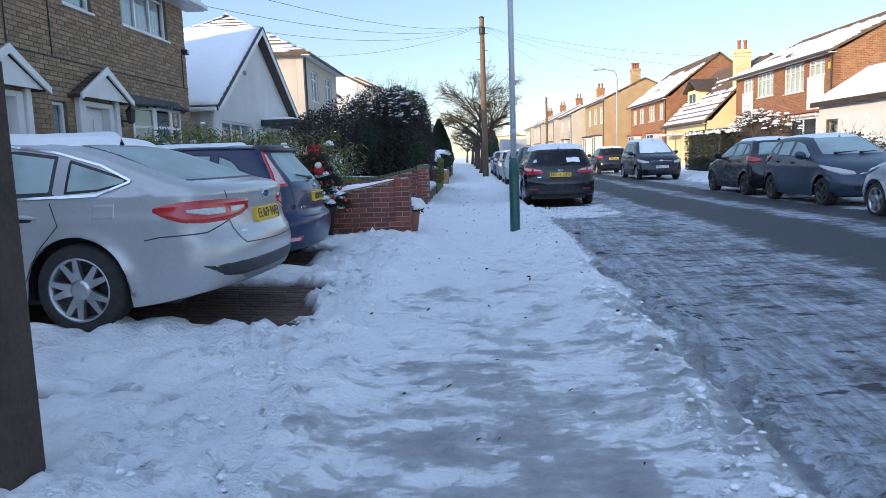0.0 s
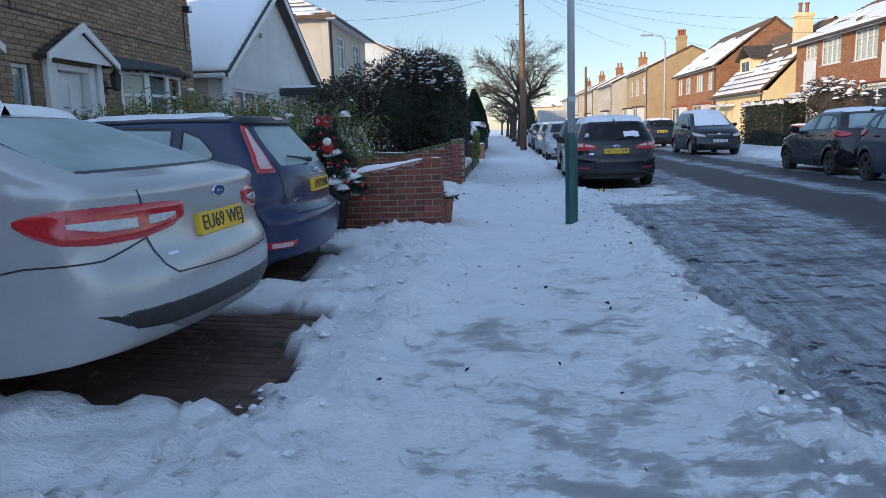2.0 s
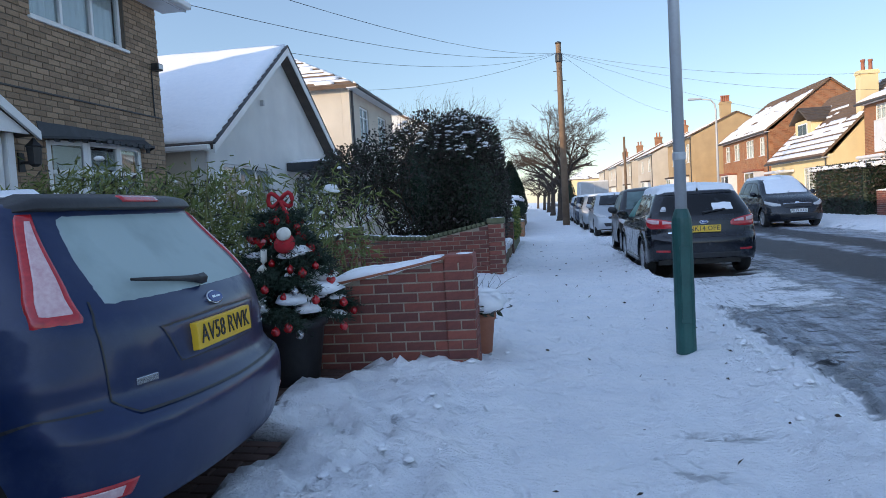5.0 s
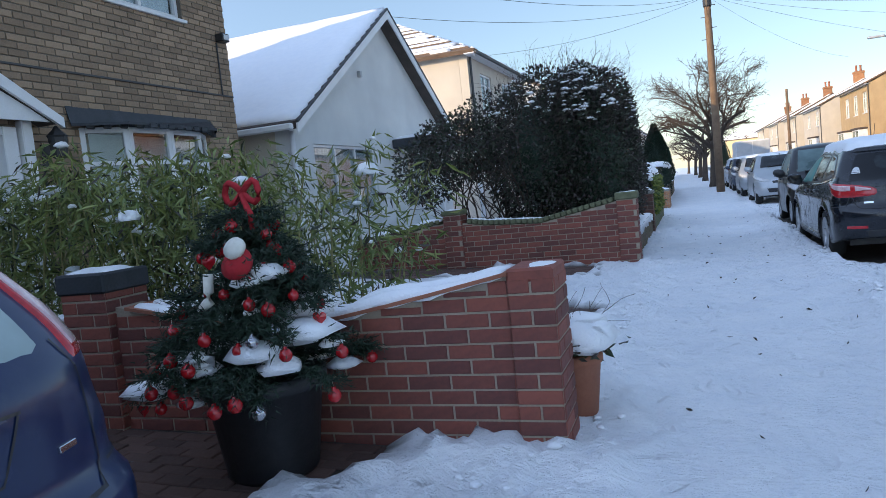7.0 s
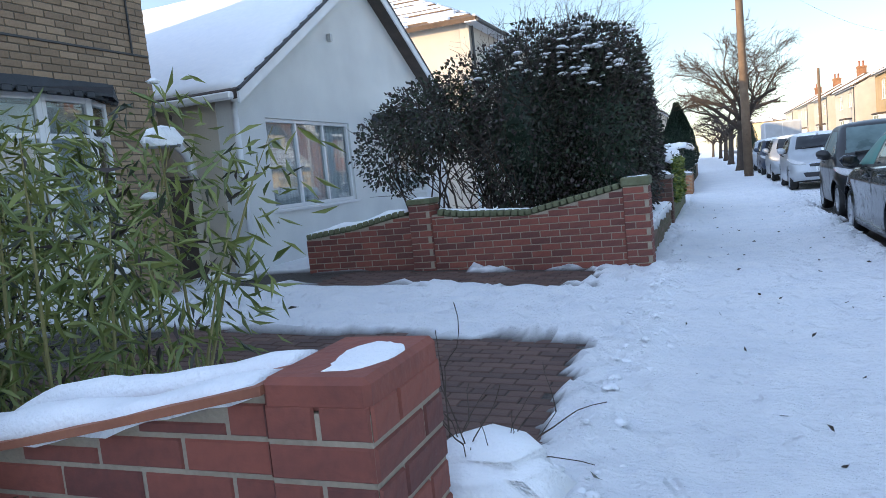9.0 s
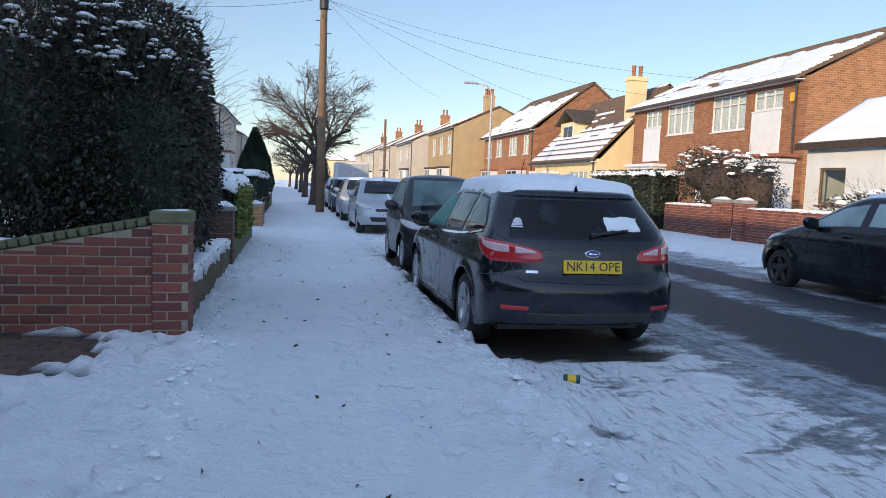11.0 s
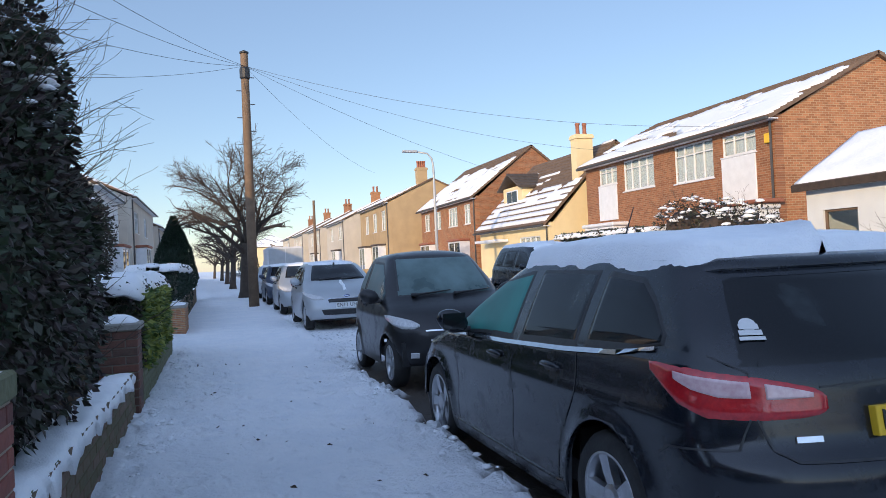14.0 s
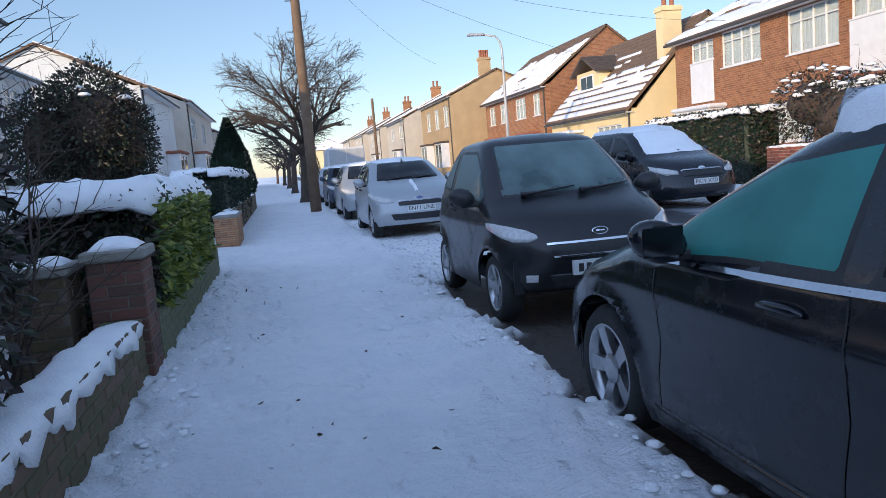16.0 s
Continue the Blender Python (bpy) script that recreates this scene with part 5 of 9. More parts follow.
    def ribbon(self, pts, width, at):
        """A thin strip along a line of (a, z) on the skin given by at(a, z)."""
        dense = []
        for p, q in zip(pts, pts[1:]):
            k = max(2, int(math.dist(p, q) / 0.05))
            dense += [(lerp(p[0], q[0], i / k), lerp(p[1], q[1], i / k)) for i in range(k)]
        dense.append(pts[-1])
        verts, faces = [], []
        for i, (a, z) in enumerate(dense):
            p, q = dense[max(0, i - 1)], dense[min(len(dense) - 1, i + 1)]
            dx, dz = q[0] - p[0], q[1] - p[1]
            ln = math.hypot(dx, dz) or 1.0
            nx, nz = -dz / ln * width / 2, dx / ln * width / 2
            verts += [at(a + nx, z + nz), at(a - nx, z - nz)]
        for i in range(len(dense) - 1):
            faces.append((2 * i, 2 * i + 1, 2 * i + 3, 2 * i + 2))
        return verts, faces


def old_profile(top):
    """Tail and nose lines out of one line over the car."""
    peak = max(range(len(top)), key=lambda i: top[i][1])
    rear, last = [(0.18, 0.10)], 0.18
    for x, z in top[:peak + 1]:
        if z > last + 0.002:
            rear.append((z, x))
            last = z
    front, last = [(0.18, top[-1][0] - 0.08)], 0.18
    for x, z in top[:peak:-1]:
        if z > last + 0.002:
            front.append((z, x))
            last = z
    front.append((rear[-1][0], top[peak][0] + 0.25))
    return rear, front


def wheel_meshes(r, w, style="five"):
    tyre = lathe([(r * 0.66, -w / 2 + 0.01), (r * 0.90, -w / 2), (r * 0.98, -w / 2 + 0.03), (r, -w / 2 + 0.06), (r, w / 2 - 0.06), (r * 0.98, w / 2 - 0.03), (r * 0.90, w / 2), (r * 0.73, w / 2 - 0.004), (r * 0.66, w / 2 - 0.01)], 36, False)
    rim = lathe([(r * 0.60, -w / 2 + 0.03), (r * 0.68, w / 2 - 0.012), (r * 0.70, w / 2 - 0.002), (r * 0.655, w / 2 - 0.004), (r * 0.62, w / 2 - 0.05), (r * 0.60, -0.02)], 36, False)
    spokes = bmesh.new()
    n = 5
    for k in range(n):
        a = 2 * math.pi * k / n + math.pi / 2
        arms = {"split": ((-0.10, -0.10), (0.10, 0.10)), "fork": ((-0.16, -0.25), (0.16, 0.25))}.get(style, ((0.0, 0.0),))
        for o0, o1 in arms:
            hw0, hw1 = {"five": (0.055, 0.030), "fork": (0.030, 0.018), "dark": (0.05, 0.05)}.get(style, (0.028, 0.020))
            pts = []
            for rad, hw, z, off in ((r * 0.10, hw0, w / 2 - 0.035, o0), (r * 0.38, hw0 * 0.85, w / 2 - 0.018, (o0 + o1) / 2), (r * 0.655, hw1, w / 2 - 0.010, o1)):
                c, s = math.cos(a + off), math.sin(a + off)
                for sd in (-1, 1):
                    pts.append((rad * c - sd * hw * s, rad * s + sd * hw * c, z))
            top = [spokes.verts.new(p) for p in pts]
            bot = [spokes.verts.new((p[0] * 0.99, p[1] * 0.99, p[2] - 0.04)) for p in pts]
            for i in (0, 2):
                spokes.faces.new((top[i], top[i + 1], top[i + 3], top[i + 2]))
                spokes.faces.new((bot[i + 2], bot[i + 3], bot[i + 1], bot[i]))
                spokes.faces.new((top[i], top[i + 2], bot[i + 2], bot[i]))
                spokes.faces.new((top[i + 3], top[i + 1], bot[i + 1], bot[i + 3]))
    hub = lathe([(0.075, w / 2 - 0.05), (0.075, w / 2 - 0.018), (0.055, w / 2 - 0.010), (0.02, w / 2 - 0.008)], 16)
    me = bpy.data.meshes.new("tmp")
    hub.to_mesh(me)
    spokes.from_mesh(me)
    hub.free()
    bpy.data.meshes.remove(me)
    bmesh.ops.recalc_face_normals(spokes, faces=spokes.faces)
    disc = lathe([(r * 0.62, -0.03), (r * 0.62, -0.01), (r * 0.1, -0.005)], 24)
    return tyre, rim, spokes, disc


def text_mesh(body, size, name="lettering"):
    cu = bpy.data.curves.new(name, "FONT")
    cu.body, cu.size, cu.align_x, cu.align_y, cu.extrude, cu.resolution_u = body, size, "CENTER", "CENTER", 0.0015, 2
    tmp = bpy.data.objects.new(name, cu)
    me = bpy.data.meshes.new_from_object(tmp)
    bpy.data.objects.remove(tmp)
    return me


def number_plate(parent, m, words, material, letter="plate_black", w=0.52, hgt=0.111):
    """m: pose with x to the right as read, y up, z outwards."""
    pl = part("number_plate", box_bm([(-w / 2, -hgt / 2, -0.03, w / 2, hgt / 2, 0.006)], 0.003), M[material], parent, m=m)
    if words:
        me = text_mesh(words, 0.098)
        xs = [v.co.x for v in me.vertices]
        ext = max(xs) - min(xs)
        k = (w - 0.05) / ext
        for v in me.vertices:
            v.co = Vector((v.co.x * k, v.co.y * 1.10, v.co.z + 0.0085))
        me.materials.append(M[letter])
        ob = new("lettering", me)
        ob.parent = pl
    else:
        for i in range(7):
            x0 = -w / 2 + 0.04 + i * 0.064 + (0.03 if i > 3 else 0)
            part("character", box_bm([(x0, -0.032, 0.0065, x0 + 0.042, 0.032, 0.008)]), M[letter], pl)
    return pl


def rear_pose(shp, s, z, out=0.0):
    """x to the right as read, y up the tail, z outwards."""
    p = shp.end_skin(s, z, out)
    e = 0.04
    right = (shp.end_point(s - e, z) - shp.end_point(s + e, z)).normalized()
    up = (shp.end_point(s, z + e) - shp.end_point(s, z - e)).normalized()
    n = right.cross(up).normalized()
    up = n.cross(right)
    return Matrix.Translation(p) @ Matrix((right, up, n)).transposed().to_4x4()


def make_car(name, label, m, shp, paint_, glassm, spec, snow=None, group=""):
    """A parked car with its parts. spec: what to put on the shell."""
    car = thing(name, label, "car", m, group)
    v, f = shp.shell()
    body = link_mesh("body", v, f, paint_, car, smooth=True)
    part("underside", shp.underside(), M["black_plastic"], car)
    W = shp.W
    dark = M["black_plastic"]

    def stuff(mt):
        return glassm if mt == "glass" else (M["dark_glass"] if mt == "tint" else (paint_ if mt == "paint" else M[mt]))
    for s in (-1, 1):
        for nm, rows_, mt, out in spec.get("side", ()):
            if mt in ("glass", "tint"):
                g = 0.020
                seal = [(rows_[0][0] - g, rows_[0][1] - g * 0.6, rows_[0][2] + g * 0.6)] + [(x, a - g * 0.7, b + g) for x, a, b in rows_] + [(rows_[-1][0] + g, rows_[-1][1] - g * 0.6, rows_[-1][2] + g * 0.6)]
                vv, ff = shp.side_patch(s, seal, 0.0035)
                link_mesh("window_seal", vv, ff, dark, car, smooth=True)
            vv, ff = shp.side_patch(s, rows_, out)
            link_mesh(nm, vv, ff, stuff(mt), car, smooth=True)
        for nm, columns, mt, rear, out in spec.get("wrap", ()):
            vv, ff = shp.wrap_patch(s, columns, out, rear)
            link_mesh(nm, vv, ff, stuff(mt), car, smooth=True)
        for pts in spec.get("seams", ()):
            vv, ff = shp.ribbon(pts, 0.008, lambda a, z: shp.side(a, z, s, 0.003))
            link_mesh("shut_line", vv, ff, dark, body)
        for nm, pts, wide, mt in spec.get("strips", ()):
            vv, ff = shp.ribbon(pts, wide, lambda a, z: shp.side(a, z, s, 0.010))
            link_mesh(nm, vv, ff, M[mt], car)
        for pts in spec.get("end_seams", ()):
            vv, ff = shp.ribbon(pts, 0.008, lambda a, z: shp.end_skin(s * a, z, 0.003))
            link_mesh("shut_line", vv, ff, dark, body)
        for x0, x1, z in spec.get("handles", ()):
            cup = shp.side_patch(s, [(x0 + 0.02, z - 0.004, z + 0.004), (x0 + 0.05, z - 0.032, z + 0.020), (x1 - 0.05, z - 0.032, z + 0.020), (x1 - 0.02, z - 0.004, z + 0.004)], 0.004, 12, 4)
            link_mesh("handle_cup", *cup, dark, car, smooth=True)
            verts, faces = [], []
            tube(verts, faces, [shp.side(lerp(x0, x1, t), z + 0.010 * math.sin(math.pi * t), s, 0.006 + 0.026 * math.sin(math.pi * t)) for t in (0, 0.15, 0.35, 0.65, 0.85, 1)], [0.009, 0.016, 0.017, 0.017, 0.016, 0.009], 8)
            link_mesh("door_handle", verts, faces, paint_ if spec.get("painted_handles") else dark, car, smooth=True)
        if "mirror" in spec:
            x, z = spec["mirror"]
            p = shp.side(x, z, s, 0.0)
            bm = bmesh.new()
            bmesh.ops.create_uvsphere(bm, u_segments=16, v_segments=10, radius=1.0)
            for vert in bm.verts:
                c = vert.co
                vert.co = Vector((max(-0.45, c.x) * 0.10, c.y * 0.115, c.z * 0.085 + (0.02 * c.y * s)))
            mir = part("mirror", bm, paint_ if spec.get("mirror_painted", True) else dark, car, smooth=True, m=Matrix.Translation(p + Vector((0.0, s * 0.12, 0.09))))
            part("mirror_glass", box_bm([(-0.052, -0.085, -0.055, -0.047, 0.085, 0.06)], 0.002), M["dark_glass"], mir)
            part("mirror_arm", box_bm([(-0.03, -0.15 * (s > 0) - 0.02, -0.085, 0.05, 0.02 + 0.15 * (s < 0), -0.045)], 0.012), dark, mir)
    for nm, rows_, mt, rear, out in spec.get("ends", ()):
        for s in ((1,) if rows_[0][1] < 0 or spec.get("lone") == nm else (1, -1)):
            vv, ff = shp.end_patch(rows_, out, rear, s)
            link_mesh(nm, vv, ff, stuff(mt), car, smooth=True)
    # wheels
    tyre, rim, spokes, disc = wheel_meshes(shp.wr, spec.get("tyre_w", 0.205), spec.get("wheel", "five"))
    metal = M[spec.get("rim", "alloy")]
    meshes = []
    for nm, bm, mt in (("tyre", tyre, M["rubber"]), ("rim", rim, metal), ("spokes", spokes, metal), ("brake_disc", disc, M["steel_dark"])):
        me = bpy.data.meshes.new(nm)
        bm.to_mesh(me)
        bm.free()
        if nm in ("tyre", "rim"):
            me.shade_smooth()
        me.materials.append(mt)
        meshes.append((nm, me))
    for wx in shp.wheels:
        for s in (-1, 1):
            w = thing_part("wheel", car)
            w.matrix_basis = pose(wx, s * (W / 2 - 0.125), shp.wr, 90 if s < 0 else -90, 0, 0) @ pose(0, 0, 0, 0, 0, 20 + 30 * wx)
            for nm, me in meshes:
                o = new(nm, me)
                o.parent = w
    for which, words, z, mt in spec.get("plates", ()):
        if which == "rear":
            number_plate(car, rear_pose(shp, 0, z, 0.018), words, mt)
        else:
            number_plate(car, pose(shp.x_at(z, False) + 0.012, 0, z, 0, 0, 90) @ pose(0, 0, 0, 90, 0, 0), words, mt)
    for which, z, mt in spec.get("badges", ()):
        if which == "rear":
            mm = rear_pose(shp, 0, z, 0.002)
        else:
            mm = pose(shp.x_at(z, False) + 0.004, 0, z, 0, 0, 90) @ pose(0, 0, 0, 75, 0, 0)
        bd = part("badge", lathe([(0.070, -0.01), (0.070, 0.008), (0.062, 0.011)], 24), M["chrome"], car, m=mm @ Matrix.Diagonal((1, 0.45, 1, 1)))
        part("badge_field", lathe([(0.059, 0.0115), (0.059, 0.014), (0.02, 0.0145)], 24), M[mt], bd)
        part("badge_script", box_bm([(-0.036, -0.012, 0.0147, -0.006, 0.014, 0.016), (0.0, -0.012, 0.0147, 0.036, 0.006, 0.016)], 0.0005), M["chrome"], bd)
    for s, z, words, size in spec.get("names", ()):
        if words:
            me = text_mesh(words, size)
            me.materials.append(M["chrome"])
            ob = new("model_name", me)
            ob.parent, ob.matrix_basis = car, rear_pose(shp, s, z, 0.005)
        else:
            part("name_bar", box_bm([(-size * 2, -size / 2, -0.006, size * 2, size / 2, 0.005)], 0.002), M["chrome"], car, m=rear_pose(shp, s, z, 0.002))
    for s0, z0, s1, z1, rear in spec.get("wipers", ()):
        verts, faces = [], []
        tube(verts, faces, [shp.end_skin(lerp(s0, s1, t), lerp(z0, z1, t), 0.026, rear) for t in (0, 0.12, 0.3, 0.6, 1)], [0.026, 0.018, 0.012, 0.010, 0.006], 6)
        link_mesh("wiper", verts, faces, dark, car, smooth=True)
    if "aerial" in spec:
        x = spec["aerial"]
        verts, faces = [], []
        p = Vector((x, 0, shp.top_z(x, 0)))
        tube(verts, faces, [p, p + Vector((-0.03, 0, 0.05)), p + Vector((-0.16, 0, 0.26))], [0.012, 0.006, 0.003], 6)
        link_mesh("aerial", verts, faces, dark, car)
    # snow lying on the car
    for k, (x0, x1, v0, v1, thick, lab) in enumerate(snow or ()):
        cols, rows = (44, 26) if shp.fine >= 1 else (22, 14)
        verts, faces = [], []
        for i in range(cols + 1):
            for j in range(rows + 1):
                a, b = i / cols, j / rows
                x = lerp(x0, x1, a) + 0.03 * noise.noise(Vector((a * 3, b * 6, k + 3.5)))
                edge = max(0.05, shp.half(x, min(shp.top - 0.095, shp.top_z(x, 0) - 0.03)) if x1 - x0 > 0.9 and shp.top_z((x0 + x1) / 2, 0) > shp.top - 0.1 else shp.half(x, shp.top_z(x, 0) - 0.06))
                y = lerp(v0, v1, b) * edge
                y += 0.025 * noise.noise(Vector((x * 7, b * 3, k + 9.5))) * abs(2 * b - 1)
                e = min(1.0, min(a, 1 - a) * (x1 - x0) / 0.10, min(b, 1 - b) * 2 * edge / 0.09)
                slope = smooth_step(0.0, 0.16, shp.top - shp.top_z(x, 0))  # thinner where it has slid off a steep screen
                h = thick * (1 - 0.7 * slope) * (1 - (1 - e) ** 2.4) * (1 + 0.14 * noise.noise(Vector((x * 1.7, y * 1.7, k))) + 0.10 * noise.noise(Vector((x * 8, y * 8, k))))
                verts.append(Vector((x, y, shp.top_z(x, y) + (-0.012 if e <= 0 else h + 0.003))))
        for i in range(cols):
            for j in range(rows):
                q = i * (rows + 1) + j
                faces.append((q, q + rows + 1, q + rows + 2, q + 1))
        ob = link_mesh("snow_on_car", verts, faces, M["snow"], smooth=True, m=m)
        tagged(ob, lab, "snow")
    for k, (rows_, thick, lab, rear) in enumerate(spec.get("end_snow", ())):
        zs = [r[0] for r in rows_]

        def at(a, b, edge):
            z = lerp(zs[0], zs[-1], b)
            s0, s1 = float(np.interp(z, zs, [r[1] for r in rows_])), float(np.interp(z, zs, [r[2] for r in rows_]))
            wob = 0.02 * noise.noise(Vector((a * 4, b * 4, k + 0.7)))
            return shp.end_skin(lerp(s0, s1, a) + wob, z + wob, -0.003 if edge else thick * (0.8 + 0.5 * noise.noise(Vector((a * 6, b * 6, k)))), rear)
        vv, ff = shp.skin(at, 14, 10, rear)
        tagged(link_mesh("snow_on_car", vv, ff, M["snow"], smooth=True, m=m), lab, "snow")
    return car


def paint(name, c, rough=0.25, metal=0.3, coat=0.5, frost=0.0):
    """Car paint under clear lacquer, with a thin uneven film of frost and road salt."""
    m = mat(name, c, tuple(min(1, v * 1.3 + 0.004) for v in c), 2.2, rough, metal, 0.0, 35, 0.9, coat=coat, spec=0.4)
    n, l = m.node_tree.nodes, m.node_tree.links
    b = n["Principled BSDF"]
    b.inputs["Coat Roughness"].default_value = 0.10
    if frost:
        geo, sep, no = n.new("ShaderNodeTexCoord"), n.new("ShaderNodeSeparateXYZ"), n.new("ShaderNodeTexNoise")
        no.inputs["Scale"].default_value, no.inputs["Detail"].default_value, no.inputs["Roughness"].default_value = 4.5, 10, 0.75
        l.new(geo.outputs["Object"], no.inputs["Vector"]), l.new(geo.outputs["Object"], sep.inputs[0])
        mr = n.new("ShaderNodeMapRange")
        mr.inputs[1].default_value, mr.inputs[2].default_value, mr.inputs[4].default_value = 0.50, 0.72, frost
        l.new(no.outputs[0], mr.inputs[0])
        mx = n.new("ShaderNodeMix")
        mx.data_type = "RGBA"
        mx.inputs[7].default_value = (0.30, 0.33, 0.37, 1)
        l.new(b.inputs["Base Color"].links[0].from_socket, mx.inputs[6]), l.new(mr.outputs[0], mx.inputs[0]), l.new(mx.outputs[2], b.inputs["Base Color"])
        ro = n.new("ShaderNodeMapRange")
        ro.inputs[2].default_value, ro.inputs[3].default_value, ro.inputs[4].default_value = max(frost, 0.01), rough, min(1.0, rough + 0.3)
        l.new(mr.outputs[0], ro.inputs[0]), l.new(ro.outputs[0], b.inputs["Roughness"])
    return m


PAINT = {
    "silver": paint("silver_paint", (0.37, 0.38, 0.39), 0.30, 0.35, 0.5),
    "blue": paint("blue_paint", (0.006, 0.017, 0.062), 0.28, 0.0, 0.3, 0.07),
    "black": paint("black_blue_paint", (0.004, 0.006, 0.011), 0.20, 0.0, 0.45, 0.025),
    "smart": paint("matt_black_paint", (0.010, 0.010, 0.012), 0.30, 0.0, 0.3, 0.03),
    "grey": paint("grey_paint", (0.36, 0.38, 0.40), 0.35, 0.3),
    "slate": paint("slate_blue_paint", (0.030, 0.045, 0.075), 0.35, 0.2, 0.3, 0.1),
    "frost": paint("frosted_silver_paint", (0.42, 0.45, 0.50), 0.45, 0.3),
}
M["frost_glass"] = glass("frosted_car_glass", (0.15, 0.20, 0.20), 0.22, 0.9, (0.36, 0.45, 0.45))
M["dark_glass"] = glass("dark_car_glass", (0.008, 0.009, 0.011), 0.06, 0.10, (0.06, 0.075, 0.08))
M["iced_glass"] = glass("iced_windscreen_glass", (0.04, 0.07, 0.07), 0.15, 0.7, (0.15, 0.22, 0.22))
M["teal_glass"] = glass("iced_teal_glass", (0.02, 0.16, 0.145), 0.35, 0.6, (0.05, 0.27, 0.24))

# large silver hatchback backed up to the house
mondeo = CarShape([(0.20, 0.14), (0.34, 0.06), (0.44, 0.015), (0.56, 0.0), (0.66, 0.02), (0.71, 0.055), (0.78, 0.075), (0.90, 0.085), (0.985, 0.075), (1.02, 0.085), (1.045, 0.13), (1.09, 0.36), (1.22, 0.70), (1.34, 1.03), (1.405, 1.35), (1.435, 1.70), (1.45, 2.05)], [(0.20, 4.72), (0.34, 4.84), (0.55, 4.85), (0.70, 4.74), (0.84, 4.44), (0.97, 3.90), (1.02, 3.70), (1.20, 3.33), (1.38, 2.96), (1.43, 2.65), (1.45, 2.3)], 4.87, 1.85, [(0, 1.0), (0.6, 1.02), (3.6, 0.93), (4.87, 0.80)], 0.42, (1.17, 4.0), 0.335, 0.20, 0.36, crease=0.82)
SPEC_MONDEO = {
    "side": [("rear_quarter_window", [(0.80, 1.09, 1.105), (1.0, 1.035, 1.18), (1.24, 1.015, 1.265)], "glass", 0.006), ("rear_door_window", [(1.34, 1.01, 1.295), (1.7, 1.0, 1.355), (2.22, 0.995, 1.375)], "glass", 0.006), ("front_door_window", [(2.33, 0.99, 1.375), (2.75, 0.98, 1.345), (3.15, 0.975, 1.14), (3.36, 0.97, 1.0)], "glass", 0.006), ("fuel_flap", [(0.86, 0.83, 0.95), (1.03, 0.83, 0.95)], "paint", 0.003)],
    "strips": [("chrome_strip", [(0.76, 1.10), (1.0, 1.215), (1.35, 1.315), (1.8, 1.385), (2.4, 1.398)], 0.016, "chrome"), ("chrome_strip", [(0.76, 1.095), (1.0, 1.005), (2.2, 0.975), (3.36, 0.95)], 0.016, "chrome")],
    "ends": [("rear_window_surround", [(1.075, -0.76, 0.76), (1.2, -0.72, 0.72), (1.385, -0.64, 0.64)], "black_plastic", True, 0.003), ("rear_window", [(1.085, -0.73, 0.73), (1.2, -0.69, 0.69), (1.375, -0.61, 0.61)], "glass", True, 0.007), ("windscreen", [(1.01, -0.70, 0.70), (1.37, -0.60, 0.60)], "glass", False, 0.006), ("bumper_trim", [(0.375, -0.58, 0.58), (0.40, -0.82, 0.82), (0.475, -1.04, 1.04), (0.49, -1.10, 1.10)], "black_plastic", True, 0.006), ("lower_valance", [(0.335, -0.5, 0.5), (0.385, -0.62, 0.62)], "alloy_dull", True, 0.006)],
    "wrap": [("tail_lamp", [(0.33, 0.862, 0.932), (0.44, 0.82, 0.945), (0.62, 0.79, 0.952), (0.85, 0.782, 0.952), (1.0, 0.792, 0.945), (1.12, 0.83, 0.925), (1.20, 0.88, 0.90)], "lamp_red", True, 0.012), ("lamp_lens", [(0.42, 0.872, 0.892), (0.5, 0.85, 0.895), (0.60, 0.842, 0.895)], "lamp_clear", True, 0.018), ("lamp_lens", [(0.65, 0.838, 0.893), (0.82, 0.835, 0.895), (0.96, 0.862, 0.885)], "lamp_clear", True, 0.018)],
    "end_seams": [[(0.625, 0.80), (0.625, 0.95), (0.645, 1.01)], [(0.625, 0.80), (0.58, 0.66), (0.52, 0.615), (0.0, 0.60)], [(0.63, 0.79), (0.85, 0.72), (1.2, 0.70), (1.32, 0.68)]],
    "seams": [[(1.36, 1.0), (1.28, 0.80), (1.44, 0.62), (1.55, 0.40), (1.60, 0.24)], [(2.29, 0.99), (2.27, 0.60), (2.32, 0.24)], [(3.36, 0.95), (3.30, 0.60), (3.34, 0.24)]],
    "handles": [(1.44, 1.66, 0.855), (2.45, 2.67, 0.84)], "painted_handles": True, "mirror": (3.15, 0.94),
    "plates": [("rear", "EU69 WEJ", 0.80, "plate_yellow")], "badges": [("rear", 0.955, "badge_blue")], "wheel": "fork", "rim": "alloy", "tyre_w": 0.225,
    "names": [(0.50, 0.70, "", 0.018)],
}
GA = land(-2.7, 6.0) - 0.005
make_car("hatchback_car", "silver five-door hatchback with frosted windows parked nose to the house", pose(-1.525, 5.95, GA, 0, 0, 177), mondeo, PAINT["silver"], M["frost_glass"], SPEC_MONDEO, [(1.25, 2.75, -0.97, 0.97, 0.045, "thin snow on the roof of the silver hatchback")])

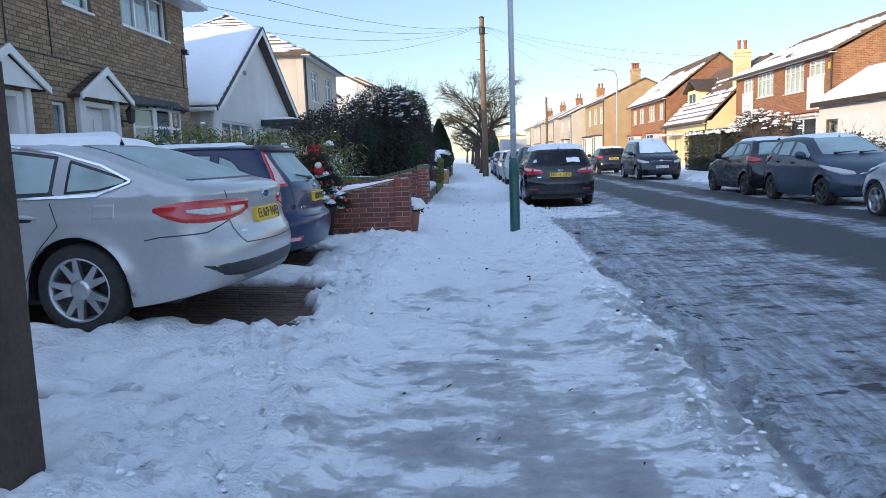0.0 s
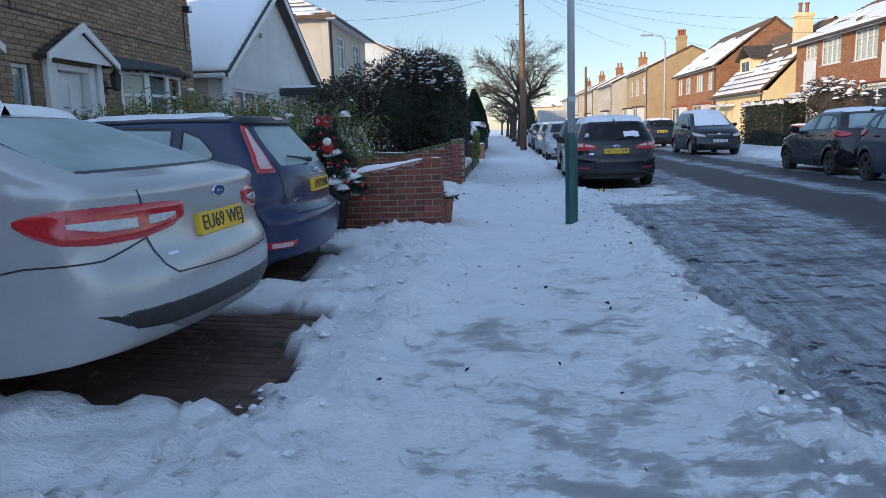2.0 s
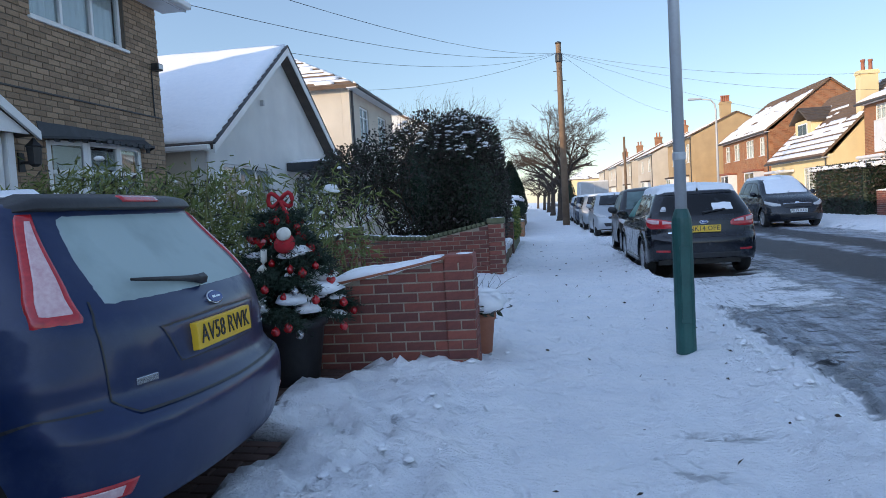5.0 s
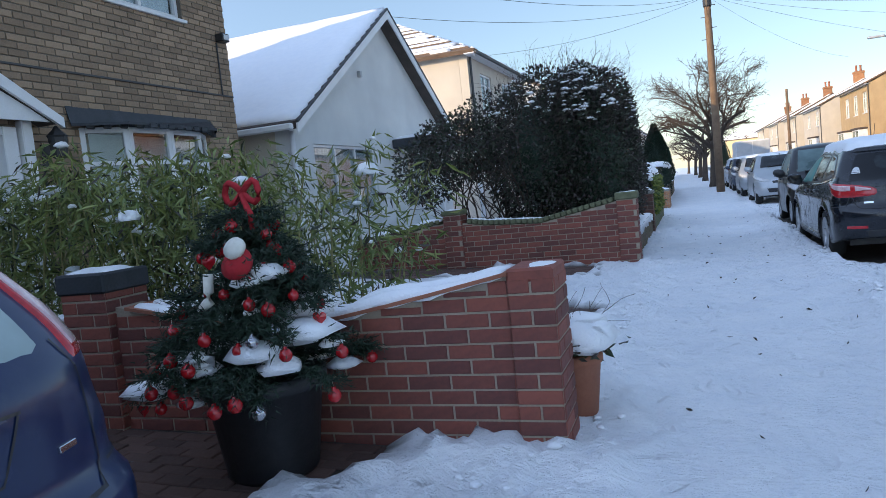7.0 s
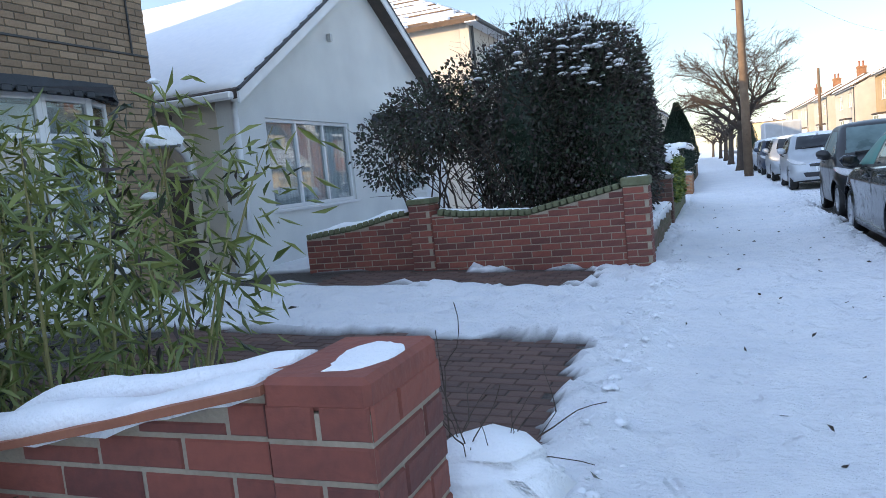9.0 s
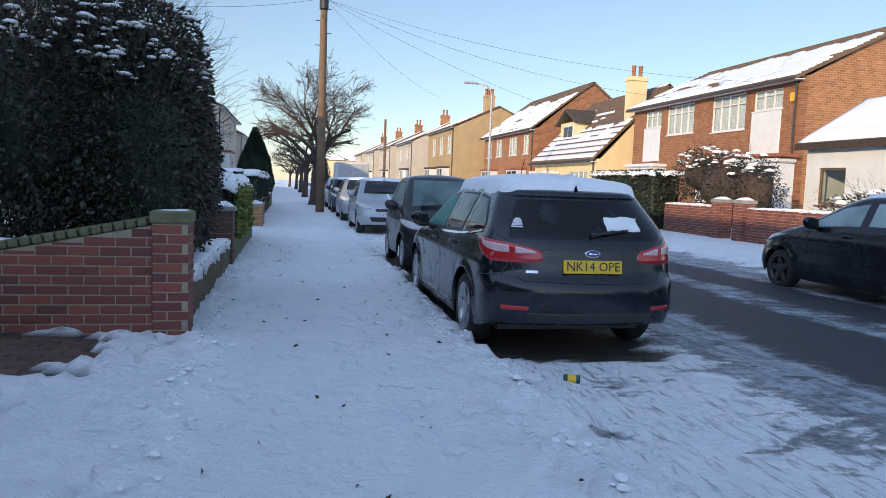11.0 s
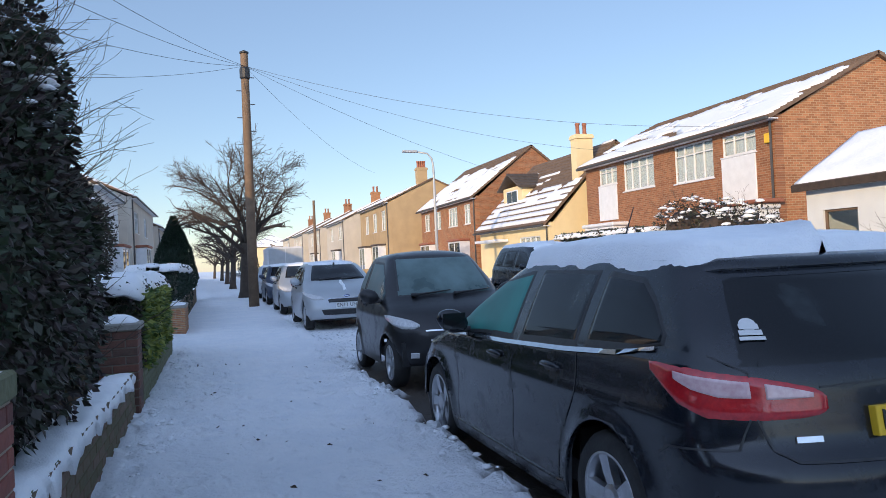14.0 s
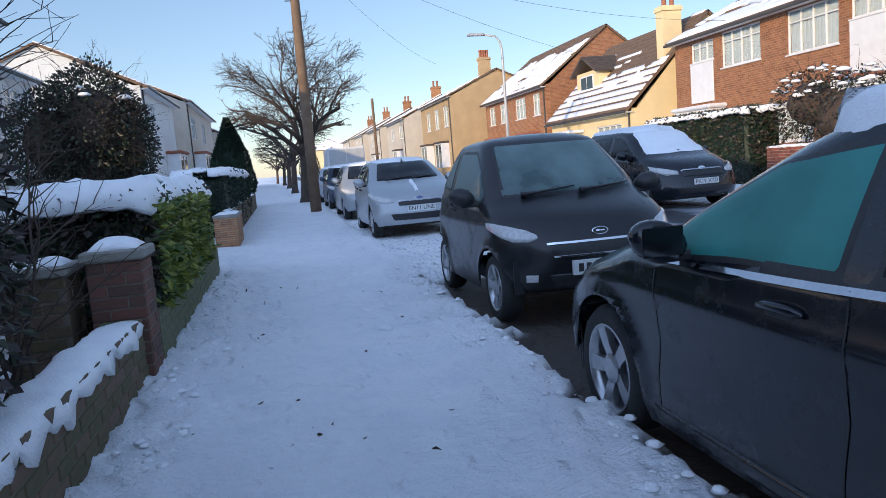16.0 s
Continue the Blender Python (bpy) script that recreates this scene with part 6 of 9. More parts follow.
# blue hatchback beside it
focus = CarShape([(0.20, 0.12), (0.34, 0.05), (0.46, 0.01), (0.60, 0.0), (0.66, 0.02), (0.69, 0.085), (0.78, 0.095), (0.92, 0.10), (1.0, 0.13), (1.08, 0.21), (1.36, 0.44), (1.41, 0.44), (1.425, 0.50), (1.455, 0.75), (1.48, 1.1), (1.495, 1.5)], [(0.20, 4.22), (0.42, 4.33), (0.60, 4.30), (0.74, 4.12), (0.88, 3.80), (1.0, 3.22), (1.05, 3.08), (1.25, 2.66), (1.41, 2.30), (1.47, 2.0), (1.495, 1.75)], 4.34, 1.84, [(0, 1.0), (0.5, 1.03), (3.1, 0.94), (4.3, 0.75)], 0.38, (0.76, 3.40), 0.32, 0.20, 0.40)
SPEC_FOCUS = {
    "side": [("rear_quarter_window", [(0.72, 1.13, 1.16), (0.84, 1.07, 1.30), (0.98, 1.05, 1.365)], "glass", 0.006), ("rear_door_window", [(1.06, 1.04, 1.375), (1.5, 1.02, 1.395), (1.74, 1.015, 1.395)], "glass", 0.006), ("front_door_window", [(1.84, 1.01, 1.39), (2.3, 0.99, 1.31), (2.80, 0.98, 1.05)], "glass", 0.006)],
    "ends": [("rear_window", [(1.035, -0.66, 0.66), (1.2, -0.62, 0.62), (1.375, -0.54, 0.54)], "glass", True, 0.005), ("windscreen", [(1.04, -0.70, 0.70), (1.41, -0.56, 0.56)], "glass", False, 0.006), ("tail_lamp", [(0.99, 0.72, 0.90), (1.08, 0.70, 0.86), (1.25, 0.635, 0.73), (1.385, 0.575, 0.635)], "lamp_red", True, 0.010), ("lamp_lens", [(1.01, 0.74, 0.86), (1.08, 0.725, 0.825), (1.25, 0.655, 0.70), (1.365, 0.60, 0.615)], "lamp_pink", True, 0.015), ("bumper_reflector", [(0.40, 0.70, 0.98), (0.455, 0.68, 1.0)], "lamp_red", True, 0.008), ("reflector_lens", [(0.41, 0.74, 0.94), (0.445, 0.73, 0.95)], "lamp_pink", True, 0.013), ("spoiler", [(1.385, -0.66, 0.66), (1.43, -0.64, 0.64)], "black_plastic", True, 0.03), ("plate_recess", [(0.775, -0.34, 0.34), (0.80, -0.40, 0.40), (0.925, -0.42, 0.42), (0.94, -0.40, 0.40)], "paint", True, -0.012 + 0.016), ("brake_lamp", [(1.40, -0.16, 0.16), (1.415, -0.16, 0.16)], "lamp_red", True, 0.036)],
    "end_seams": [[(0.70, 0.98), (0.70, 0.72), (0.64, 0.665), (0.0, 0.655)], [(0.70, 0.98), (0.66, 1.06)], [(0.74, 0.70), (0.95, 0.70), (1.15, 0.66)], [(0.42, 0.925), (0.34, 0.785), (0.0, 0.775)], [(0.43, 0.93), (0.0, 0.945)]],
    "seams": [[(1.02, 1.03), (1.0, 0.72), (1.08, 0.55), (1.16, 0.24)], [(1.79, 1.01), (1.77, 0.6), (1.80, 0.24)], [(2.82, 0.98), (2.78, 0.6), (2.80, 0.24)]], "handles": [(1.12, 1.32, 0.90), (1.95, 2.15, 0.88)], "mirror": (2.6, 0.96), "painted_handles": True,
    "plates": [("rear", "AV58 RWK", 0.86, "plate_yellow")], "badges": [("rear", 0.985, "badge_blue")], "wipers": [(0.0, 1.055, 0.44, 1.10, True)], "names": [(0.54, 0.76, "", 0.026), (-0.56, 0.80, "", 0.018)], "wheel": "five",
    "strips": [("drip_rail", [(0.6, 1.41), (1.2, 1.425), (1.9, 1.415)], 0.012, "black_plastic")],
}
make_car("hatchback_car", "dark blue hatchback with iced rear window beside the house", pose(-1.64, 8.56, land(-2.6, 8.6) - 0.10, 0, 0, 180), focus, PAINT["blue"], M["frost_glass"], SPEC_FOCUS, [(0.9, 2.1, -0.9, 0.9, 0.010, "dusting of snow on the roof of the blue hatchback")])

# black estate at the kerb
estate = CarShape([(0.20, 0.12), (0.36, 0.04), (0.48, 0.01), (0.60, 0.0), (0.68, 0.02), (0.72, 0.085), (0.84, 0.10), (0.97, 0.115), (1.04, 0.16), (1.12, 0.235), (1.36, 0.47), (1.41, 0.49), (1.43, 0.58), (1.465, 0.85), (1.49, 1.2), (1.505, 1.6)], [(0.20, 4.44), (0.42, 4.545), (0.60, 4.51), (0.74, 4.36), (0.90, 4.02), (1.02, 3.50), (1.06, 3.36), (1.25, 2.98), (1.41, 2.66), (1.475, 2.35), (1.505, 2.0)], 4.556, 1.82, [(0, 1.02), (0.9, 1.03), (1.4, 0.99), (3.3, 0.92), (4.5, 0.75)], 0.40, (0.98, 3.63), 0.325, 0.20, 0.44)
SPEC_ESTATE = {
    "side": [("rear_quarter_window", [(0.60, 1.09, 1.11), (0.74, 1.05, 1.26), (0.88, 1.035, 1.36), (1.22, 1.015, 1.395)], "tint", 0.006), ("rear_door_window", [(1.31, 1.0, 1.40), (1.7, 0.985, 1.41), (2.00, 0.97, 1.41)], "tint", 0.006), ("front_door_window", [(2.11, 0.965, 1.405), (2.55, 0.965, 1.345), (2.95, 0.955, 1.14), (3.12, 0.95, 1.01)], "glass", 0.006), ("sill_moulding", [(1.42, 0.23, 0.30), (3.2, 0.23, 0.30)], "paint", 0.014)],
    "strips": [("chrome_strip", [(0.64, 1.062), (0.9, 1.020), (1.4, 0.987), (2.2, 0.955), (3.15, 0.932)], 0.017, "chrome"), ("roof_rail", [(0.75, 1.432), (1.5, 1.447), (2.3, 1.44)], 0.020, "black_plastic")],
    "ends": [("rear_window", [(1.015, -0.76, 0.76), (1.06, -0.78, 0.78), (1.36, -0.60, 0.60)], "tint", True, 0.006), ("windscreen", [(1.05, -0.70, 0.70), (1.42, -0.56, 0.56)], "glass", False, 0.006), ("bumper_reflector", [(0.44, 0.55, 0.80), (0.475, 0.55, 0.80)], "lamp_red", True, 0.008), ("bumper_trim", [(0.33, -0.58, 0.58), (0.42, -0.62, 0.62)], "black_plastic", True, 0.006), ("spoiler", [(1.375, -0.64, 0.64), (1.425, -0.62, 0.62)], "paint", True, 0.018)],
    "wrap": [("tail_lamp", [(0.42, 0.858, 0.905), (0.46, 0.838, 0.94), (0.54, 0.828, 0.96), (0.68, 0.822, 0.99), (0.88, 0.825, 1.012), (1.0, 0.87, 1.018), (1.1, 0.945, 1.02), (1.17, 0.995, 1.015)], "lamp_red", True, 0.012), ("lamp_lens", [(0.48, 0.905, 0.925), (0.57, 0.90, 0.95), (0.66, 0.895, 0.968)], "lamp_pink", True, 0.018), ("lamp_lens", [(0.70, 0.90, 0.972), (0.82, 0.90, 0.985), (0.92, 0.925, 0.992), (1.0, 0.965, 0.998)], "lamp_pink", True, 0.018)],
    "end_seams": [[(0.70, 0.845), (0.70, 1.0), (0.82, 1.06)], [(0.70, 0.845), (0.66, 0.72), (0.60, 0.685), (0.0, 0.675)], [(0.72, 0.83), (0.78, 0.72), (1.1, 0.70), (1.2, 0.66)], [(0.45, 0.94), (0.0, 0.955)]],
    "seams": [[(1.27, 1.0), (1.24, 0.80), (1.42, 0.55), (1.50, 0.24)], [(2.06, 0.965), (2.04, 0.6), (2.08, 0.24)], [(3.13, 0.94), (3.08, 0.6), (3.12, 0.24)]], "handles": [(1.42, 1.64, 0.885), (2.22, 2.44, 0.865)], "painted_handles": True, "mirror": (2.92, 0.95), "mirror_painted": True,
    "plates": [("rear", "NK14 OPE", 0.805, "plate_yellow")], "badges": [("rear", 0.915, "badge_blue")], "wipers": [(0.0, 1.05, -0.36, 1.10, True)], "names": [(0.52, 0.755, "", 0.026)], "aerial": 2.2, "wheel": "split",
    "end_snow": [([(1.10, -0.52, -0.16), (1.22, -0.50, -0.16)], 0.02, "patch of snow stuck on the estate rear window", True)],
}
RZ = road_z(2.3, 19.5) + 0.0
EST = make_car("estate_car", "black estate car with snow on its roof parked at the kerb", pose(2.19, 17.2, RZ, 0, 0, 90) @ Matrix.Scale(0.955, 4), estate, PAINT["black"], M["teal_glass"], SPEC_ESTATE, [(0.54, 3.08, -1.02, 1.02, 0.085, "thick snow along the roof of the black estate car")])
# sticker of a small figure with two lines of lettering in the rear window
part("window_sticker", lathe([(0.030, 0), (0.034, 0.001), (0.02, 0.0015)], 14), M["sign_white"], EST, m=rear_pose(estate, 0.60, 1.165, 0.008))
part("window_sticker", box_bm([(-0.045, -0.055, 0, 0.045, -0.03, 0.001), (-0.05, -0.08, 0, 0.05, -0.062, 0.001), (-0.038, -0.025, 0, 0.038, 0.0, 0.001)], 0.0), M["sign_white"], EST, m=rear_pose(estate, 0.60, 1.165, 0.010))

# two-seater city car in front of it
smart = CarShape([(0.20, 0.10), (0.42, 0.0), (0.62, 0.01), (0.95, 0.05), (1.25, 0.22), (1.45, 0.42), (1.51, 0.62), (1.54, 0.95)], [(0.20, 2.62), (0.34, 2.685), (0.55, 2.69), (0.66, 2.67), (0.76, 2.60), (0.86, 2.50), (0.955, 2.26), (1.0, 2.16), (1.25, 1.88), (1.45, 1.64), (1.52, 1.45), (1.54, 1.2)], 2.695, 1.56, [(0, 0.98), (0.9, 1.0), (2.2, 0.90), (2.69, 0.7)], 0.30, (0.38, 2.16), 0.28, 0.22, 0.35, 0.46)
SPEC_SMART = {
    "side": [("rear_quarter_window", [(0.42, 1.07, 1.14), (0.52, 1.05, 1.34), (0.72, 1.03, 1.41)], "glass", 0.006), ("door_window", [(0.83, 1.03, 1.43), (1.35, 0.99, 1.42), (1.66, 0.97, 1.24), (1.88, 0.955, 1.03)], "glass", 0.006)],
    "ends": [("windscreen_surround", [(0.985, -0.67, 0.67), (1.2, -0.64, 0.64), (1.475, -0.58, 0.58)], "black_plastic", False, 0.003), ("windscreen", [(1.005, -0.645, 0.645), (1.2, -0.61, 0.61), (1.455, -0.55, 0.55)], "glass", False, 0.007), ("grille", [(0.555, -0.40, 0.40), (0.60, -0.44, 0.44), (0.655, -0.42, 0.42)], "black_plastic", False, 0.006), ("lower_grille", [(0.30, -0.42, 0.42), (0.42, -0.46, 0.46)], "black_plastic", False, 0.006), ("grille_strip", [(0.643, -0.45, 0.45), (0.662, -0.45, 0.45)], "chrome", False, 0.012), ("grille_strip", [(0.545, -0.40, 0.40), (0.560, -0.41, 0.41)], "chrome", False, 0.012), ("fog_lamp", [(0.36, 0.52, 0.62), (0.42, 0.52, 0.62)], "lamp_clear", False, 0.008), ("rear_window", [(0.99, -0.6, 0.6), (1.42, -0.5, 0.5)], "glass", True, 0.006)],
    "wrap": [("headlamp", [(0.49, 0.70, 0.72), (0.56, 0.672, 0.765), (0.70, 0.675, 0.80), (0.84, 0.715, 0.82), (0.98, 0.79, 0.82)], "lamp_clear", False, 0.012), ("indicator", [(0.86, 0.735, 0.785), (0.95, 0.775, 0.80)], "lamp_pink", False, 0.017)],
    "end_seams": [], "seams": [[(0.80, 1.43), (0.78, 1.0), (0.80, 0.5), (0.86, 0.26)], [(1.98, 0.95), (1.92, 0.6), (1.82, 0.28)], [(0.80, 0.98), (1.95, 0.93)]], "handles": [(0.92, 1.08, 0.88)], "mirror": (1.78, 0.93), "mirror_painted": False,
    "plates": [("front", "", 0.46, "plate_white")], "badges": [("front", 0.72, "plate_black")], "wipers": [(0.05, 1.0, 0.55, 1.035, False), (-0.45, 1.0, 0.02, 1.04, False)], "wheel": "split", "tyre_w": 0.175,
}
make_car("city_car", "small black two-seater with an iced windscreen at the kerb", pose(2.28, 25.35, road_z(2.2, 24), 0, 0, -90), smart, PAINT["smart"], M["iced_glass"], SPEC_SMART)

# generic small hatchback, used for the cars further off
hatch = CarShape(*old_profile([(0.0, 0.45), (0.01, 0.62), (0.08, 0.76), (0.14, 1.0), (0.30, 1.22), (0.50, 1.42), (0.95, 1.475), (1.4, 1.48), (2.15, 1.40), (2.90, 1.02), (3.55, 0.88), (3.85, 0.68), (3.94, 0.5), (3.95, 0.42)]), 3.95, 1.72, [(0, 1.0), (0.5, 1.02), (2.9, 0.93), (3.9, 0.75)], 0.38, (0.68, 3.15), 0.30, 0.20, 0.38, 0.55, fine=0.7)


def spec_hatch(rear_words, front_words, rim="alloy", wheel="five"):
    return {
        "side": [("rear_quarter_window", [(0.62, 1.11, 1.17), (0.74, 1.05, 1.31), (0.86, 1.04, 1.35)], "glass", 0.006), ("rear_door_window", [(0.94, 1.03, 1.36), (1.3, 1.015, 1.375), (1.54, 1.01, 1.375)], "glass", 0.006), ("front_door_window", [(1.64, 1.005, 1.37), (2.05, 0.985, 1.30), (2.54, 0.97, 1.04)], "glass", 0.006)],
        "ends": [("rear_window", [(1.06, -0.66, 0.66), (1.37, -0.54, 0.54)], "glass", True, 0.022), ("windscreen", [(1.05, -0.66, 0.66), (1.40, -0.52, 0.52)], "glass", False, 0.022), ("grille", [(0.60, -0.40, 0.40), (0.66, -0.42, 0.42)], "black_plastic", False, 0.022), ("lower_grille", [(0.34, -0.52, 0.52), (0.46, -0.58, 0.58)], "black_plastic", False, 0.022), ("grille_strip", [(0.662, -0.42, 0.42), (0.676, -0.42, 0.42)], "chrome", False, 0.027)],
        "wrap": [("tail_lamp", [(0.58, 0.90, 0.97), (0.80, 0.86, 1.02), (1.0, 0.90, 1.04), (1.1, 0.99, 1.04)], "lamp_red", True, 0.024), ("headlamp", [(0.48, 0.66, 0.70), (0.70, 0.65, 0.78), (0.95, 0.72, 0.83), (1.15, 0.82, 0.85)], "lamp_clear", False, 0.024)],
        "seams": [[(0.90, 1.03), (0.88, 0.7), (1.0, 0.4)], [(1.59, 1.0), (1.58, 0.25)], [(2.58, 0.97), (2.55, 0.3)]], "handles": [(0.98, 1.16, 0.90), (1.74, 1.92, 0.88)], "mirror": (2.42, 0.95),
        "plates": [("rear", rear_words, 0.84, "plate_yellow"), ("front", front_words, 0.54, "plate_white")], "wipers": [(0.05, 1.05, 0.55, 1.08, False), (-0.45, 1.05, 0.02, 1.08, False)], "rim": rim, "wheel": wheel, "badges": [("front", 0.72, "badge_blue")],
    }


make_car("hatchback_car", "silver small hatchback with snow on its bonnet parked at the kerb", pose(2.35, 34.3, road_z(2.3, 32), 0, 0, -90), hatch, PAINT["grey"], M["dark_glass"], spec_hatch("", "EN11 UNE"), [(0.55, 2.1, -0.9, 0.9, 0.02, "thin snow on the roof of the silver small hatchback"), (2.95, 3.6, -0.75, 0.85, 0.05, "snow heaped on the bonnet of the silver small hatchback")])
make_car("hatchback_car", "grey hatchback parked along the kerb", pose(2.3, 40.0, road_z(2.3, 38), 0, 0, -90), hatch, PAINT["grey"], M["dark_glass"], spec_hatch("", ""), [(0.55, 2.1, -0.9, 0.9, 0.03, "snow on the roof of the grey hatchback")])
make_car("hatchback_car", "dark hatchback parked far along the kerb", pose(2.3, 46.0, road_z(2.3, 44), 0, 0, -90), hatch, PAINT["slate"], M["dark_glass"], spec_hatch("", ""), [(0.55, 2.1, -0.9, 0.9, 0.04, "snow on the roof of the far dark hatchback")])
make_car("hatchback_car", "silver hatchback parked far along the kerb", pose(2.3, 52.0, road_z(2.3, 50), 0, 0, -90), hatch, PAINT["frost"], M["dark_glass"], spec_hatch("", ""), [(0.55, 2.1, -0.9, 0.9, 0.04, "snow on the roof of the far silver hatchback")])
# across the road
make_car("hatchback_car", "black hatchback with black wheels parked across the road", pose(7.95, 18.4, road_z(8, 19), 0, 0, 90), hatch, PAINT["black"], M["frost_glass"], spec_hatch("", "", "steel_dark"), [(0.6, 2.1, -0.9, 0.9, 0.04, "snow on the roof of the black hatchback")])
make_car("hatchback_car", "slate blue old hatchback with frosted glass parked across the road", pose(7.95, 18.1, road_z(8, 15), 0, 0, -90), hatch, PAINT["slate"], M["frost_glass"], spec_hatch("", "", "steel_dark"), [(0.6, 2.1, -0.9, 0.9, 0.02, "dusting of snow on the slate blue hatchback")])
make_car("hatchback_car", "frosted silver car parked across the road", pose(7.6, 9.2, road_z(7.7, 11), 0, 0, 90), hatch, PAINT["frost"], M["frost_glass"], spec_hatch("", ""), [(2.3, 3.5, -0.85, 0.85, 0.03, "frosty snow on the bonnet of the silver car")])
mpv = CarShape(*old_profile([(0.0, 0.45), (0.01, 0.65), (0.08, 0.80), (0.12, 1.1), (0.30, 1.50), (0.42, 1.66), (1.2, 1.70), (2.2, 1.69), (2.75, 1.56), (3.40, 1.12), (4.05, 0.95), (4.30, 0.72), (4.38, 0.5), (4.40, 0.42)]), 4.40, 1.80, [(0, 1.08), (0.5, 1.10), (3.3, 1.0), (4.3, 0.8)], 0.30, (0.78, 3.48), 0.32, 0.20, 0.38, 0.55, fine=0.7)
SPEC_MPV = {
    "side": [("rear_quarter_window", [(0.55, 1.15, 1.40), (0.7, 1.13, 1.50), (1.0, 1.12, 1.54)], "tint", 0.006), ("rear_door_window", [(1.08, 1.11, 1.55), (1.8, 1.09, 1.565)], "tint", 0.006), ("front_door_window", [(1.88, 1.085, 1.56), (2.4, 1.065, 1.48), (2.95, 1.05, 1.16)], "glass", 0.006)],
    "ends": [("windscreen", [(1.14, -0.68, 0.68), (1.58, -0.56, 0.56)], "glass", False, 0.022), ("grille", [(0.66, -0.42, 0.42), (0.76, -0.45, 0.45)], "black_plastic", False, 0.022), ("lower_grille", [(0.34, -0.55, 0.55), (0.46, -0.6, 0.6)], "black_plastic", False, 0.022), ("grille_strip", [(0.77, -0.45, 0.45), (0.785, -0.45, 0.45)], "chrome", False, 0.027)],
    "wrap": [("headlamp", [(0.50, 0.71, 0.77), (0.75, 0.70, 0.84), (1.05, 0.80, 0.90)], "lamp_clear", False, 0.024)],
    "seams": [[(1.84, 1.08), (1.84, 0.25)], [(3.05, 1.0), (3.0, 0.3)]], "handles": [(1.2, 1.4, 0.97), (2.0, 2.2, 0.95)], "mirror": (2.8, 1.03), "plates": [("front", "PK19 XTD", 0.55, "plate_white")], "badges": [("front", 0.81, "chrome")],
    "end_snow": [([(1.13, -0.70, 0.70), (1.62, -0.56, 0.56)], 0.05, "snow over the windscreen of the people carrier", False)],
}
make_car("people_carrier", "dark people carrier with its windscreen and roof under snow", pose(7.9, 34.4, road_z(7.9, 32), 0, 0, -90), mpv, PAINT["black"], M["dark_glass"], SPEC_MPV, [(0.45, 2.7, -1.0, 1.0, 0.06, "snow over the roof of the people carrier")])
make_car("hatchback_car", "black hatchback with a snowy roof parked far across the road", pose(7.8, 39.5, road_z(7.9, 41), 0, 0, 90), hatch, PAINT["black"], M["dark_glass"], spec_hatch("", ""), [(0.55, 2.1, -0.9, 0.9, 0.05, "snow on the roof of the far black hatchback")])


# ---- posts and poles ----
def street_pole():
    x, y, z = 0.75, 11.42, foot(11.42) - 0.1
    p = thing("lamp_column", "galvanised lamp column with a green painted base", "lamp post", Matrix.Translation((x, y, z)))
    part("base", lathe([(0.078, 0.0), (0.078, 1.12), (0.073, 1.17), (0.05, 1.24)], 20), M["green_paint"], p, smooth=False)
    part("shaft", lathe([(0.046, 1.235), (0.043, 3.0), (0.04, 7.0)], 16), M["galv"], p, smooth=True)
    part("door_panel", box_bm([(-0.036, -0.084, 0.35, 0.036, -0.070, 0.95)], 0.004), M["green_paint"], p)
    part("collar", lathe([(0.052, 1.62), (0.052, 1.67), (0.046, 1.68)], 16), M["galv"], p)


def telegraph_pole():
    x, y, z = 0.88, 40.0, foot(40)
    p = thing("telegraph_pole", "brown wooden telegraph pole with step irons", "pole", Matrix.Translation((x, y, z)))
    part("shaft", lathe([(0.17, -0.1), (0.155, 2.5), (0.125, 8.4), (0.12, 8.45), (0.05, 8.5)], 14), M["pole_wood"], p, smooth=True)
    for k in range(10):
        zz = 3.6 + 0.45 * k
        s = 1 if k % 2 else -1
        part("step_iron", box_bm([(min(0.12 * s, 0.30 * s), -0.012, zz, max(0.12 * s, 0.30 * s), 0.012, zz + 0.025)]), M["steel_dark"], p)
    part("terminal_box", lathe([(0.14, 7.6), (0.17, 7.65), (0.17, 7.95), (0.14, 8.0)], 12), M["black_plastic"], p)
    part("cap", lathe([(0.15, 8.47), (0.15, 8.52), (0.03, 8.58)], 12), M["black_plastic"], p)
    top = Vector((x, y, z + 8.05))
    for a, b in (((-6.0, 17.0, 5.0), 0.5), ((-6.4, 22.6, 5.4), 0.5), ((-6.4, 32.0, 5.9), 0.35), ((16.0, 35.0, 5.5), 0.6), ((16.0, 41.0, 5.6), 0.6), ((16.2, 48.0, 5.0), 0.5), ((-6.35, 12.0, 5.0), 0.6), ((10.0, 62.0, 7.5), 0.5)):
        a = Vector(a)
        pts = [top.lerp(a, t) - Vector((0, 0, 4 * b * t * (1 - t))) for t in [k / 14 for k in range(15)]]
        verts, faces = [], []
        tube(verts, faces, pts, [0.0055] * 15, 4)
        tagged(link_mesh("telephone_wire", verts, faces, M["cable"]), "thin black telephone wire slung from the wooden pole", "cable", "telephone wires")


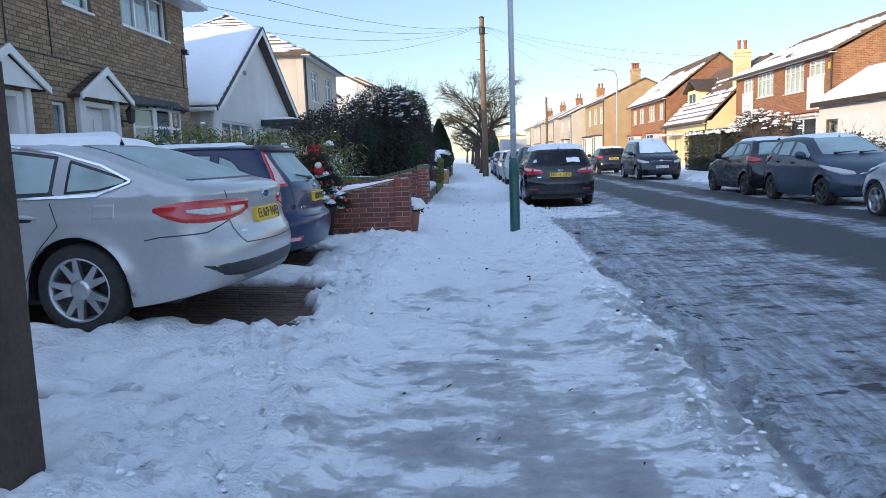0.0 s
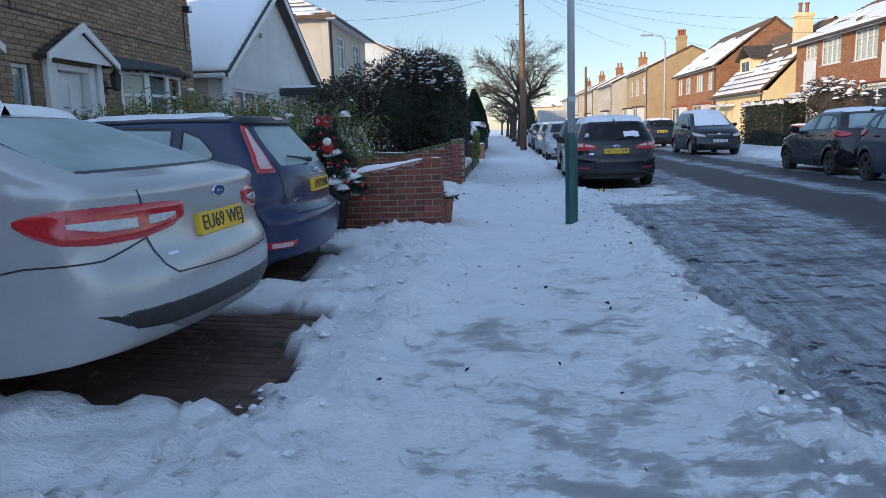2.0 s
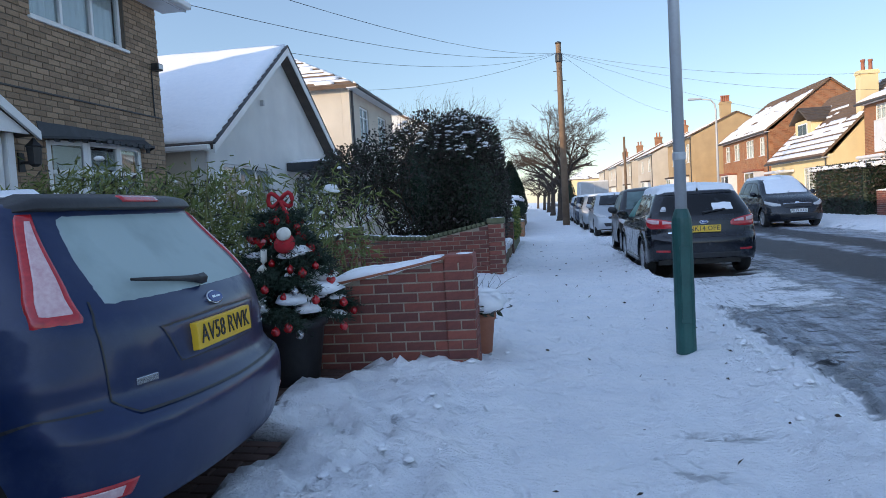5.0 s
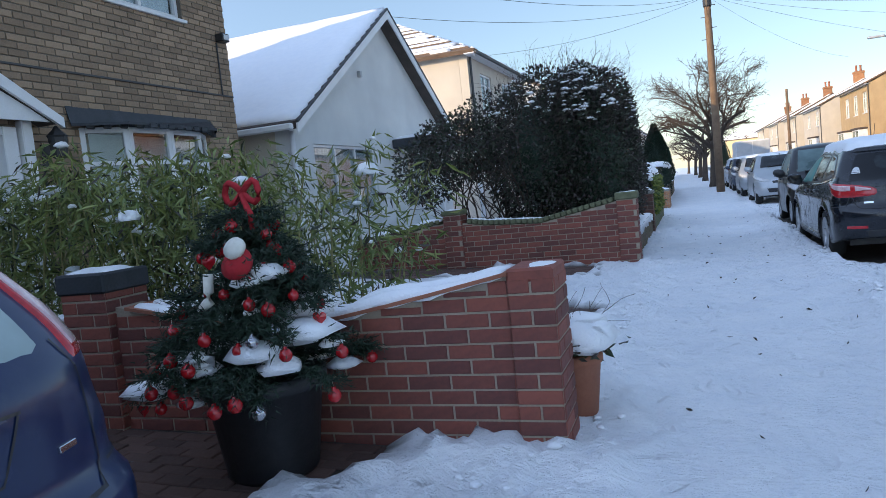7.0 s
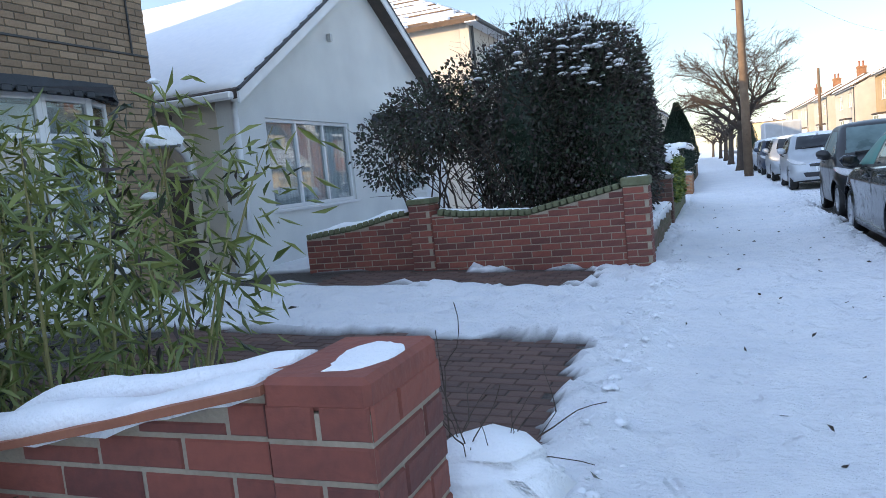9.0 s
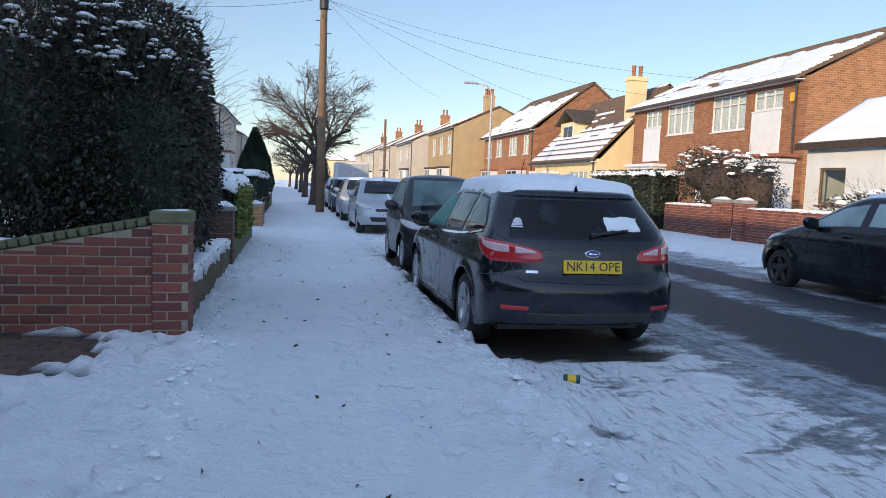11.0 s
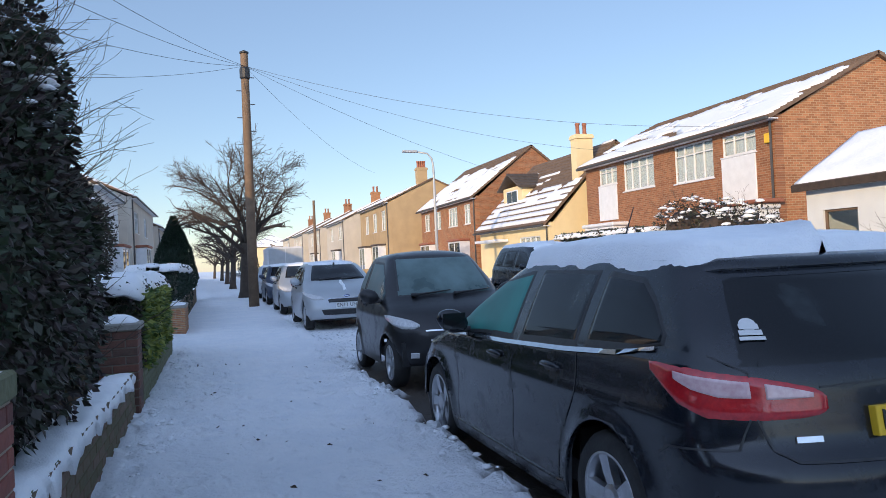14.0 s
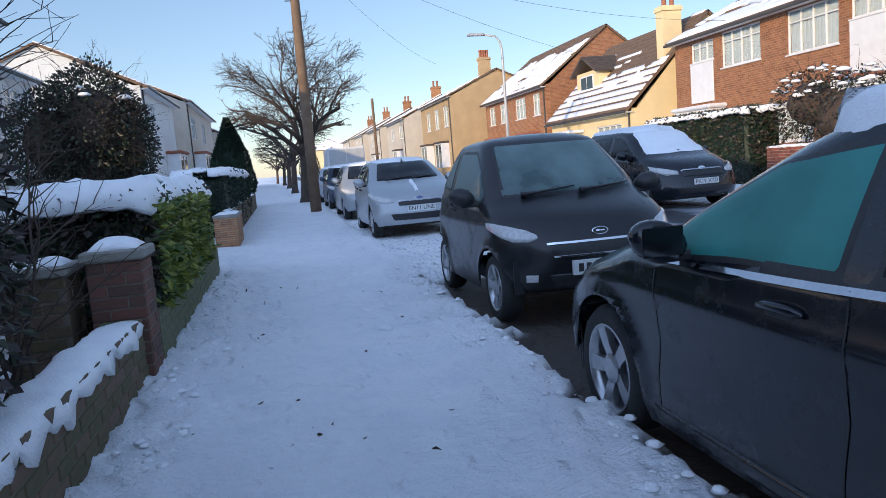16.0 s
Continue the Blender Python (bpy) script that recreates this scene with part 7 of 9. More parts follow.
def street_lamp():
    x, y, z = 9.45, 46.95, land(9.6, 47)
    p = thing("street_lamp", "slim grey street lamp with a curved arm", "street lamp", Matrix.Translation((x, y, z)))
    verts, faces = [], []
    pts = [Vector((0, 0, 0)), Vector((0, 0, 3)), Vector((0, 0, 5.6)), Vector((-0.06, 0, 5.95)), Vector((-0.25, 0, 6.18)), Vector((-0.8, 0, 6.26))]
    tube(verts, faces, pts, [0.08, 0.065, 0.05, 0.045, 0.04, 0.04], 10)
    link_mesh("column", verts, faces, M["galv"], p, smooth=True)
    part("lantern", box_bm([(-1.45, -0.11, 6.22, -0.75, 0.11, 6.33)], 0.03), M["galv"], p)


street_pole()
telegraph_pole()
street_lamp()
post = thing("gate_post", "weathered dark wooden post at the edge of the driveway", "post", Matrix.Translation((-1.72, 2.75, land(-1.7, 2.75) - 0.05)))
part("post", box_bm([(-0.14, -0.09, 0, 0.07, 0.09, 1.75)], 0.012), M["wood_dark"], post)


# ---- garden walls ----
def swoop(rows):
    return lambda u: interp(rows, u)


def garden_wall(name, label, origin, along, width, top, thick, material, mortar, singles=True, seed=1, both=False, base=-0.1):
    """A brick wall whose crest follows top(u), with bricks proud of the mortar on its outer face."""
    w = thing(name, label, "wall")
    P = facing(origin, along)
    n = max(4, int(width / 0.12))
    verts, faces = [], []
    for i in range(n + 1):
        u = width * i / n
        for y, z in ((0, base), (0, top(u)), (thick, top(u)), (thick, base)):
            verts.append((u, y, z))
    for i in range(n):
        for k in range(4):
            faces.append((4 * i + k, 4 * i + (k + 1) % 4, 4 * i + 4 + (k + 1) % 4, 4 * i + 4 + k))
    faces += [(3, 2, 1, 0), (4 * n, 4 * n + 1, 4 * n + 2, 4 * n + 3)]
    me = link_mesh("core", verts, faces, M[mortar], w, m=P)
    bm = bmesh.new()
    bm.from_mesh(me.data)
    bmesh.ops.recalc_face_normals(bm, faces=bm.faces)
    bm.to_mesh(me.data)
    bm.free()
    lay_bricks(w, origin, along, width, top, [], M[material], (lambda u, z: True) if singles else None, seed=seed, base=base)
    if both:
        a = Vector(along)
        o = Vector(origin) + a.normalized() * width + Vector((-a.y, a.x, 0)).normalized() * thick
        lay_bricks(w, o, -a, width, lambda u: top(width - u), [], M[material], None, seed=seed + 1, base=base)
    return w


def crest_snow(name, label, origin, along, width, top, y0, y1, thick, seed=0, drop=0.03, gaps=0.0):
    """Snow along the crest of a wall, rounded, with a ragged overhanging edge."""
    P = facing(origin, along)
    n, m_ = max(6, int(width / 0.05)), 8
    verts, faces = [], []
    for i in range(n + 1):
        u = width * i / n
        t_end = min(1.0, 5 * i / n, 5 * (n - i) / n)
        hump = thick * (0.75 + 0.6 * noise.noise(Vector((u * 3, seed, 0)))) * (0.35 + 0.65 * t_end)
        e0 = 0.02 * noise.noise(Vector((u * 8, seed, 5)))
        e1 = 0.02 * noise.noise(Vector((u * 8, seed, 9)))
        dr = drop * max(0.0, noise.noise(Vector((u * 7, seed, 2))) + 0.5)
        for j in range(m_ + 1):
            v = j / m_
            y = lerp(y0 + e0, y1 + e1, v)
            z = top(u) + hump * (1 - abs(2 * v - 1) ** 3) + 0.012 * noise.noise(Vector((u * 9, y * 9, seed))) - 0.006
            if j in (0, m_):
                z = top(u) - dr - 0.012
            verts.append((u, y, z))
    for i in range(n):
        for j in range(m_):
            faces.append((i * (m_ + 1) + j, (i + 1) * (m_ + 1) + j, (i + 1) * (m_ + 1) + j + 1, i * (m_ + 1) + j + 1))
    for i in range(n):
        faces.append((i * (m_ + 1) + m_, (i + 1) * (m_ + 1) + m_, (i + 1) * (m_ + 1), i * (m_ + 1)))
    faces += [tuple(range(m_ + 1)), tuple(n * (m_ + 1) + k for k in range(m_, -1, -1))]
    return tagged(link_mesh(name, verts, faces, M["snow"], smooth=True, m=P), label, "snow")


def pier(name, label, x0, y0, x1, y1, z0, z1, material, mortar, cap, cap_h, cap_over=0.012, seed=1, snow=0.0):
    """A square brick pier with bricks on all four sides and a cap."""
    p = thing(name, label, "pier")
    part("core", box_bm([(x0, y0, z0, x1, y1, z1)]), M[mortar], p)
    for k, (o, a, w) in enumerate((((x0, y0, z0), (1, 0, 0), x1 - x0), ((x1, y0, z0), (0, 1, 0), y1 - y0), ((x1, y1, z0), (-1, 0, 0), x1 - x0), ((x0, y1, z0), (0, -1, 0), y1 - y0))):
        lay_bricks(p, o, a, w, lambda u: z1 - z0 + 0.02, [], M[material], lambda u, z: True, seed=seed + k)
    part("cap", box_bm([(x0 - cap_over, y0 - cap_over, z1 + 0.002, x1 + cap_over, y1 + cap_over, z1 + cap_h)], 0.012), M[cap], p)
    if snow:
        crest_snow("snow_on_pier", "cap of snow on a brick pier", (x0 + 0.01, y0, z1 + cap_h), (1, 0, 0), x1 - x0 - 0.02, lambda u: 0.0, 0.01, y1 - y0 - 0.01, snow, seed)
    return p


# low wall between the two driveways
W1Y = 10.98
top1 = swoop([(0, 0.72), (1.0, 0.76), (1.35, 0.84), (1.55, 0.86), (2.5, 0.70), (3.0, 0.72), (3.45, 0.80), (3.95, 0.90)])
garden_wall("garden_wall", "red brick garden wall with a sloping crest between driveways", (-5.0, W1Y, 0.12), (1, 0, 0), 3.93, top1, 0.215, "red_brick", "mortar", seed=11)
pier("wall_end_pier", "cracked red brick end pier of the garden wall", -1.075, W1Y - 0.02, -0.86, W1Y + 0.30, 0.10, 0.98, "red_brick", "mortar", "red_brick", 0.065, 0.004, 21, 0.012)
pier("wall_middle_pier", "red brick pier with a black cap in the garden wall", -3.72, W1Y - 0.06, -3.40, W1Y + 0.27, 0.12, 1.06, "red_brick", "mortar", "lead", 0.12, 0.02, 31, 0.05)
cop = thing("wall_coping", "thin red creasing tiles along the garden wall", "coping")
verts, faces = [], []
for i in range(31):
    u = lerp(1.7, 3.93, i / 30)
    z = 0.12 + top1(u)
    verts += [(-5.0 + u, W1Y - 0.035, z), (-5.0 + u, W1Y - 0.035, z + 0.018), (-5.0 + u, W1Y + 0.25, z + 0.018), (-5.0 + u, W1Y + 0.25, z)]
for i in range(30):
    for k in range(4):
        faces.append((4 * i + k, 4 * i + 4 + k, 4 * i + 4 + (k + 1) % 4, 4 * i + (k + 1) % 4))
faces += [(0, 1, 2, 3), (123, 122, 121, 120)]
link_mesh("creasing", verts, faces, M["terracotta"], cop)
crest_snow("snow_on_wall", "rounded snow along the sloping garden wall", (-5.0 + 1.75, W1Y - 0.02, 0.142), (1, 0, 0), 2.15, lambda u: top1(u + 1.75), -0.005, 0.125, 0.055, 3)
crest_snow("snow_on_wall", "rounded snow along the sloping garden wall", (-5.0 + 1.75, W1Y - 0.02, 0.142), (1, 0, 0), 2.15, lambda u: top1(u + 1.75), 0.15, 0.26, 0.07, 8)
crest_snow("snow_on_wall", "rounded snow along the low end of the garden wall", (-5.0, W1Y, 0.122), (1, 0, 0), 1.25, top1, -0.01, 0.2, 0.06, 6)
# wall on the far side of the second driveway
W2Y = 17.80
top2 = swoop([(0, 0.58), (0.7, 0.66), (1.3, 0.78), (1.6, 0.80), (2.1, 0.72), (2.9, 0.68), (3.5, 0.80), (4.0, 0.90)])
garden_wall("garden_wall", "red brick garden wall dipping between two piers", (-5.2, W2Y, 0.17), (1, 0, 0), 4.0, top2, 0.215, "red_brick", "mortar", seed=41)
pier("wall_corner_pier", "red brick corner pier with a mossy stone cap", -1.22, W2Y - 0.03, -0.96, W2Y + 0.27, 0.10, 1.08, "red_brick", "mortar", "moss_stone", 0.10, 0.02, 51, 0.015)
pier("wall_middle_pier", "red brick pier with a snowy cap in the garden wall", -3.72, W2Y - 0.05, -3.46, W2Y + 0.26, 0.17, 1.08, "red_brick", "mortar", "moss_stone", 0.07, 0.02, 61, 0.03)
cop2 = thing("wall_coping", "dark rounded brick coping on the dipping garden wall", "coping")
k = 0
while k * 0.082 < 3.9:
    u = 0.05 + k * 0.082
    if not (1.42 < u < 1.80):
        slope = math.degrees(math.atan2(top2(u + 0.05) - top2(u - 0.05), 0.1))
        part("coping_brick", box_bm([(-0.036, -0.02, 0.0, 0.036, 0.235, 0.07)], 0.014), M["moss_stone"], cop2, m=pose(-5.2 + u, W2Y, 0.172 + top2(u), 0, -slope, 0))
    k += 1
crest_snow("snow_on_wall", "snow along the low stretch of the dipping wall", (-5.2, W2Y, 0.24), (1, 0, 0), 1.4, top2, 0.0, 0.22, 0.06, 14)
crest_snow("snow_on_wall", "thin snow behind the dipping wall coping", (-3.4, W2Y, 0.243), (1, 0, 0), 1.3, lambda u: top2(u + 1.8), 0.10, 0.24, 0.02, 15)

# old mossy front walls along the footway
garden_wall("front_wall", "old mossy brick front wall topped with snow", (-1.02, W2Y + 0.30, 0.05), (0, 1, 0), 4.2, swoop([(0, 0.58), (4.2, 0.56)]), 0.22, "old_brick", "moss_stone", seed=71)
crest_snow("snow_on_wall", "thick snow spilling over the mossy front wall", (-1.02, W2Y + 0.33, 0.05), (0, 1, 0), 4.1, swoop([(0, 0.58), (4.2, 0.56)]), -0.03, 0.24, 0.06, 17, 0.12)
pier("front_pier", "old brick pier with a snowy stone cap", -1.30, 22.32, -0.98, 22.66, 0.08, 0.98, "pier_brick", "mortar_dark", "stone", 0.07, 0.03, 81, 0.09)
pier("front_pier", "old brick pier set back with a snowy cap", -1.78, 22.28, -1.42, 22.62, 0.10, 0.92, "old_brick", "mortar_dark", "stone", 0.07, 0.03, 85, 0.08)
garden_wall("front_wall", "low green-stained front wall below the snowy hedge", (-0.98, 22.68, 0.06), (0, 1, 0), 4.6, lambda u: 0.48, 0.20, "moss_stone", "moss_stone", seed=91)
pier("front_pier", "orange brick gate pier by the clipped hedge", -1.32, 30.9, -0.92, 32.4, 0.1, 0.75, "orange_brick", "mortar", "stone", 0.06, 0.02, 95, 0.04)
garden_wall("front_wall", "brick front wall further along the footway", (-1.1, 32.4, 0.1), (0, 1, 0), 14.0, lambda u: 0.72, 0.2, "old_brick", "mortar_dark", False, 97)
crest_snow("snow_on_wall", "snow on the far brick front wall", (-1.1, 32.45, 0.1), (0, 1, 0), 13.8, lambda u: 0.72, 0, 0.2, 0.05, 98)
# across the road
for y0, y1 in ((22.0, 28.9), (30.4, 33.2)):
    garden_wall("front_wall", "brown brick front wall across the road", (11.6, y1, 0.1), (0, -1, 0), y1 - y0, lambda u: 1.05, 0.22, "red_brick", "mortar", False, 101)
    crest_snow("snow_on_wall", "snow along the front wall across the road", (11.6, y1, 0.1), (0, -1, 0), y1 - y0, lambda u: 1.05, -0.02, 0.24, 0.06, 19)
for y in (28.95, 30.0):
    pier("gate_pier", "brick gate pier with a rounded snowy cap across the road", 11.5, y, 11.9, y + 0.4, 0.1, 1.25, "red_brick", "mortar", "stone", 0.1, 0.03, 111, 0.09)


# ---- planting ----
def leaf_cloud(count, place, size, rnd, shape=(0.5, 1.0), droop=0.3):
    """Many folded leaves: place(rnd) gives a point and an outward direction."""
    verts, faces = [], []
    for _ in range(count):
        p, d = place(rnd)
        a = Vector((rnd.gauss(0, 1), rnd.gauss(0, 1), rnd.gauss(0, 1)))
        d = (d * 1.0 + a * 0.55 + Vector((0, 0, -droop))).normalized()
        s = d.cross(Vector((rnd.gauss(0, 1), rnd.gauss(0, 1), rnd.gauss(0, 1)))).normalized()
        n = d.cross(s)
        L = size * rnd.uniform(0.6, 1.25)
        w = L * rnd.uniform(*shape) * 0.5
        k = len(verts)
        verts += [p, p + d * L * 0.45 + s * w + n * 0.1 * L, p + d * L, p + d * L * 0.45 - s * w + n * 0.1 * L]
        faces += [(k, k + 1, k + 2), (k, k + 2, k + 3)]
    return verts, faces


def blob_place(blobs, shell=0.55):
    """Points in the outer layers of a set of ellipsoids (x, y, z, rx, ry, rz), weighted by size."""
    wts = [b[3] * b[4] + b[4] * b[5] + b[3] * b[5] for b in blobs]

    def pick(rnd):
        x, y, z, rx, ry, rz = rnd.choices(blobs, wts)[0]
        d = Vector((rnd.gauss(0, 1), rnd.gauss(0, 1), rnd.gauss(0, 1))).normalized()
        r = shell + (1 - shell) * rnd.random() ** 0.6
        r *= 1 + 0.16 * noise.noise(Vector((d.x * 2.5 + x, d.y * 2.5 + y, d.z * 2.5)))
        return Vector((x + d.x * rx * r, y + d.y * ry * r, max(0.25, z + d.z * rz * r))), d
    return pick


def snow_clumps(name, label, place, count, size, rnd, flat=0.5, parent=None):
    """Little caps of snow resting on leaves and twigs."""
    verts, faces = [], []
    for _ in range(count):
        p = place(rnd)
        r = size * (0.35 + 1.3 * rnd.random() ** 2.2)
        k = len(verts)
        n = 7
        verts.append(p + Vector((0, 0, r * flat)))
        for ring, (rr, zz) in enumerate(((0.6, 0.8), (1.0, 0.2), (0.7, -0.15))):
            for i in range(n):
                w = 2 * math.pi * (i + ring * 0.5) / n
                q = rr * r * rnd.uniform(0.75, 1.2)
                verts.append(p + Vector((math.cos(w) * q, math.sin(w) * q, zz * r * flat)))
        for i in range(n):
            faces.append((k, k + 1 + i, k + 1 + (i + 1) % n))
            for ring in (0, 1):
                a = k + 1 + ring * n
                faces.append((a + i, a + n + i, a + n + (i + 1) % n, a + (i + 1) % n))
    ob = link_mesh(name, verts, faces, M["snow"], parent, smooth=True)
    if parent is None:
        tagged(ob, label, "snow", kind="stuff")
    return ob


def twigs(starts, rnd, length, radius, bend=0.4, n=4, segs=5, branch=0):
    verts, faces = [], []
    todo = [(Vector(p), Vector(d).normalized(), length * rnd.uniform(0.7, 1.2), radius, branch) for p, d in starts]
    while todo:
        p, d, L, r, b = todo.pop()
        pts = [p.copy()]
        for i in range(segs):
            d = (d + Vector((rnd.gauss(0, bend), rnd.gauss(0, bend), rnd.gauss(0, bend * 0.6))) * 0.35).normalized()
            p = p + d * L / segs
            pts.append(p.copy())
            if b > 0 and i and rnd.random() < 0.75:
                dd = (d + Vector((rnd.gauss(0, 0.6), rnd.gauss(0, 0.6), rnd.gauss(0, 0.5)))).normalized()
                todo.append((p.copy(), dd, L * 0.55, r * 0.55, b - 1))
        tube(verts, faces, pts, [max(0.0012, r * (1 - 0.75 * i / segs)) for i in range(segs + 1)], n)
    return verts, faces


RND = random.Random(7)


def big_bush():
    b = thing("evergreen_bush", "huge dark evergreen bush dusted with snow over the garden wall", "bush")
    blobs = [(-1.85, 19.35, 1.75, 0.95, 1.15, 1.3), (-1.6, 19.95, 1.5, 0.66, 0.85, 1.2), (-2.4, 19.3, 1.85, 0.95, 1.2, 1.3), (-1.55, 18.95, 1.6, 0.66, 0.75, 1.15), (-1.75, 19.5, 2.5, 0.75, 0.95, 0.7)]
    left = [(-3.7, 18.9, 2.1, 0.85, 0.8, 0.6), (-4.35, 19.0, 1.8, 0.6, 0.7, 0.6), (-3.2, 19.4, 2.25, 0.8, 0.9, 0.75), (-4.0, 19.6, 2.2, 0.7, 0.8, 0.5)]
    v, f = leaf_cloud(26000, blob_place(blobs, 0.70), 0.060, RND, (0.45, 0.8))
    tagged(link_mesh("crown", v, f, M["leaf_dark"], b), kind="stuff")
    v, f = leaf_cloud(25000, blob_place(blobs, 0.78), 0.055, RND, (0.4, 0.7))
    tagged(link_mesh("crown", v, f, M["leaf_purple"], b), kind="stuff")
    v, f = leaf_cloud(10000, blob_place(left, 0.45), 0.062, RND, (0.45, 0.8))
    tagged(link_mesh("crown", v, f, M["leaf_dark"], b), kind="stuff")
    starts = [((RND.uniform(-4.2, -2.0), RND.uniform(18.7, 19.6), 0.3), (RND.gauss(-0.05, 0.22), RND.gauss(0, 0.2), 1)) for _ in range(26)]
    v, f = twigs(starts, RND, 1.55, 0.022, 0.3, 5, 6, 2)
    tagged(link_mesh("branchwork", v, f, M["twig"], b), kind="stuff")
    pick = blob_place(blobs, 0.95)
    st = []
    while len(st) < 520:
        p, d = pick(RND)
        if d.z > 0.2:
            st.append((p, d + Vector((0.3, 0, 0.5))))
    v, f = twigs(st, RND, 0.32, 0.0035, 0.35, 3, 4, 1)
    tagged(link_mesh("shoot_growth", v, f, M["twig"], b), kind="stuff")
    # solid dark cores painted in place of the shade deep between the leaves
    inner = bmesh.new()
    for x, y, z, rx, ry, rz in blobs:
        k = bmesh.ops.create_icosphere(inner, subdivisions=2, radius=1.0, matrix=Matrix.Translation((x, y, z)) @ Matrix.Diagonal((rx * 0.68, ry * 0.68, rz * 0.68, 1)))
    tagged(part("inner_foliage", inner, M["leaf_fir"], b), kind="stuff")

    def on_top(rnd):
        while True:
            p, d = pick(rnd)
            if d.z > 0.45 and p.z > 2.2:
                return p + Vector((0, 0, 0.01))
    snow_clumps("snow_on_bush", "scattered snow caught on top of the evergreen bush", on_top, 620, 0.05, RND)


def bamboo():
    b = thing("bamboo_clump", "loose clump of green bamboo behind the garden wall", "bamboo")
    canes, verts, faces = [], [], []
    for _ in range(120):
        x, y = RND.uniform(-6.0, -2.0), RND.uniform(11.4, 12.5)
        if x > -2.6 and RND.random() < 0.35:
            continue
        L = RND.uniform(1.3, 1.95) - (0.15 if x > -3 else 0)
        lean = Vector((RND.gauss(0, 0.12), RND.gauss(0, 0.1), 1)).normalized()
        pts = [Vector((x, y, 0.15)) + lean * L * t + Vector((lean.x, lean.y, -0.15)) * 0.5 * t ** 3 for t in (0, 0.3, 0.6, 0.85, 1)]
        tube(verts, faces, pts, [0.009, 0.008, 0.006, 0.004, 0.002], 5)
        canes.append(pts)
    tagged(link_mesh("cane_stand", verts, faces, M["cane"], b), kind="stuff")

    def place(rnd):
        c = rnd.choice(canes)
        t = rnd.random() ** 0.7 * (len(c) - 1.001)
        i = int(t)
        p = c[i].lerp(c[i + 1], t - i)
        q = Vector((rnd.gauss(0, 0.10), rnd.gauss(0, 0.10), rnd.gauss(0, 0.05)))
        return p + q, Vector((q.x * 4, q.y * 4, -0.15))
    v, f = leaf_cloud(12000, place, 0.115, RND, (0.10, 0.2), 0.35)
    tagged(link_mesh("leaves", v, f, M["leaf_bamboo"], b), kind="stuff")
    v, f = leaf_cloud(1800, place, 0.10, RND, (0.12, 0.22), 0.4)
    tagged(link_mesh("leaves", v, f, M["leaf_dark"], b), kind="stuff")
    snow_clumps("snow_on_bamboo", "lumps of snow hanging in the bamboo", lambda r: r.choice(canes)[r.choice((2, 3, 3, 4))] + Vector((r.gauss(0, 0.1), -0.05, 0)), 46, 0.075, RND, 0.7)


def hedge(name, label, x0, y0, x1, y1, z0, z1, leaf, count, snow_label, snow=0.09, size=0.06):
    """A clipped hedge with a slab of snow on its top."""
    h = thing(name, label, "hedge")
    # near-black block under the leaves, its colour standing for the hedge's inner shade
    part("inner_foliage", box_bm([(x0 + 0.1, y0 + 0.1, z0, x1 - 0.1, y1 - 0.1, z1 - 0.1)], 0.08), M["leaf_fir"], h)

    def place(rnd):
        face = rnd.random()
        x, y, z = rnd.uniform(x0, x1), rnd.uniform(y0, y1), rnd.uniform(z0, z1)
        wob = 0.06 * noise.noise(Vector((x * 2, y * 2, z * 2)))
        if face < 0.45:
            return Vector((x1 + wob if x1 < 5 else x0 + wob, y, z)), Vector((1 if x1 < 5 else -1, 0, 0.2))
        if face < 0.65:
            return Vector((x, y0 + wob, z)), Vector((0, -1, 0.2))
        return Vector((x, y, z1 + wob)), Vector((0, 0, 1))
    v, f = leaf_cloud(count, place, size, RND, (0.45, 0.8))
    tagged(link_mesh("leaves", v, f, M[leaf], h), kind="stuff")
    if snow:
        nx, ny = max(6, int((x1 - x0) / 0.08)), max(8, int((y1 - y0) / 0.08))
        verts, faces = [], []
        for j in range(ny + 1):
            for i in range(nx + 1):
                x, y = lerp(x0 - 0.09, x1 + 0.09, i / nx), lerp(y0 - 0.09, y1 + 0.09, j / ny)
                e = min(i, nx - i, j, ny - j)
                q = noise.noise(Vector((x * 2.6, y * 2.6, 3))) + 0.5 * noise.noise(Vector((x * 7, y * 7, 4)))
                verts.append((x + 0.03 * noise.noise(Vector((y * 6, 1, x))), y, z1 + (snow * (0.8 + 0.8 * q) if e else -0.06 - 0.12 * abs(q))))
        for j in range(ny):
            for i in range(nx):
                mx, my = lerp(x0, x1, (i + 0.5) / nx), lerp(y0, y1, (j + 0.5) / ny)
                if noise.noise(Vector((mx * 2.2, my * 2.2, 8))) + 0.4 * noise.noise(Vector((mx * 6, my * 6, 8))) > 0.42:
                    continue
                k = j * (nx + 1) + i
                faces.append((k, k + 1, k + nx + 2, k + nx + 1))
        ob = link_mesh("snow_on_hedge", verts, faces, M["snow"], smooth=True)
        sm = ob.modifiers.new("thickness", "SOLIDIFY")
        sm.thickness = 0.05
        tagged(ob, snow_label, "snow")
    return h


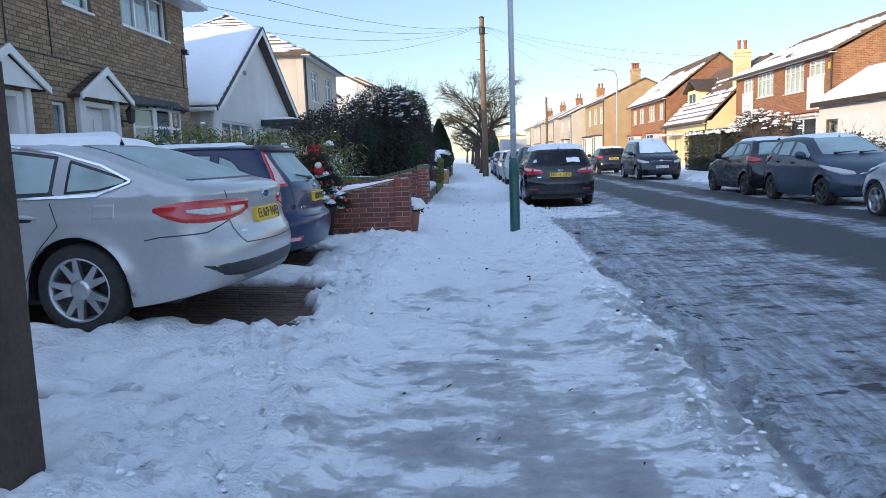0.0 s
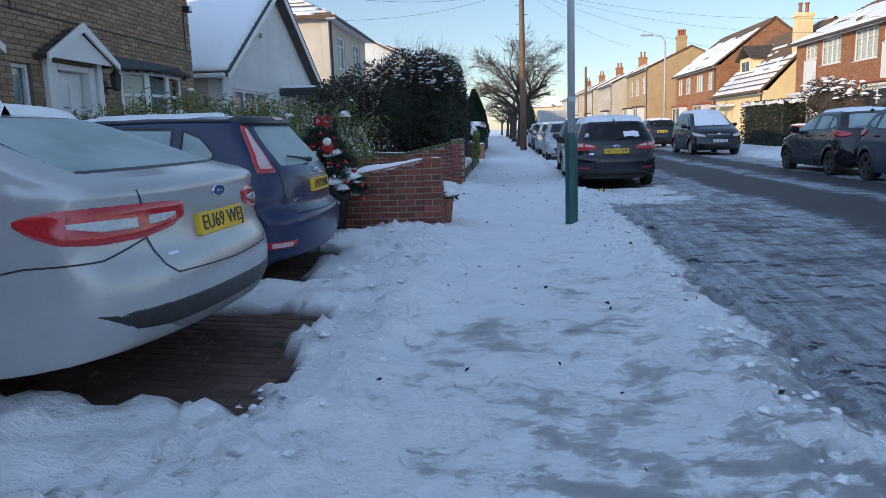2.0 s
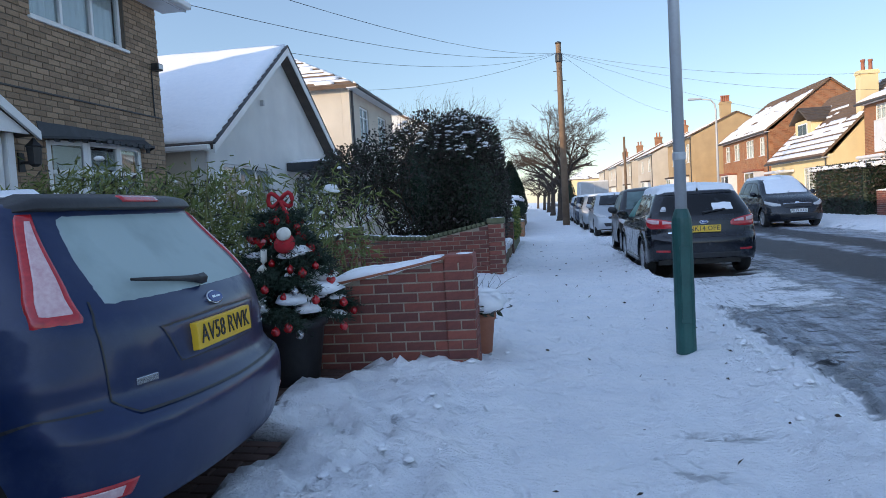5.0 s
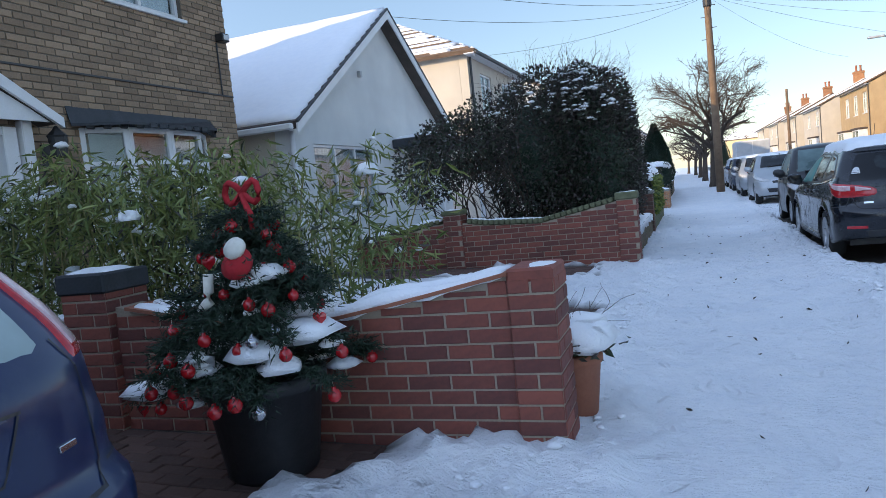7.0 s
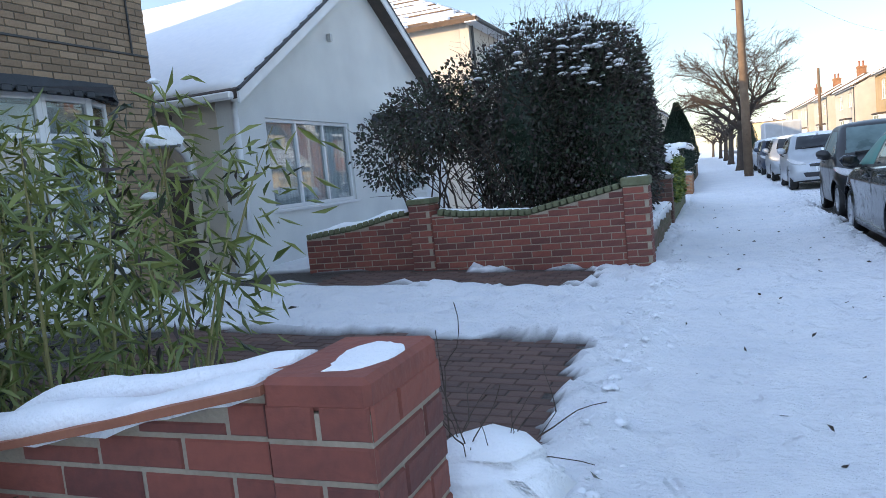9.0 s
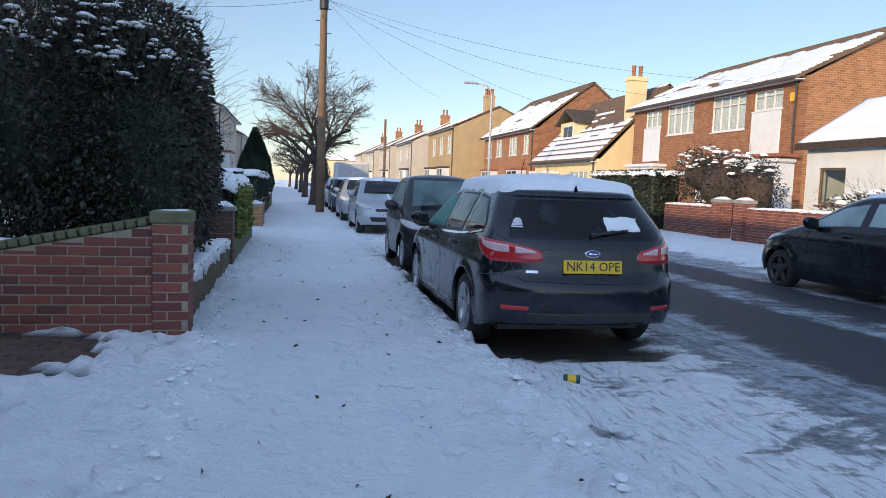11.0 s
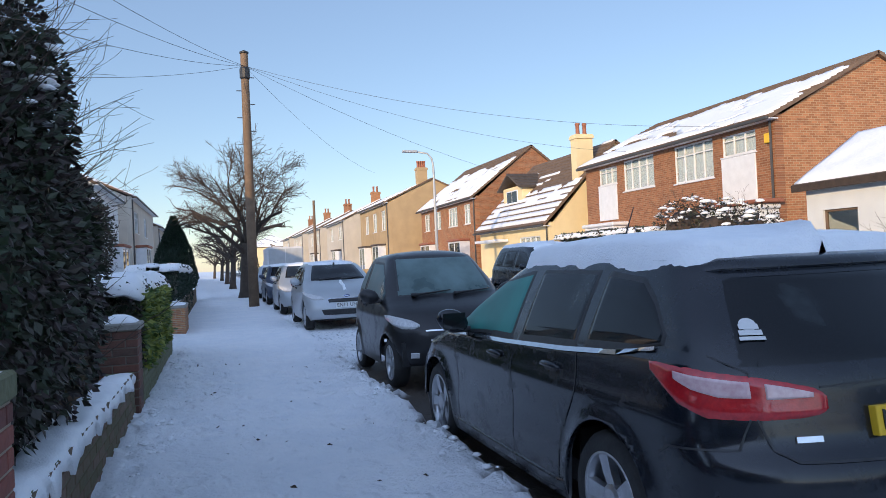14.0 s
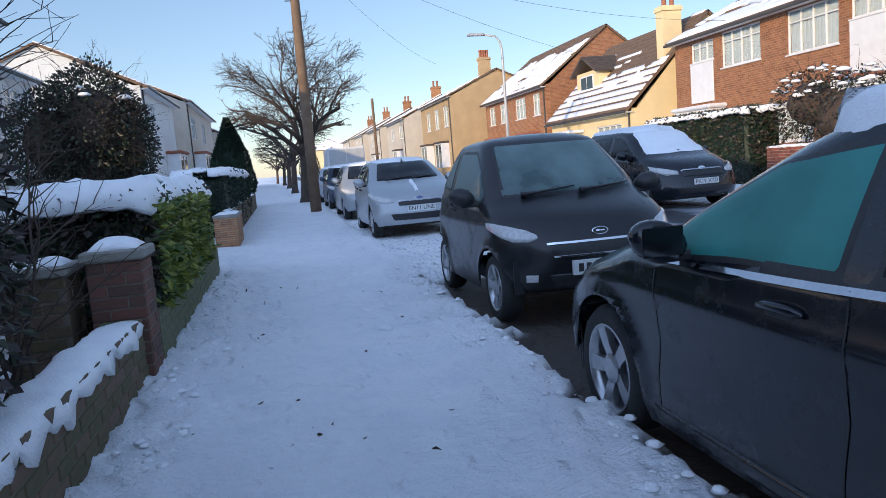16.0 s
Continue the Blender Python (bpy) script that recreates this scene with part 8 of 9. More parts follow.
def bare_tree(name, label, x, y, z, height, spread, seed, fork=2.6, radius=0.24, lean=(0.05, 0, 1), levels=5):
    """A pollarded street tree in winter: trunk, rising limbs and a haze of twigs."""
    r = random.Random(seed)
    t = thing(name, label, "tree")
    big, bigf, small, smallf = [], [], [], []
    base = Vector((x, y, z - 0.1))
    top = base + Vector(lean).normalized() * fork
    tube(big, bigf, [base, base.lerp(top, 0.15), base.lerp(top, 0.55), top], [radius * 1.35, radius, radius * 0.85, radius * 0.8], 10)
    mid, rx, rz = base + Vector((0, 0, height * 0.66)), spread, height * 0.36
    todo = []
    for k in range(8):
        w = 2 * math.pi * k / 8 + r.uniform(-0.3, 0.3)
        out = r.uniform(0.45, 0.95)
        todo.append((top - Vector((0, 0, r.uniform(0, 0.7))), Vector((math.cos(w) * out, math.sin(w) * out, r.uniform(0.7, 1.1))).normalized(), height * 0.40, radius * 0.46, 0))
    at = 0
    while at < len(todo):
        p, d, L, rad, lv = todo[at]
        at += 1
        segs = 5 if lv < 3 else 3
        pts, rr = [p.copy()], [rad]
        for i in range(segs):
            out = (p - mid)
            out = Vector((out.x, out.y, out.z * 0.6))
            pull = out.normalized() * 0.10 if out.length > 0.1 else Vector()
            d = (d + pull + Vector((r.gauss(0, 0.15), r.gauss(0, 0.15), r.gauss(0.0, 0.12)))).normalized()
            p = p + d * L / segs
            q = p - mid
            gone = (q.x / rx) ** 2 + (q.y / rx) ** 2 + (q.z / rz) ** 2 > 1.05 + r.uniform(-0.2, 0.2)
            pts.append(p.copy())
            rr.append(rad * (1 - 0.5 * (i + 1) / segs))
            if lv < levels and (i >= 1 or lv > 0):
                for _ in range(1 if lv < 2 else 2):
                    if lv >= 3 and r.random() > 0.5:
                        continue
                    dd = (d * 0.85 + Vector((r.gauss(0, 0.5), r.gauss(0, 0.5), r.gauss(0.08, 0.42)))).normalized()
                    todo.append((p.copy(), dd, L * r.uniform(0.45, 0.7), max(0.004, rr[-1] * 0.6), lv + 1))
            if gone:
                break
        if lv < 3:
            tube(big, bigf, pts, rr, 6)
        else:
            tube(small, smallf, pts, [max(0.0058, q) for q in rr], 3)
        if len(small) > 420000:
            break
    link_mesh("trunk", big, bigf, M["bark"], t, smooth=True)
    tagged(link_mesh("twig_growth", small, smallf, M["twig"], t), kind="stuff")
    return t


def conifer(name, label, x, y, z0, z1, radius, count=9000):
    t = thing(name, label, "tree")
    part("trunk", lathe([(0.09, z0), (0.05, z1 - 0.6)], 8), M["bark"], t, m=Matrix.Translation((x, y, 0)))
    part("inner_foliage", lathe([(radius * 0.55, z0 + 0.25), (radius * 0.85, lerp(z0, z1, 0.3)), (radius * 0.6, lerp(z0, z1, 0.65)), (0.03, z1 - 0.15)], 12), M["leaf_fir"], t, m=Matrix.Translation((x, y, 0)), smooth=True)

    def place(rnd):
        t_ = rnd.random() ** 0.8
        w = rnd.uniform(0, 2 * math.pi)
        rad = radius * interp([(0, 0.6), (0.25, 1.0), (0.6, 0.72), (1, 0.03)], t_) * (1 + 0.12 * noise.noise(Vector((w * 2, t_ * 5, x))))
        return Vector((x + math.cos(w) * rad, y + math.sin(w) * rad, lerp(z0 + 0.15, z1, t_))), Vector((math.cos(w), math.sin(w), 0.9))
    v, f = leaf_cloud(count, place, 0.13, RND, (0.25, 0.45), -0.2)
    tagged(link_mesh("crown", v, f, M["leaf_fir"], t), kind="stuff")


big_bush()
bamboo()
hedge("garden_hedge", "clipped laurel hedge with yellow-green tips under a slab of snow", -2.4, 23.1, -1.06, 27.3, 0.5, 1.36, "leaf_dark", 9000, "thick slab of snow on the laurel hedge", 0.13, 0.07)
v, f = leaf_cloud(2600, lambda r: (Vector((-1.0 + r.gauss(0, 0.03), r.uniform(23.1, 26.4), r.uniform(0.55, 1.3))), Vector((1, 0, 0.2))), 0.075, RND, (0.45, 0.75))
tagged(link_mesh("ivy", v, f, M["leaf_yellow"]), "yellow-green variegated ivy on the hedge side", "ivy", kind="stuff")
hedge("garden_hedge", "narrow clipped hedge with snow beyond the brick pier", -2.2, 33.0, -1.15, 42.0, 0.3, 1.62, "leaf_fir", 7000, "snow on the narrow clipped hedge", 0.08, 0.07)
hedge("garden_hedge", "tall dark clipped hedge across the road", 11.3, 33.6, 12.5, 38.5, 0.2, 2.15, "leaf_dark", 5000, "snow on the tall hedge across the road", 0.05, 0.10)
bare_tree("street_tree", "bare street tree with a spreading haze of twigs", 0.9, 48.0, 0.25, 7.9, 3.15, 5, 2.5, 0.26, levels=5)
bare_tree("street_tree", "bare street tree further along the footway", 0.7, 64.0, 0.27, 7.0, 2.6, 9, 2.4, 0.2, levels=3)
bare_tree("street_tree", "bare street tree far along the footway", 0.6, 82.0, 0.3, 7.0, 2.8, 12, 2.4, 0.2, levels=3)
bare_tree("street_tree", "bare street tree near the end of the footway", 0.3, 104.0, 0.3, 7.0, 2.8, 14, 2.4, 0.2, levels=3)
bare_tree("street_tree", "bare street tree near the end of the street", -0.6, 132.0, 0.3, 7.5, 3.2, 17, 2.4, 0.2, levels=3)
conifer("cypress_tree", "dark conical cypress in a front garden", -1.9, 47.0, 0.2, 3.75, 0.85)
conifer("cypress_tree", "far dark rounded cypress by the road", 2.9, 92.0, 0.3, 4.6, 1.1, 3000)


def round_bush(name, label, blobs, leaf, count, snow=60, size=0.09, twig=120):
    b = thing(name, label, "bush")
    v, f = leaf_cloud(count, blob_place(blobs, 0.6), size, RND, (0.4, 0.7))
    tagged(link_mesh("crown", v, f, M[leaf], b), kind="stuff")
    inner = bmesh.new()
    for x, y, z, rx, ry, rz in blobs:
        bmesh.ops.create_icosphere(inner, subdivisions=2, radius=1.0, matrix=Matrix.Translation((x, y, z)) @ Matrix.Diagonal((rx * 0.6, ry * 0.6, rz * 0.6, 1)))
    tagged(part("inner_foliage", inner, M["twig"], b), kind="stuff")
    pick = blob_place(blobs, 0.9)
    v, f = twigs([pick(RND) for _ in range(twig)], RND, 0.4, 0.006, 0.4, 3, 4, 1)
    tagged(link_mesh("shoot_growth", v, f, M["twig"], b), kind="stuff")
    if snow:
        def on_top(rnd):
            while True:
                p, d = pick(rnd)
                if d.z > 0.4:
                    return p
        snow_clumps("snow_on_bush", "snow caught on a garden bush", on_top, snow, 0.11, RND)


round_bush("garden_bush", "brown bare bush with snow behind the wall across the road", [(12.6, 31.6, 1.7, 0.9, 1.7, 1.1), (12.8, 30.4, 1.6, 0.8, 1.0, 1.0), (12.6, 32.8, 2.1, 0.8, 1.2, 0.9)], "leaf_purple", 5000, 110)
round_bush("garden_bush", "low brown shrub with snow across the road", [(12.6, 25.0, 1.1, 0.7, 2.4, 0.6)], "leaf_purple", 2500, 60)
BUSH = [(-3.75, 34.0, 2.75, 1.0, 1.1, 1.35), (-3.2, 34.2, 2.35, 0.62, 0.8, 1.15), (-4.6, 34.0, 2.5, 0.9, 1.0, 1.15), (-3.8, 34.0, 1.4, 1.1, 1.0, 1.15)]
round_bush("garden_bush", "tall leafy evergreen shrub in a front garden", BUSH, "leaf_dark", 26000, 14, 0.085, 320)
shrub_rnd = random.Random(21)
starts = [((shrub_rnd.uniform(-2.2, -1.38), shrub_rnd.uniform(20.4, 22.0), 0.15), (shrub_rnd.gauss(-0.06, 0.15), shrub_rnd.gauss(0, 0.2), 1)) for _ in range(36)]
v, f = twigs(starts, shrub_rnd, 1.2, 0.014, 0.45, 5, 6, 2)
tagged(link_mesh("bare_shrub", v, f, M["twig"]), "bare brown shrub twigs behind the snowy front wall", "shrub")


# ---- details of the houses across the road ----
oh = bpy.data.objects["orange_brick_house"]
for y0, y1, z0, z1 in ((33.85, 35.45, 2.95, 4.44), (42.1, 43.6, 2.90, 4.39)):
    part("panel", box_bm([(16.045, y0, z0, 16.094, y1, z1)], 0.01), M["cream_panel"] if "cream_panel" in M else M["upvc"], oh, "white boarded panel below a window")
part("bay_canopy", box_bm([(15.2, 32.75, 2.78, 16.09, 35.8, 2.9)], 0.03), M["terracotta"], oh)
part("alarm_box", box_bm([(16.0, 33.15, 4.65, 16.094, 33.4, 4.95)], 0.02), M["plate_yellow"], oh)
yh = bpy.data.objects["yellow_chalet_house"]
dm = thing_part("dormer", yh)
part("cheek", box_bm([(16.3, 52.4, 3.9, 18.6, 55.2, 5.55)], 0.02), M["cream_render"], dm)
part("dormer_window", box_bm([(16.24, 53.0, 4.35, 16.296, 54.6, 5.35)], 0.02), M["upvc"], dm)
for k in range(2):
    part("pane", box_bm([(16.225, 53.08 + 0.75 * k, 4.43, 16.239, 53.74 + 0.75 * k, 5.27)]), M["window_glass"], dm)
for sgn in (-1, 1):
    roof_slab(dm, (16.0, 53.8 + sgn * 1.65, 5.45), (18.9, 53.8 + sgn * 1.65, 5.45), (18.9, 53.8, 6.35), (16.0, 53.8, 6.35), 0.09, M["tile_dark"], "dormer_roof", 8)
part("door_canopy", box_bm([(14.1, 51.6, 2.35, 14.98, 54.6, 2.5)], 0.03), M["upvc"], yh)
an = thing("garage_annexe", "cream rendered annexe with a snowy gabled roof", "annexe")
part("wall", wall_bm(0, 5.2, 0, 2.75, [(0.5, 1.1, 1.5, 2.1)], 0.25), M["white_render"], an, m=facing((14.0, 29.8, 0.2), (0, -1, 0)))
window(an, facing((14.0, 29.8, 0.2), (0, -1, 0)), 0.5, 1.1, 1.5, 2.1, 1, 0, True, 0.09, False, "tile_brown")
part("side_wall", box_bm([(14.255, 29.55, 0.2, 16.09, 29.8, 2.9)]), M["white_render"], an)
part("side_wall", wall_bm(0, 4.0, 0, 0, [], 0.25, lambda u: 2.75 + 1.3 * (1 - abs(u - 2.0) / 2.0)), M["white_render"], an, m=facing((14.0, 24.6, 0.2), (1, 0, 0)))
part("fascia", box_bm([(13.72, 24.3, 2.80, 13.78, 30.0, 2.98)]), M["wood_dark"], an)
for sx, ex in ((13.75, -1), (18.3, 1)):
    roof_slab(an, (sx, 24.3, 2.95), (sx, 30.0, 2.95), (16.0, 30.0, 4.3), (16.0, 24.3, 4.3), 0.1, M["tile_dark"], "roof", 8)
snow_sheet("snow_on_roof", (13.78, 24.35, 3.02), (13.78, 29.95, 3.02), (15.95, 29.95, 4.36), (15.95, 24.35, 4.36), 0.08, "thick snow on the annexe roof")

# shop van and far end of the street
van = thing("box_van", "white box van parked far along the road", "van", Matrix.Translation((3.5, 57.0, road_z(3.5, 57))))
part("cargo_box", box_bm([(-1.0, 0, 0.55, 1.0, 3.6, 2.5)], 0.04), M["sign_white"], van)
part("cab", box_bm([(-0.95, 3.62, 0.45, 0.95, 5.2, 1.9)], 0.15), M["sign_white"], van)
part("rear_door", box_bm([(-0.93, -0.02, 0.7, -0.02, -0.004, 2.4), (0.02, -0.02, 0.7, 0.93, -0.004, 2.4)], 0.004), M["galv"], van)
for wy in (0.9, 4.3):
    for wx in (-0.85, 0.85):
        part("wheel", lathe([(0.2, -0.1), (0.34, -0.1), (0.36, 0), (0.34, 0.1), (0.2, 0.1)], 18), M["rubber"], van, m=pose(wx, wy, 0.36, 0, 90, 0))
hip_house("end_house", "pale house closing the far end of the street", 6.0, 168.0, 182.0, 10.0, 0.3, 6.0, 8.5, "cream_render", "tile_brown", -1, [(170, 4, 172, 5.4, 2)], True, 0.9, 3.0, seed=71)
hip_house("end_house", "pale house closing the far end of the street", -12.0, 168.0, 182.0, 10.0, 0.3, 5.6, 8.0, "cream_render", "tile_brown", 1, [(170, 4, 172, 5.4, 2)], True, 0.9, 3.0, seed=72)
far_pole = thing("telegraph_pole", "far wooden telegraph pole across the road", "pole", Matrix.Translation((9.3, 88.0, 0.3)))
part("shaft", lathe([(0.16, 0), (0.12, 7.8)], 10), M["pole_wood"], far_pole)


# ---- potted Christmas tree ----
def christmas_tree():
    cx, cy, z0 = -2.20, 10.60, land(-2.3, 10.6)
    t = thing("potted_christmas_tree", "snowy potted fir tree hung with red baubles by the wall", "christmas tree", Matrix.Translation((cx, cy, z0)))
    part("pot", lathe([(0.20, 0), (0.215, 0.02), (0.27, 0.40), (0.295, 0.41), (0.295, 0.47), (0.27, 0.475), (0.25, 0.40)], 32), M["black_plastic"], t, smooth=True)
    part("trunk", lathe([(0.03, 0.40), (0.01, 1.30)], 8), M["bark"], t)
    r = random.Random(3)
    tips, nv, nf, bv, bf = [], [], [], [], []
    for k in range(84):
        h = r.random() ** 0.95
        z = lerp(0.46, 1.24, h)
        reach = lerp(0.60, 0.12, h) * r.uniform(0.75, 1.05)
        w = k * 2.39996 + r.uniform(-0.2, 0.2)
        d = Vector((math.cos(w), math.sin(w), 0))
        pts = [Vector((0, 0, z)) + d * reach * q + Vector((0, 0, (0.07 * q - 0.10 * q * q) * (1.2 - h))) for q in (0, 0.3, 0.6, 0.85, 1)]
        tube(bv, bf, pts, [0.007, 0.006, 0.005, 0.004, 0.002], 4)
        tips.append((pts[-1], d, h))
        for q in range(int(260 * reach) + 30):
            i = r.random() * 3.99
            p = pts[int(i)].lerp(pts[int(i) + 1], i % 1)
            side = d.cross(Vector((0, 0, 1))) * r.uniform(-1, 1)
            tip = p + (d * 0.6 + side * 1.0 + Vector((0, 0, r.uniform(-0.5, 0.35)))).normalized() * r.uniform(0.05, 0.13)
            a = (tip - p).normalized()
            for m_ in range(6):
                b0 = p.lerp(tip, r.random())
                n_ = (a * 0.7 + Vector((r.gauss(0, 1), r.gauss(0, 1), r.gauss(0, 1))) * 0.6).normalized() * 0.034
                sd = a.cross(n_).normalized() * 0.0034
                j = len(nv)
                nv += [b0 - sd, b0 + sd, b0 + n_]
                nf.append((j, j + 1, j + 2))
    tagged(link_mesh("branchwork", bv, bf, M["bark"], t), kind="stuff")
    tagged(link_mesh("needles", nv, nf, M["leaf_fir"], t), kind="stuff")
    ball = lathe([(0.006, -0.024), (0.016, -0.019), (0.024, -0.006), (0.024, 0.006), (0.016, 0.019), (0.007, 0.023), (0.007, 0.030), (0.002, 0.031)], 12)
    me = bpy.data.meshes.new("bauble")
    ball.to_mesh(me)
    ball.free()
    me.shade_smooth()
    me.materials.append(M["red_gloss"])
    me2 = me.copy()
    me2.materials[0] = M["silver_gloss"]
    heart = bmesh.new()
    ring = [heart.verts.new((0.032 * math.sin(a) ** 3, 0, 0.002 * (13 * math.cos(a) - 5 * math.cos(2 * a) - 2 * math.cos(3 * a) - math.cos(4 * a)))) for a in [2 * math.pi * k / 24 for k in range(24)]]
    f0, b0 = heart.verts.new((0, -0.012, 0)), heart.verts.new((0, 0.012, 0))
    for k in range(24):
        heart.faces.new((ring[k], ring[(k + 1) % 24], f0))
        heart.faces.new((ring[(k + 1) % 24], ring[k], b0))
    bmesh.ops.recalc_face_normals(heart, faces=heart.faces)
    me3 = bpy.data.meshes.new("heart")
    heart.to_mesh(me3)
    heart.free()
    me3.materials.append(M["red_gloss"])
    for k, (p, d, h) in enumerate(tips):
        if k % 3 == 2 and d.y > 0:
            continue
        kind = ("heart", me3) if k % 9 == 4 else ("bauble", me2 if k % 7 == 3 else me)
        o = new(kind[0], kind[1])
        o.parent = t
        q = p * 1.0 + d * 0.005 - Vector((0, 0, r.uniform(0.045, 0.075)))
        o.matrix_basis = Matrix.Translation(q) @ Matrix.Scale(r.uniform(1.0, 1.35), 4)
        sv, sf = [], []
        tube(sv, sf, [q + Vector((0, 0, 0.028)), p], [0.0012, 0.0012], 3)
        link_mesh("hanging_loop", sv, sf, M["felt_white"], o, m=o.matrix_basis.inverted())
    # bow on the tip: two loops and two tails
    bw, bwf = [], []
    for sgn in (-1, 1):
        loop = [Vector((0.02 + sgn * 0.09 * math.sin(a), -0.02, 1.30 + 0.05 * math.sin(2 * a) + 0.02)) for a in [math.pi * k / 8 for k in range(9)]]
        tube(bw, bwf, loop, [0.016] * 9, 5)
        tube(bw, bwf, [Vector((0.02, -0.03, 1.31)), Vector((0.02 + sgn * 0.05, -0.05, 1.22)), Vector((0.02 + sgn * 0.07, -0.06, 1.15))], [0.012, 0.018, 0.02], 5)
    link_mesh("ribbon_bow", bw, bwf, M["felt_red"], t, "red ribbon bow", True)
    # stocking and a rounded felt ornament
    st, sf = [], []
    tube(st, sf, [Vector((-0.03, -0.27, 0.98)), Vector((-0.03, -0.28, 0.90)), Vector((-0.035, -0.28, 0.86)), Vector((-0.07, -0.29, 0.83))], [0.022, 0.022, 0.026, 0.018], 10)
    link_mesh("stocking", st, sf, M["felt_white"], t, "cream felt stocking", True)
    part("ornament", lathe([(0.02, 0.0), (0.07, 0.012), (0.075, 0.035), (0.03, 0.06)], 14), M["felt_red"], t, "rounded red felt ornament", True, pose(0.12, -0.24, 1.0, 60, 0, 0))
    part("ornament", lathe([(0.015, 0.0), (0.05, 0.012), (0.05, 0.03), (0.02, 0.05)], 14), M["felt_white"], t, "rounded white felt ornament", True, pose(0.12, -0.25, 1.07, 60, 0, 0))
    rr = random.Random(8)
    picks = [p for p, d, h in tips if h < 0.75]

    def lie(q):
        p = q.choice(picks)
        return Vector((cx, cy, z0)) + p * q.uniform(0.65, 0.95) + Vector((0, 0, 0.035 + 0.02 * (1 - p.length)))
    snow_clumps("snow_on_tree", "lumps of snow on the boughs of the Christmas tree", lie, 44, 0.11, rr, 0.55)


christmas_tree()


# ---- flower pot at the wall's end, drinks can, stray lumps ----
fp = thing("flower_pot", "terracotta flower pot with a snow-topped plant beside the pier", "flower pot", Matrix.Translation((-0.90, 11.52, land(-0.9, 11.5))))
part("pot", lathe([(0.10, 0), (0.11, 0.01), (0.145, 0.30), (0.16, 0.31), (0.16, 0.36), (0.14, 0.365), (0.135, 0.31)], 24), M["terracotta"], fp, smooth=True)
part("soil", lathe([(0.134, 0.31), (0.134, 0.33)], 20), M["soil"], fp)
v, f = leaf_cloud(420, lambda r: (Vector((r.gauss(0, 0.09), r.gauss(0, 0.09), 0.36 + abs(r.gauss(0, 0.04)))), Vector((r.gauss(0, 1), r.gauss(0, 1), 0.2))), 0.08, RND, (0.4, 0.7))
tagged(link_mesh("leaves", v, f, M["leaf_dark"], fp), kind="stuff")
v, f = twigs([((RND.gauss(0, 0.05), RND.gauss(0, 0.05), 0.34), (RND.gauss(0, 0.4), RND.gauss(0, 0.4), 1)) for _ in range(7)], RND, 0.34, 0.004, 0.4, 4, 5, 1)
link_mesh("stalks", v, f, M["twig"], fp)
snow_clumps("snow_on_plant", "mound of snow on the potted plant", lambda r: Vector((-0.87 + r.gauss(0, 0.05), 11.48 + r.gauss(0, 0.05), land(-0.8, 11.5) + 0.40 + abs(r.gauss(0, 0.02)))), 16, 0.15, RND, 0.7)
can = thing("drinks_can", "crushed green drinks can lying in the snow", "can", pose(1.81, 16.68, road_z(1.81, 16.68) + 0.05, 90, 0, 70))
part("body", lathe([(0.026, -0.06), (0.033, -0.05), (0.030, 0.0), (0.033, 0.05), (0.026, 0.06)], 16), M["green_can"] if "green_can" in M else M["green_paint"], can)
part("label", lathe([(0.0335, -0.03), (0.0315, 0.0), (0.0335, 0.03)], 16, False), M["plate_yellow"], can)


def stray(r):
    y = r.uniform(0.8, 27.0)
    if r.random() < 0.55:
        x = -0.80 + r.gauss(0, 0.09) - (0.6 * r.random() if y < 11 else 0)
    else:
        x = 1.22 + r.gauss(0, 0.10)
    return Vector((x, y, land(x, y) + snow_depth(x, y) * (1 - bareness(x, y)) - 0.004))


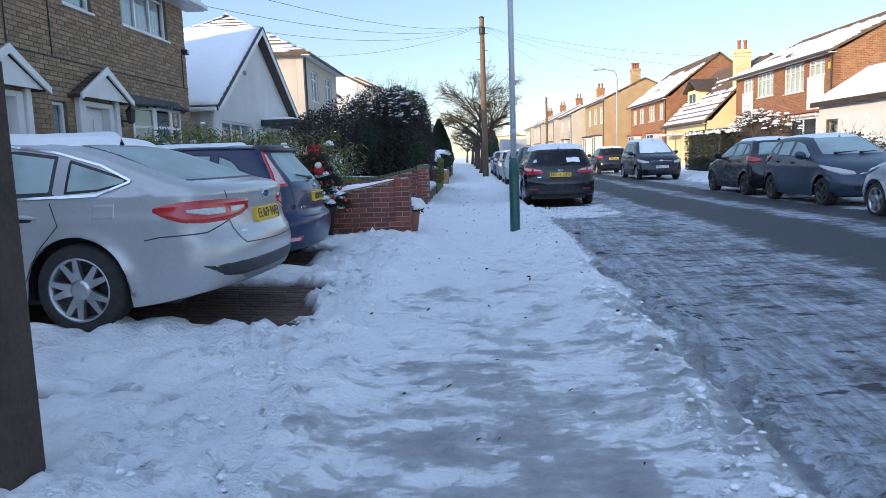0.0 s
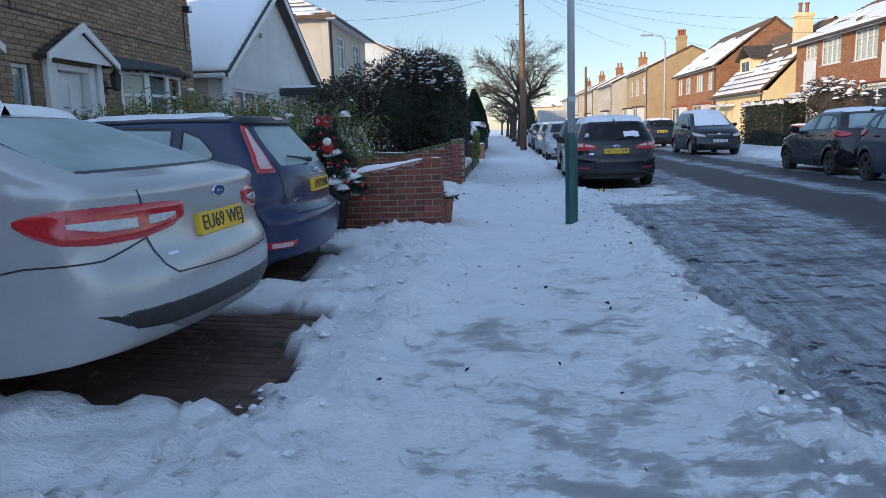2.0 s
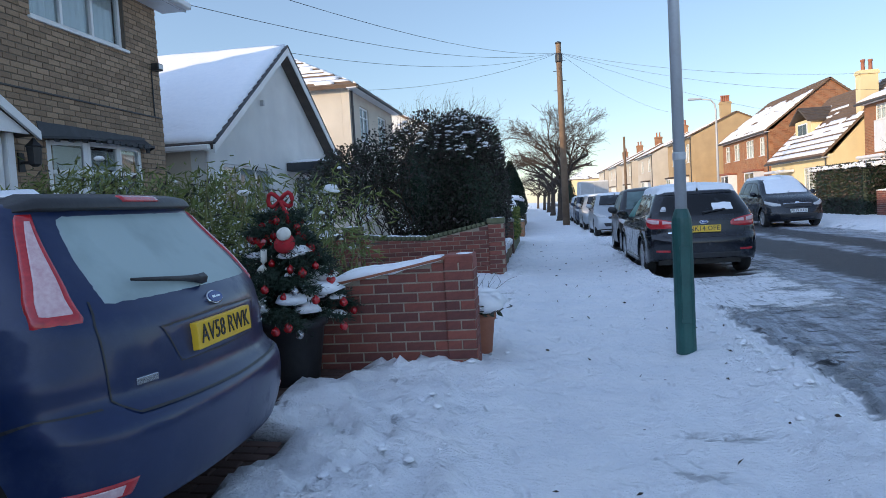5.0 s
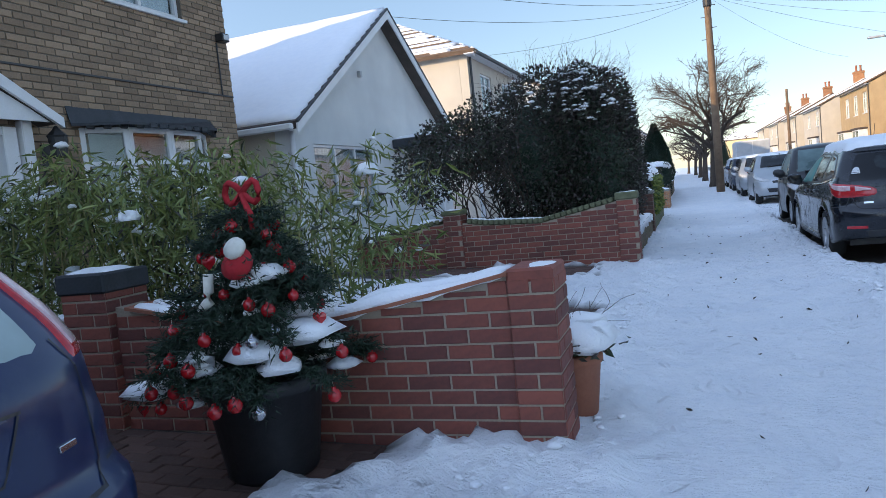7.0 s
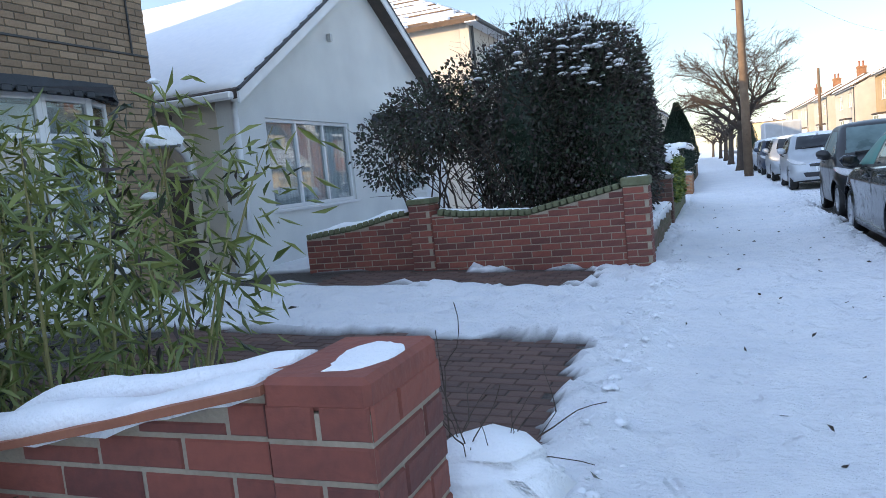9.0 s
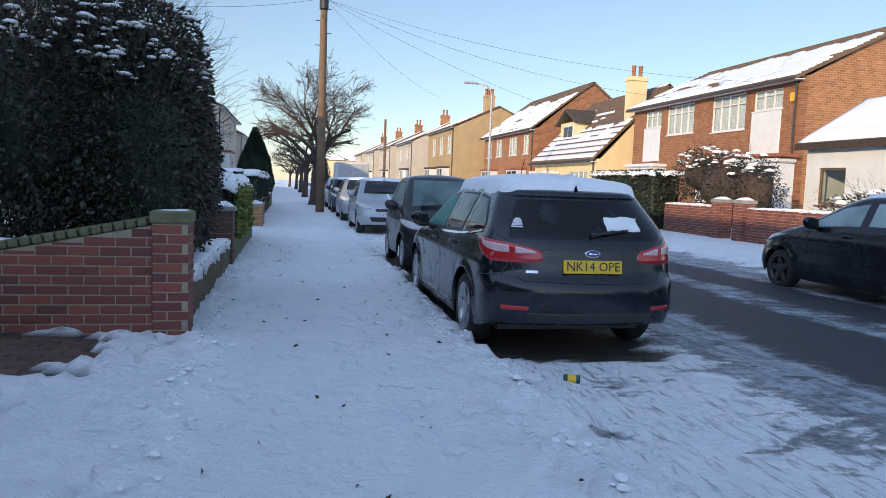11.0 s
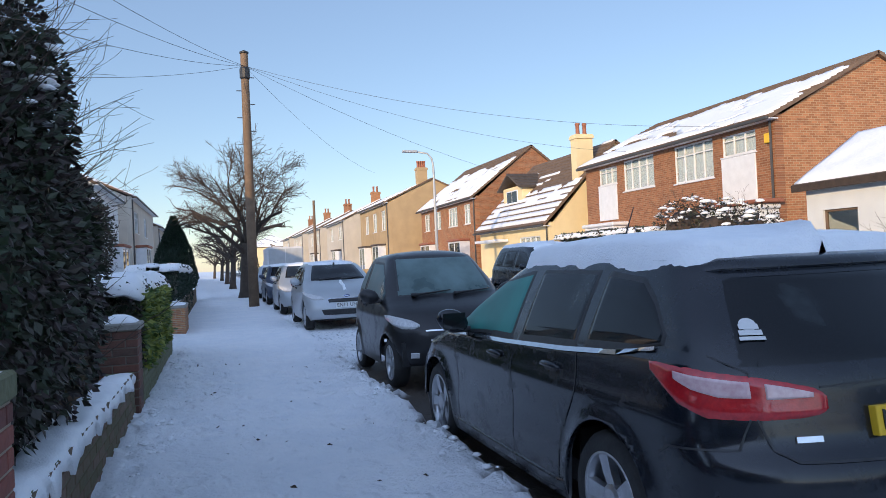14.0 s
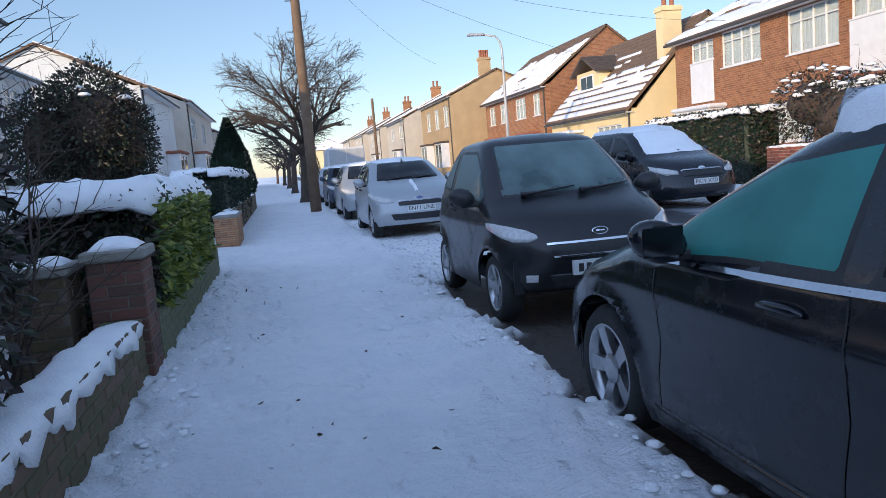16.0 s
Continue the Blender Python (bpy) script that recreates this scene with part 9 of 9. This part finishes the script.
snow_clumps("snow_lumps", "kicked-up lumps of snow along the footway edges", stray, 1500, 0.024, random.Random(12), 0.6)


def litter(r):
    y = r.uniform(1.0, 26.0)
    x = r.uniform(-0.8, 1.3)
    return Vector((x, y, land(x, y) + snow_depth(x, y) + 0.006)), Vector((r.gauss(0, 1), r.gauss(0, 1), 0.05))


v, f = leaf_cloud(150, litter, 0.045, random.Random(14), (0.3, 0.7), 0.0)
tagged(link_mesh("fallen_leaves", v, f, M["soil"]), "dark fallen leaves and grit scattered on the snow", "leaves", kind="stuff")


# ---- block paving showing through ----
def pavers():
    bed = tagged(new("block_paving"), "dark red-brown block paving bared beside the parked cars", "paving", kind="structure")
    me = bpy.data.meshes.new("paver")
    bm = box_bm([(-0.097, -0.047, -0.03, 0.097, 0.047, 0.0)])
    top = [e for e in bm.edges if all(v.co.z > -0.001 for v in e.verts)]
    bmesh.ops.bevel(bm, geom=top, offset=0.006, segments=1, affect="EDGES")
    bm.to_mesh(me)
    bm.free()
    me.materials.append(M["paver"])
    r = random.Random(4)
    spots = []
    for j in range(0, 140):
        for i in range(0, 34):
            x, y = -7.0 + 0.2 * i + (0.1 if j % 2 else 0.0), 4.8 + 0.1 * j
            if -4.6 < x and bareness(x, y) > 0.55 and (W1Y + 0.28 < y or y < W1Y - 0.06) and y < 17.7:
                spots.append((x, y))
    near = [s for s in spots if s[0] > -2.6]
    near.sort(key=lambda q: -q[0])
    single = set(near[:300])
    verts, faces = [], []
    for x, y in spots:
        z = land(x, y) + 0.008 + r.uniform(-0.002, 0.003)
        m = pose(x, y, z, r.uniform(-0.8, 0.8), r.uniform(-0.8, 0.8) + 2.5, r.uniform(-0.7, 0.7))
        if (x, y) in single:
            o = new("paver", me)
            o.parent = bed
            o.matrix_basis = m
        else:
            k = len(verts)
            verts += [m @ v.co for v in me.vertices]
            faces += [tuple(k + q for q in p.vertices) for p in me.polygons]
    tagged(link_mesh("pavers", verts, faces, M["paver"], bed), kind="stuff")


pavers()
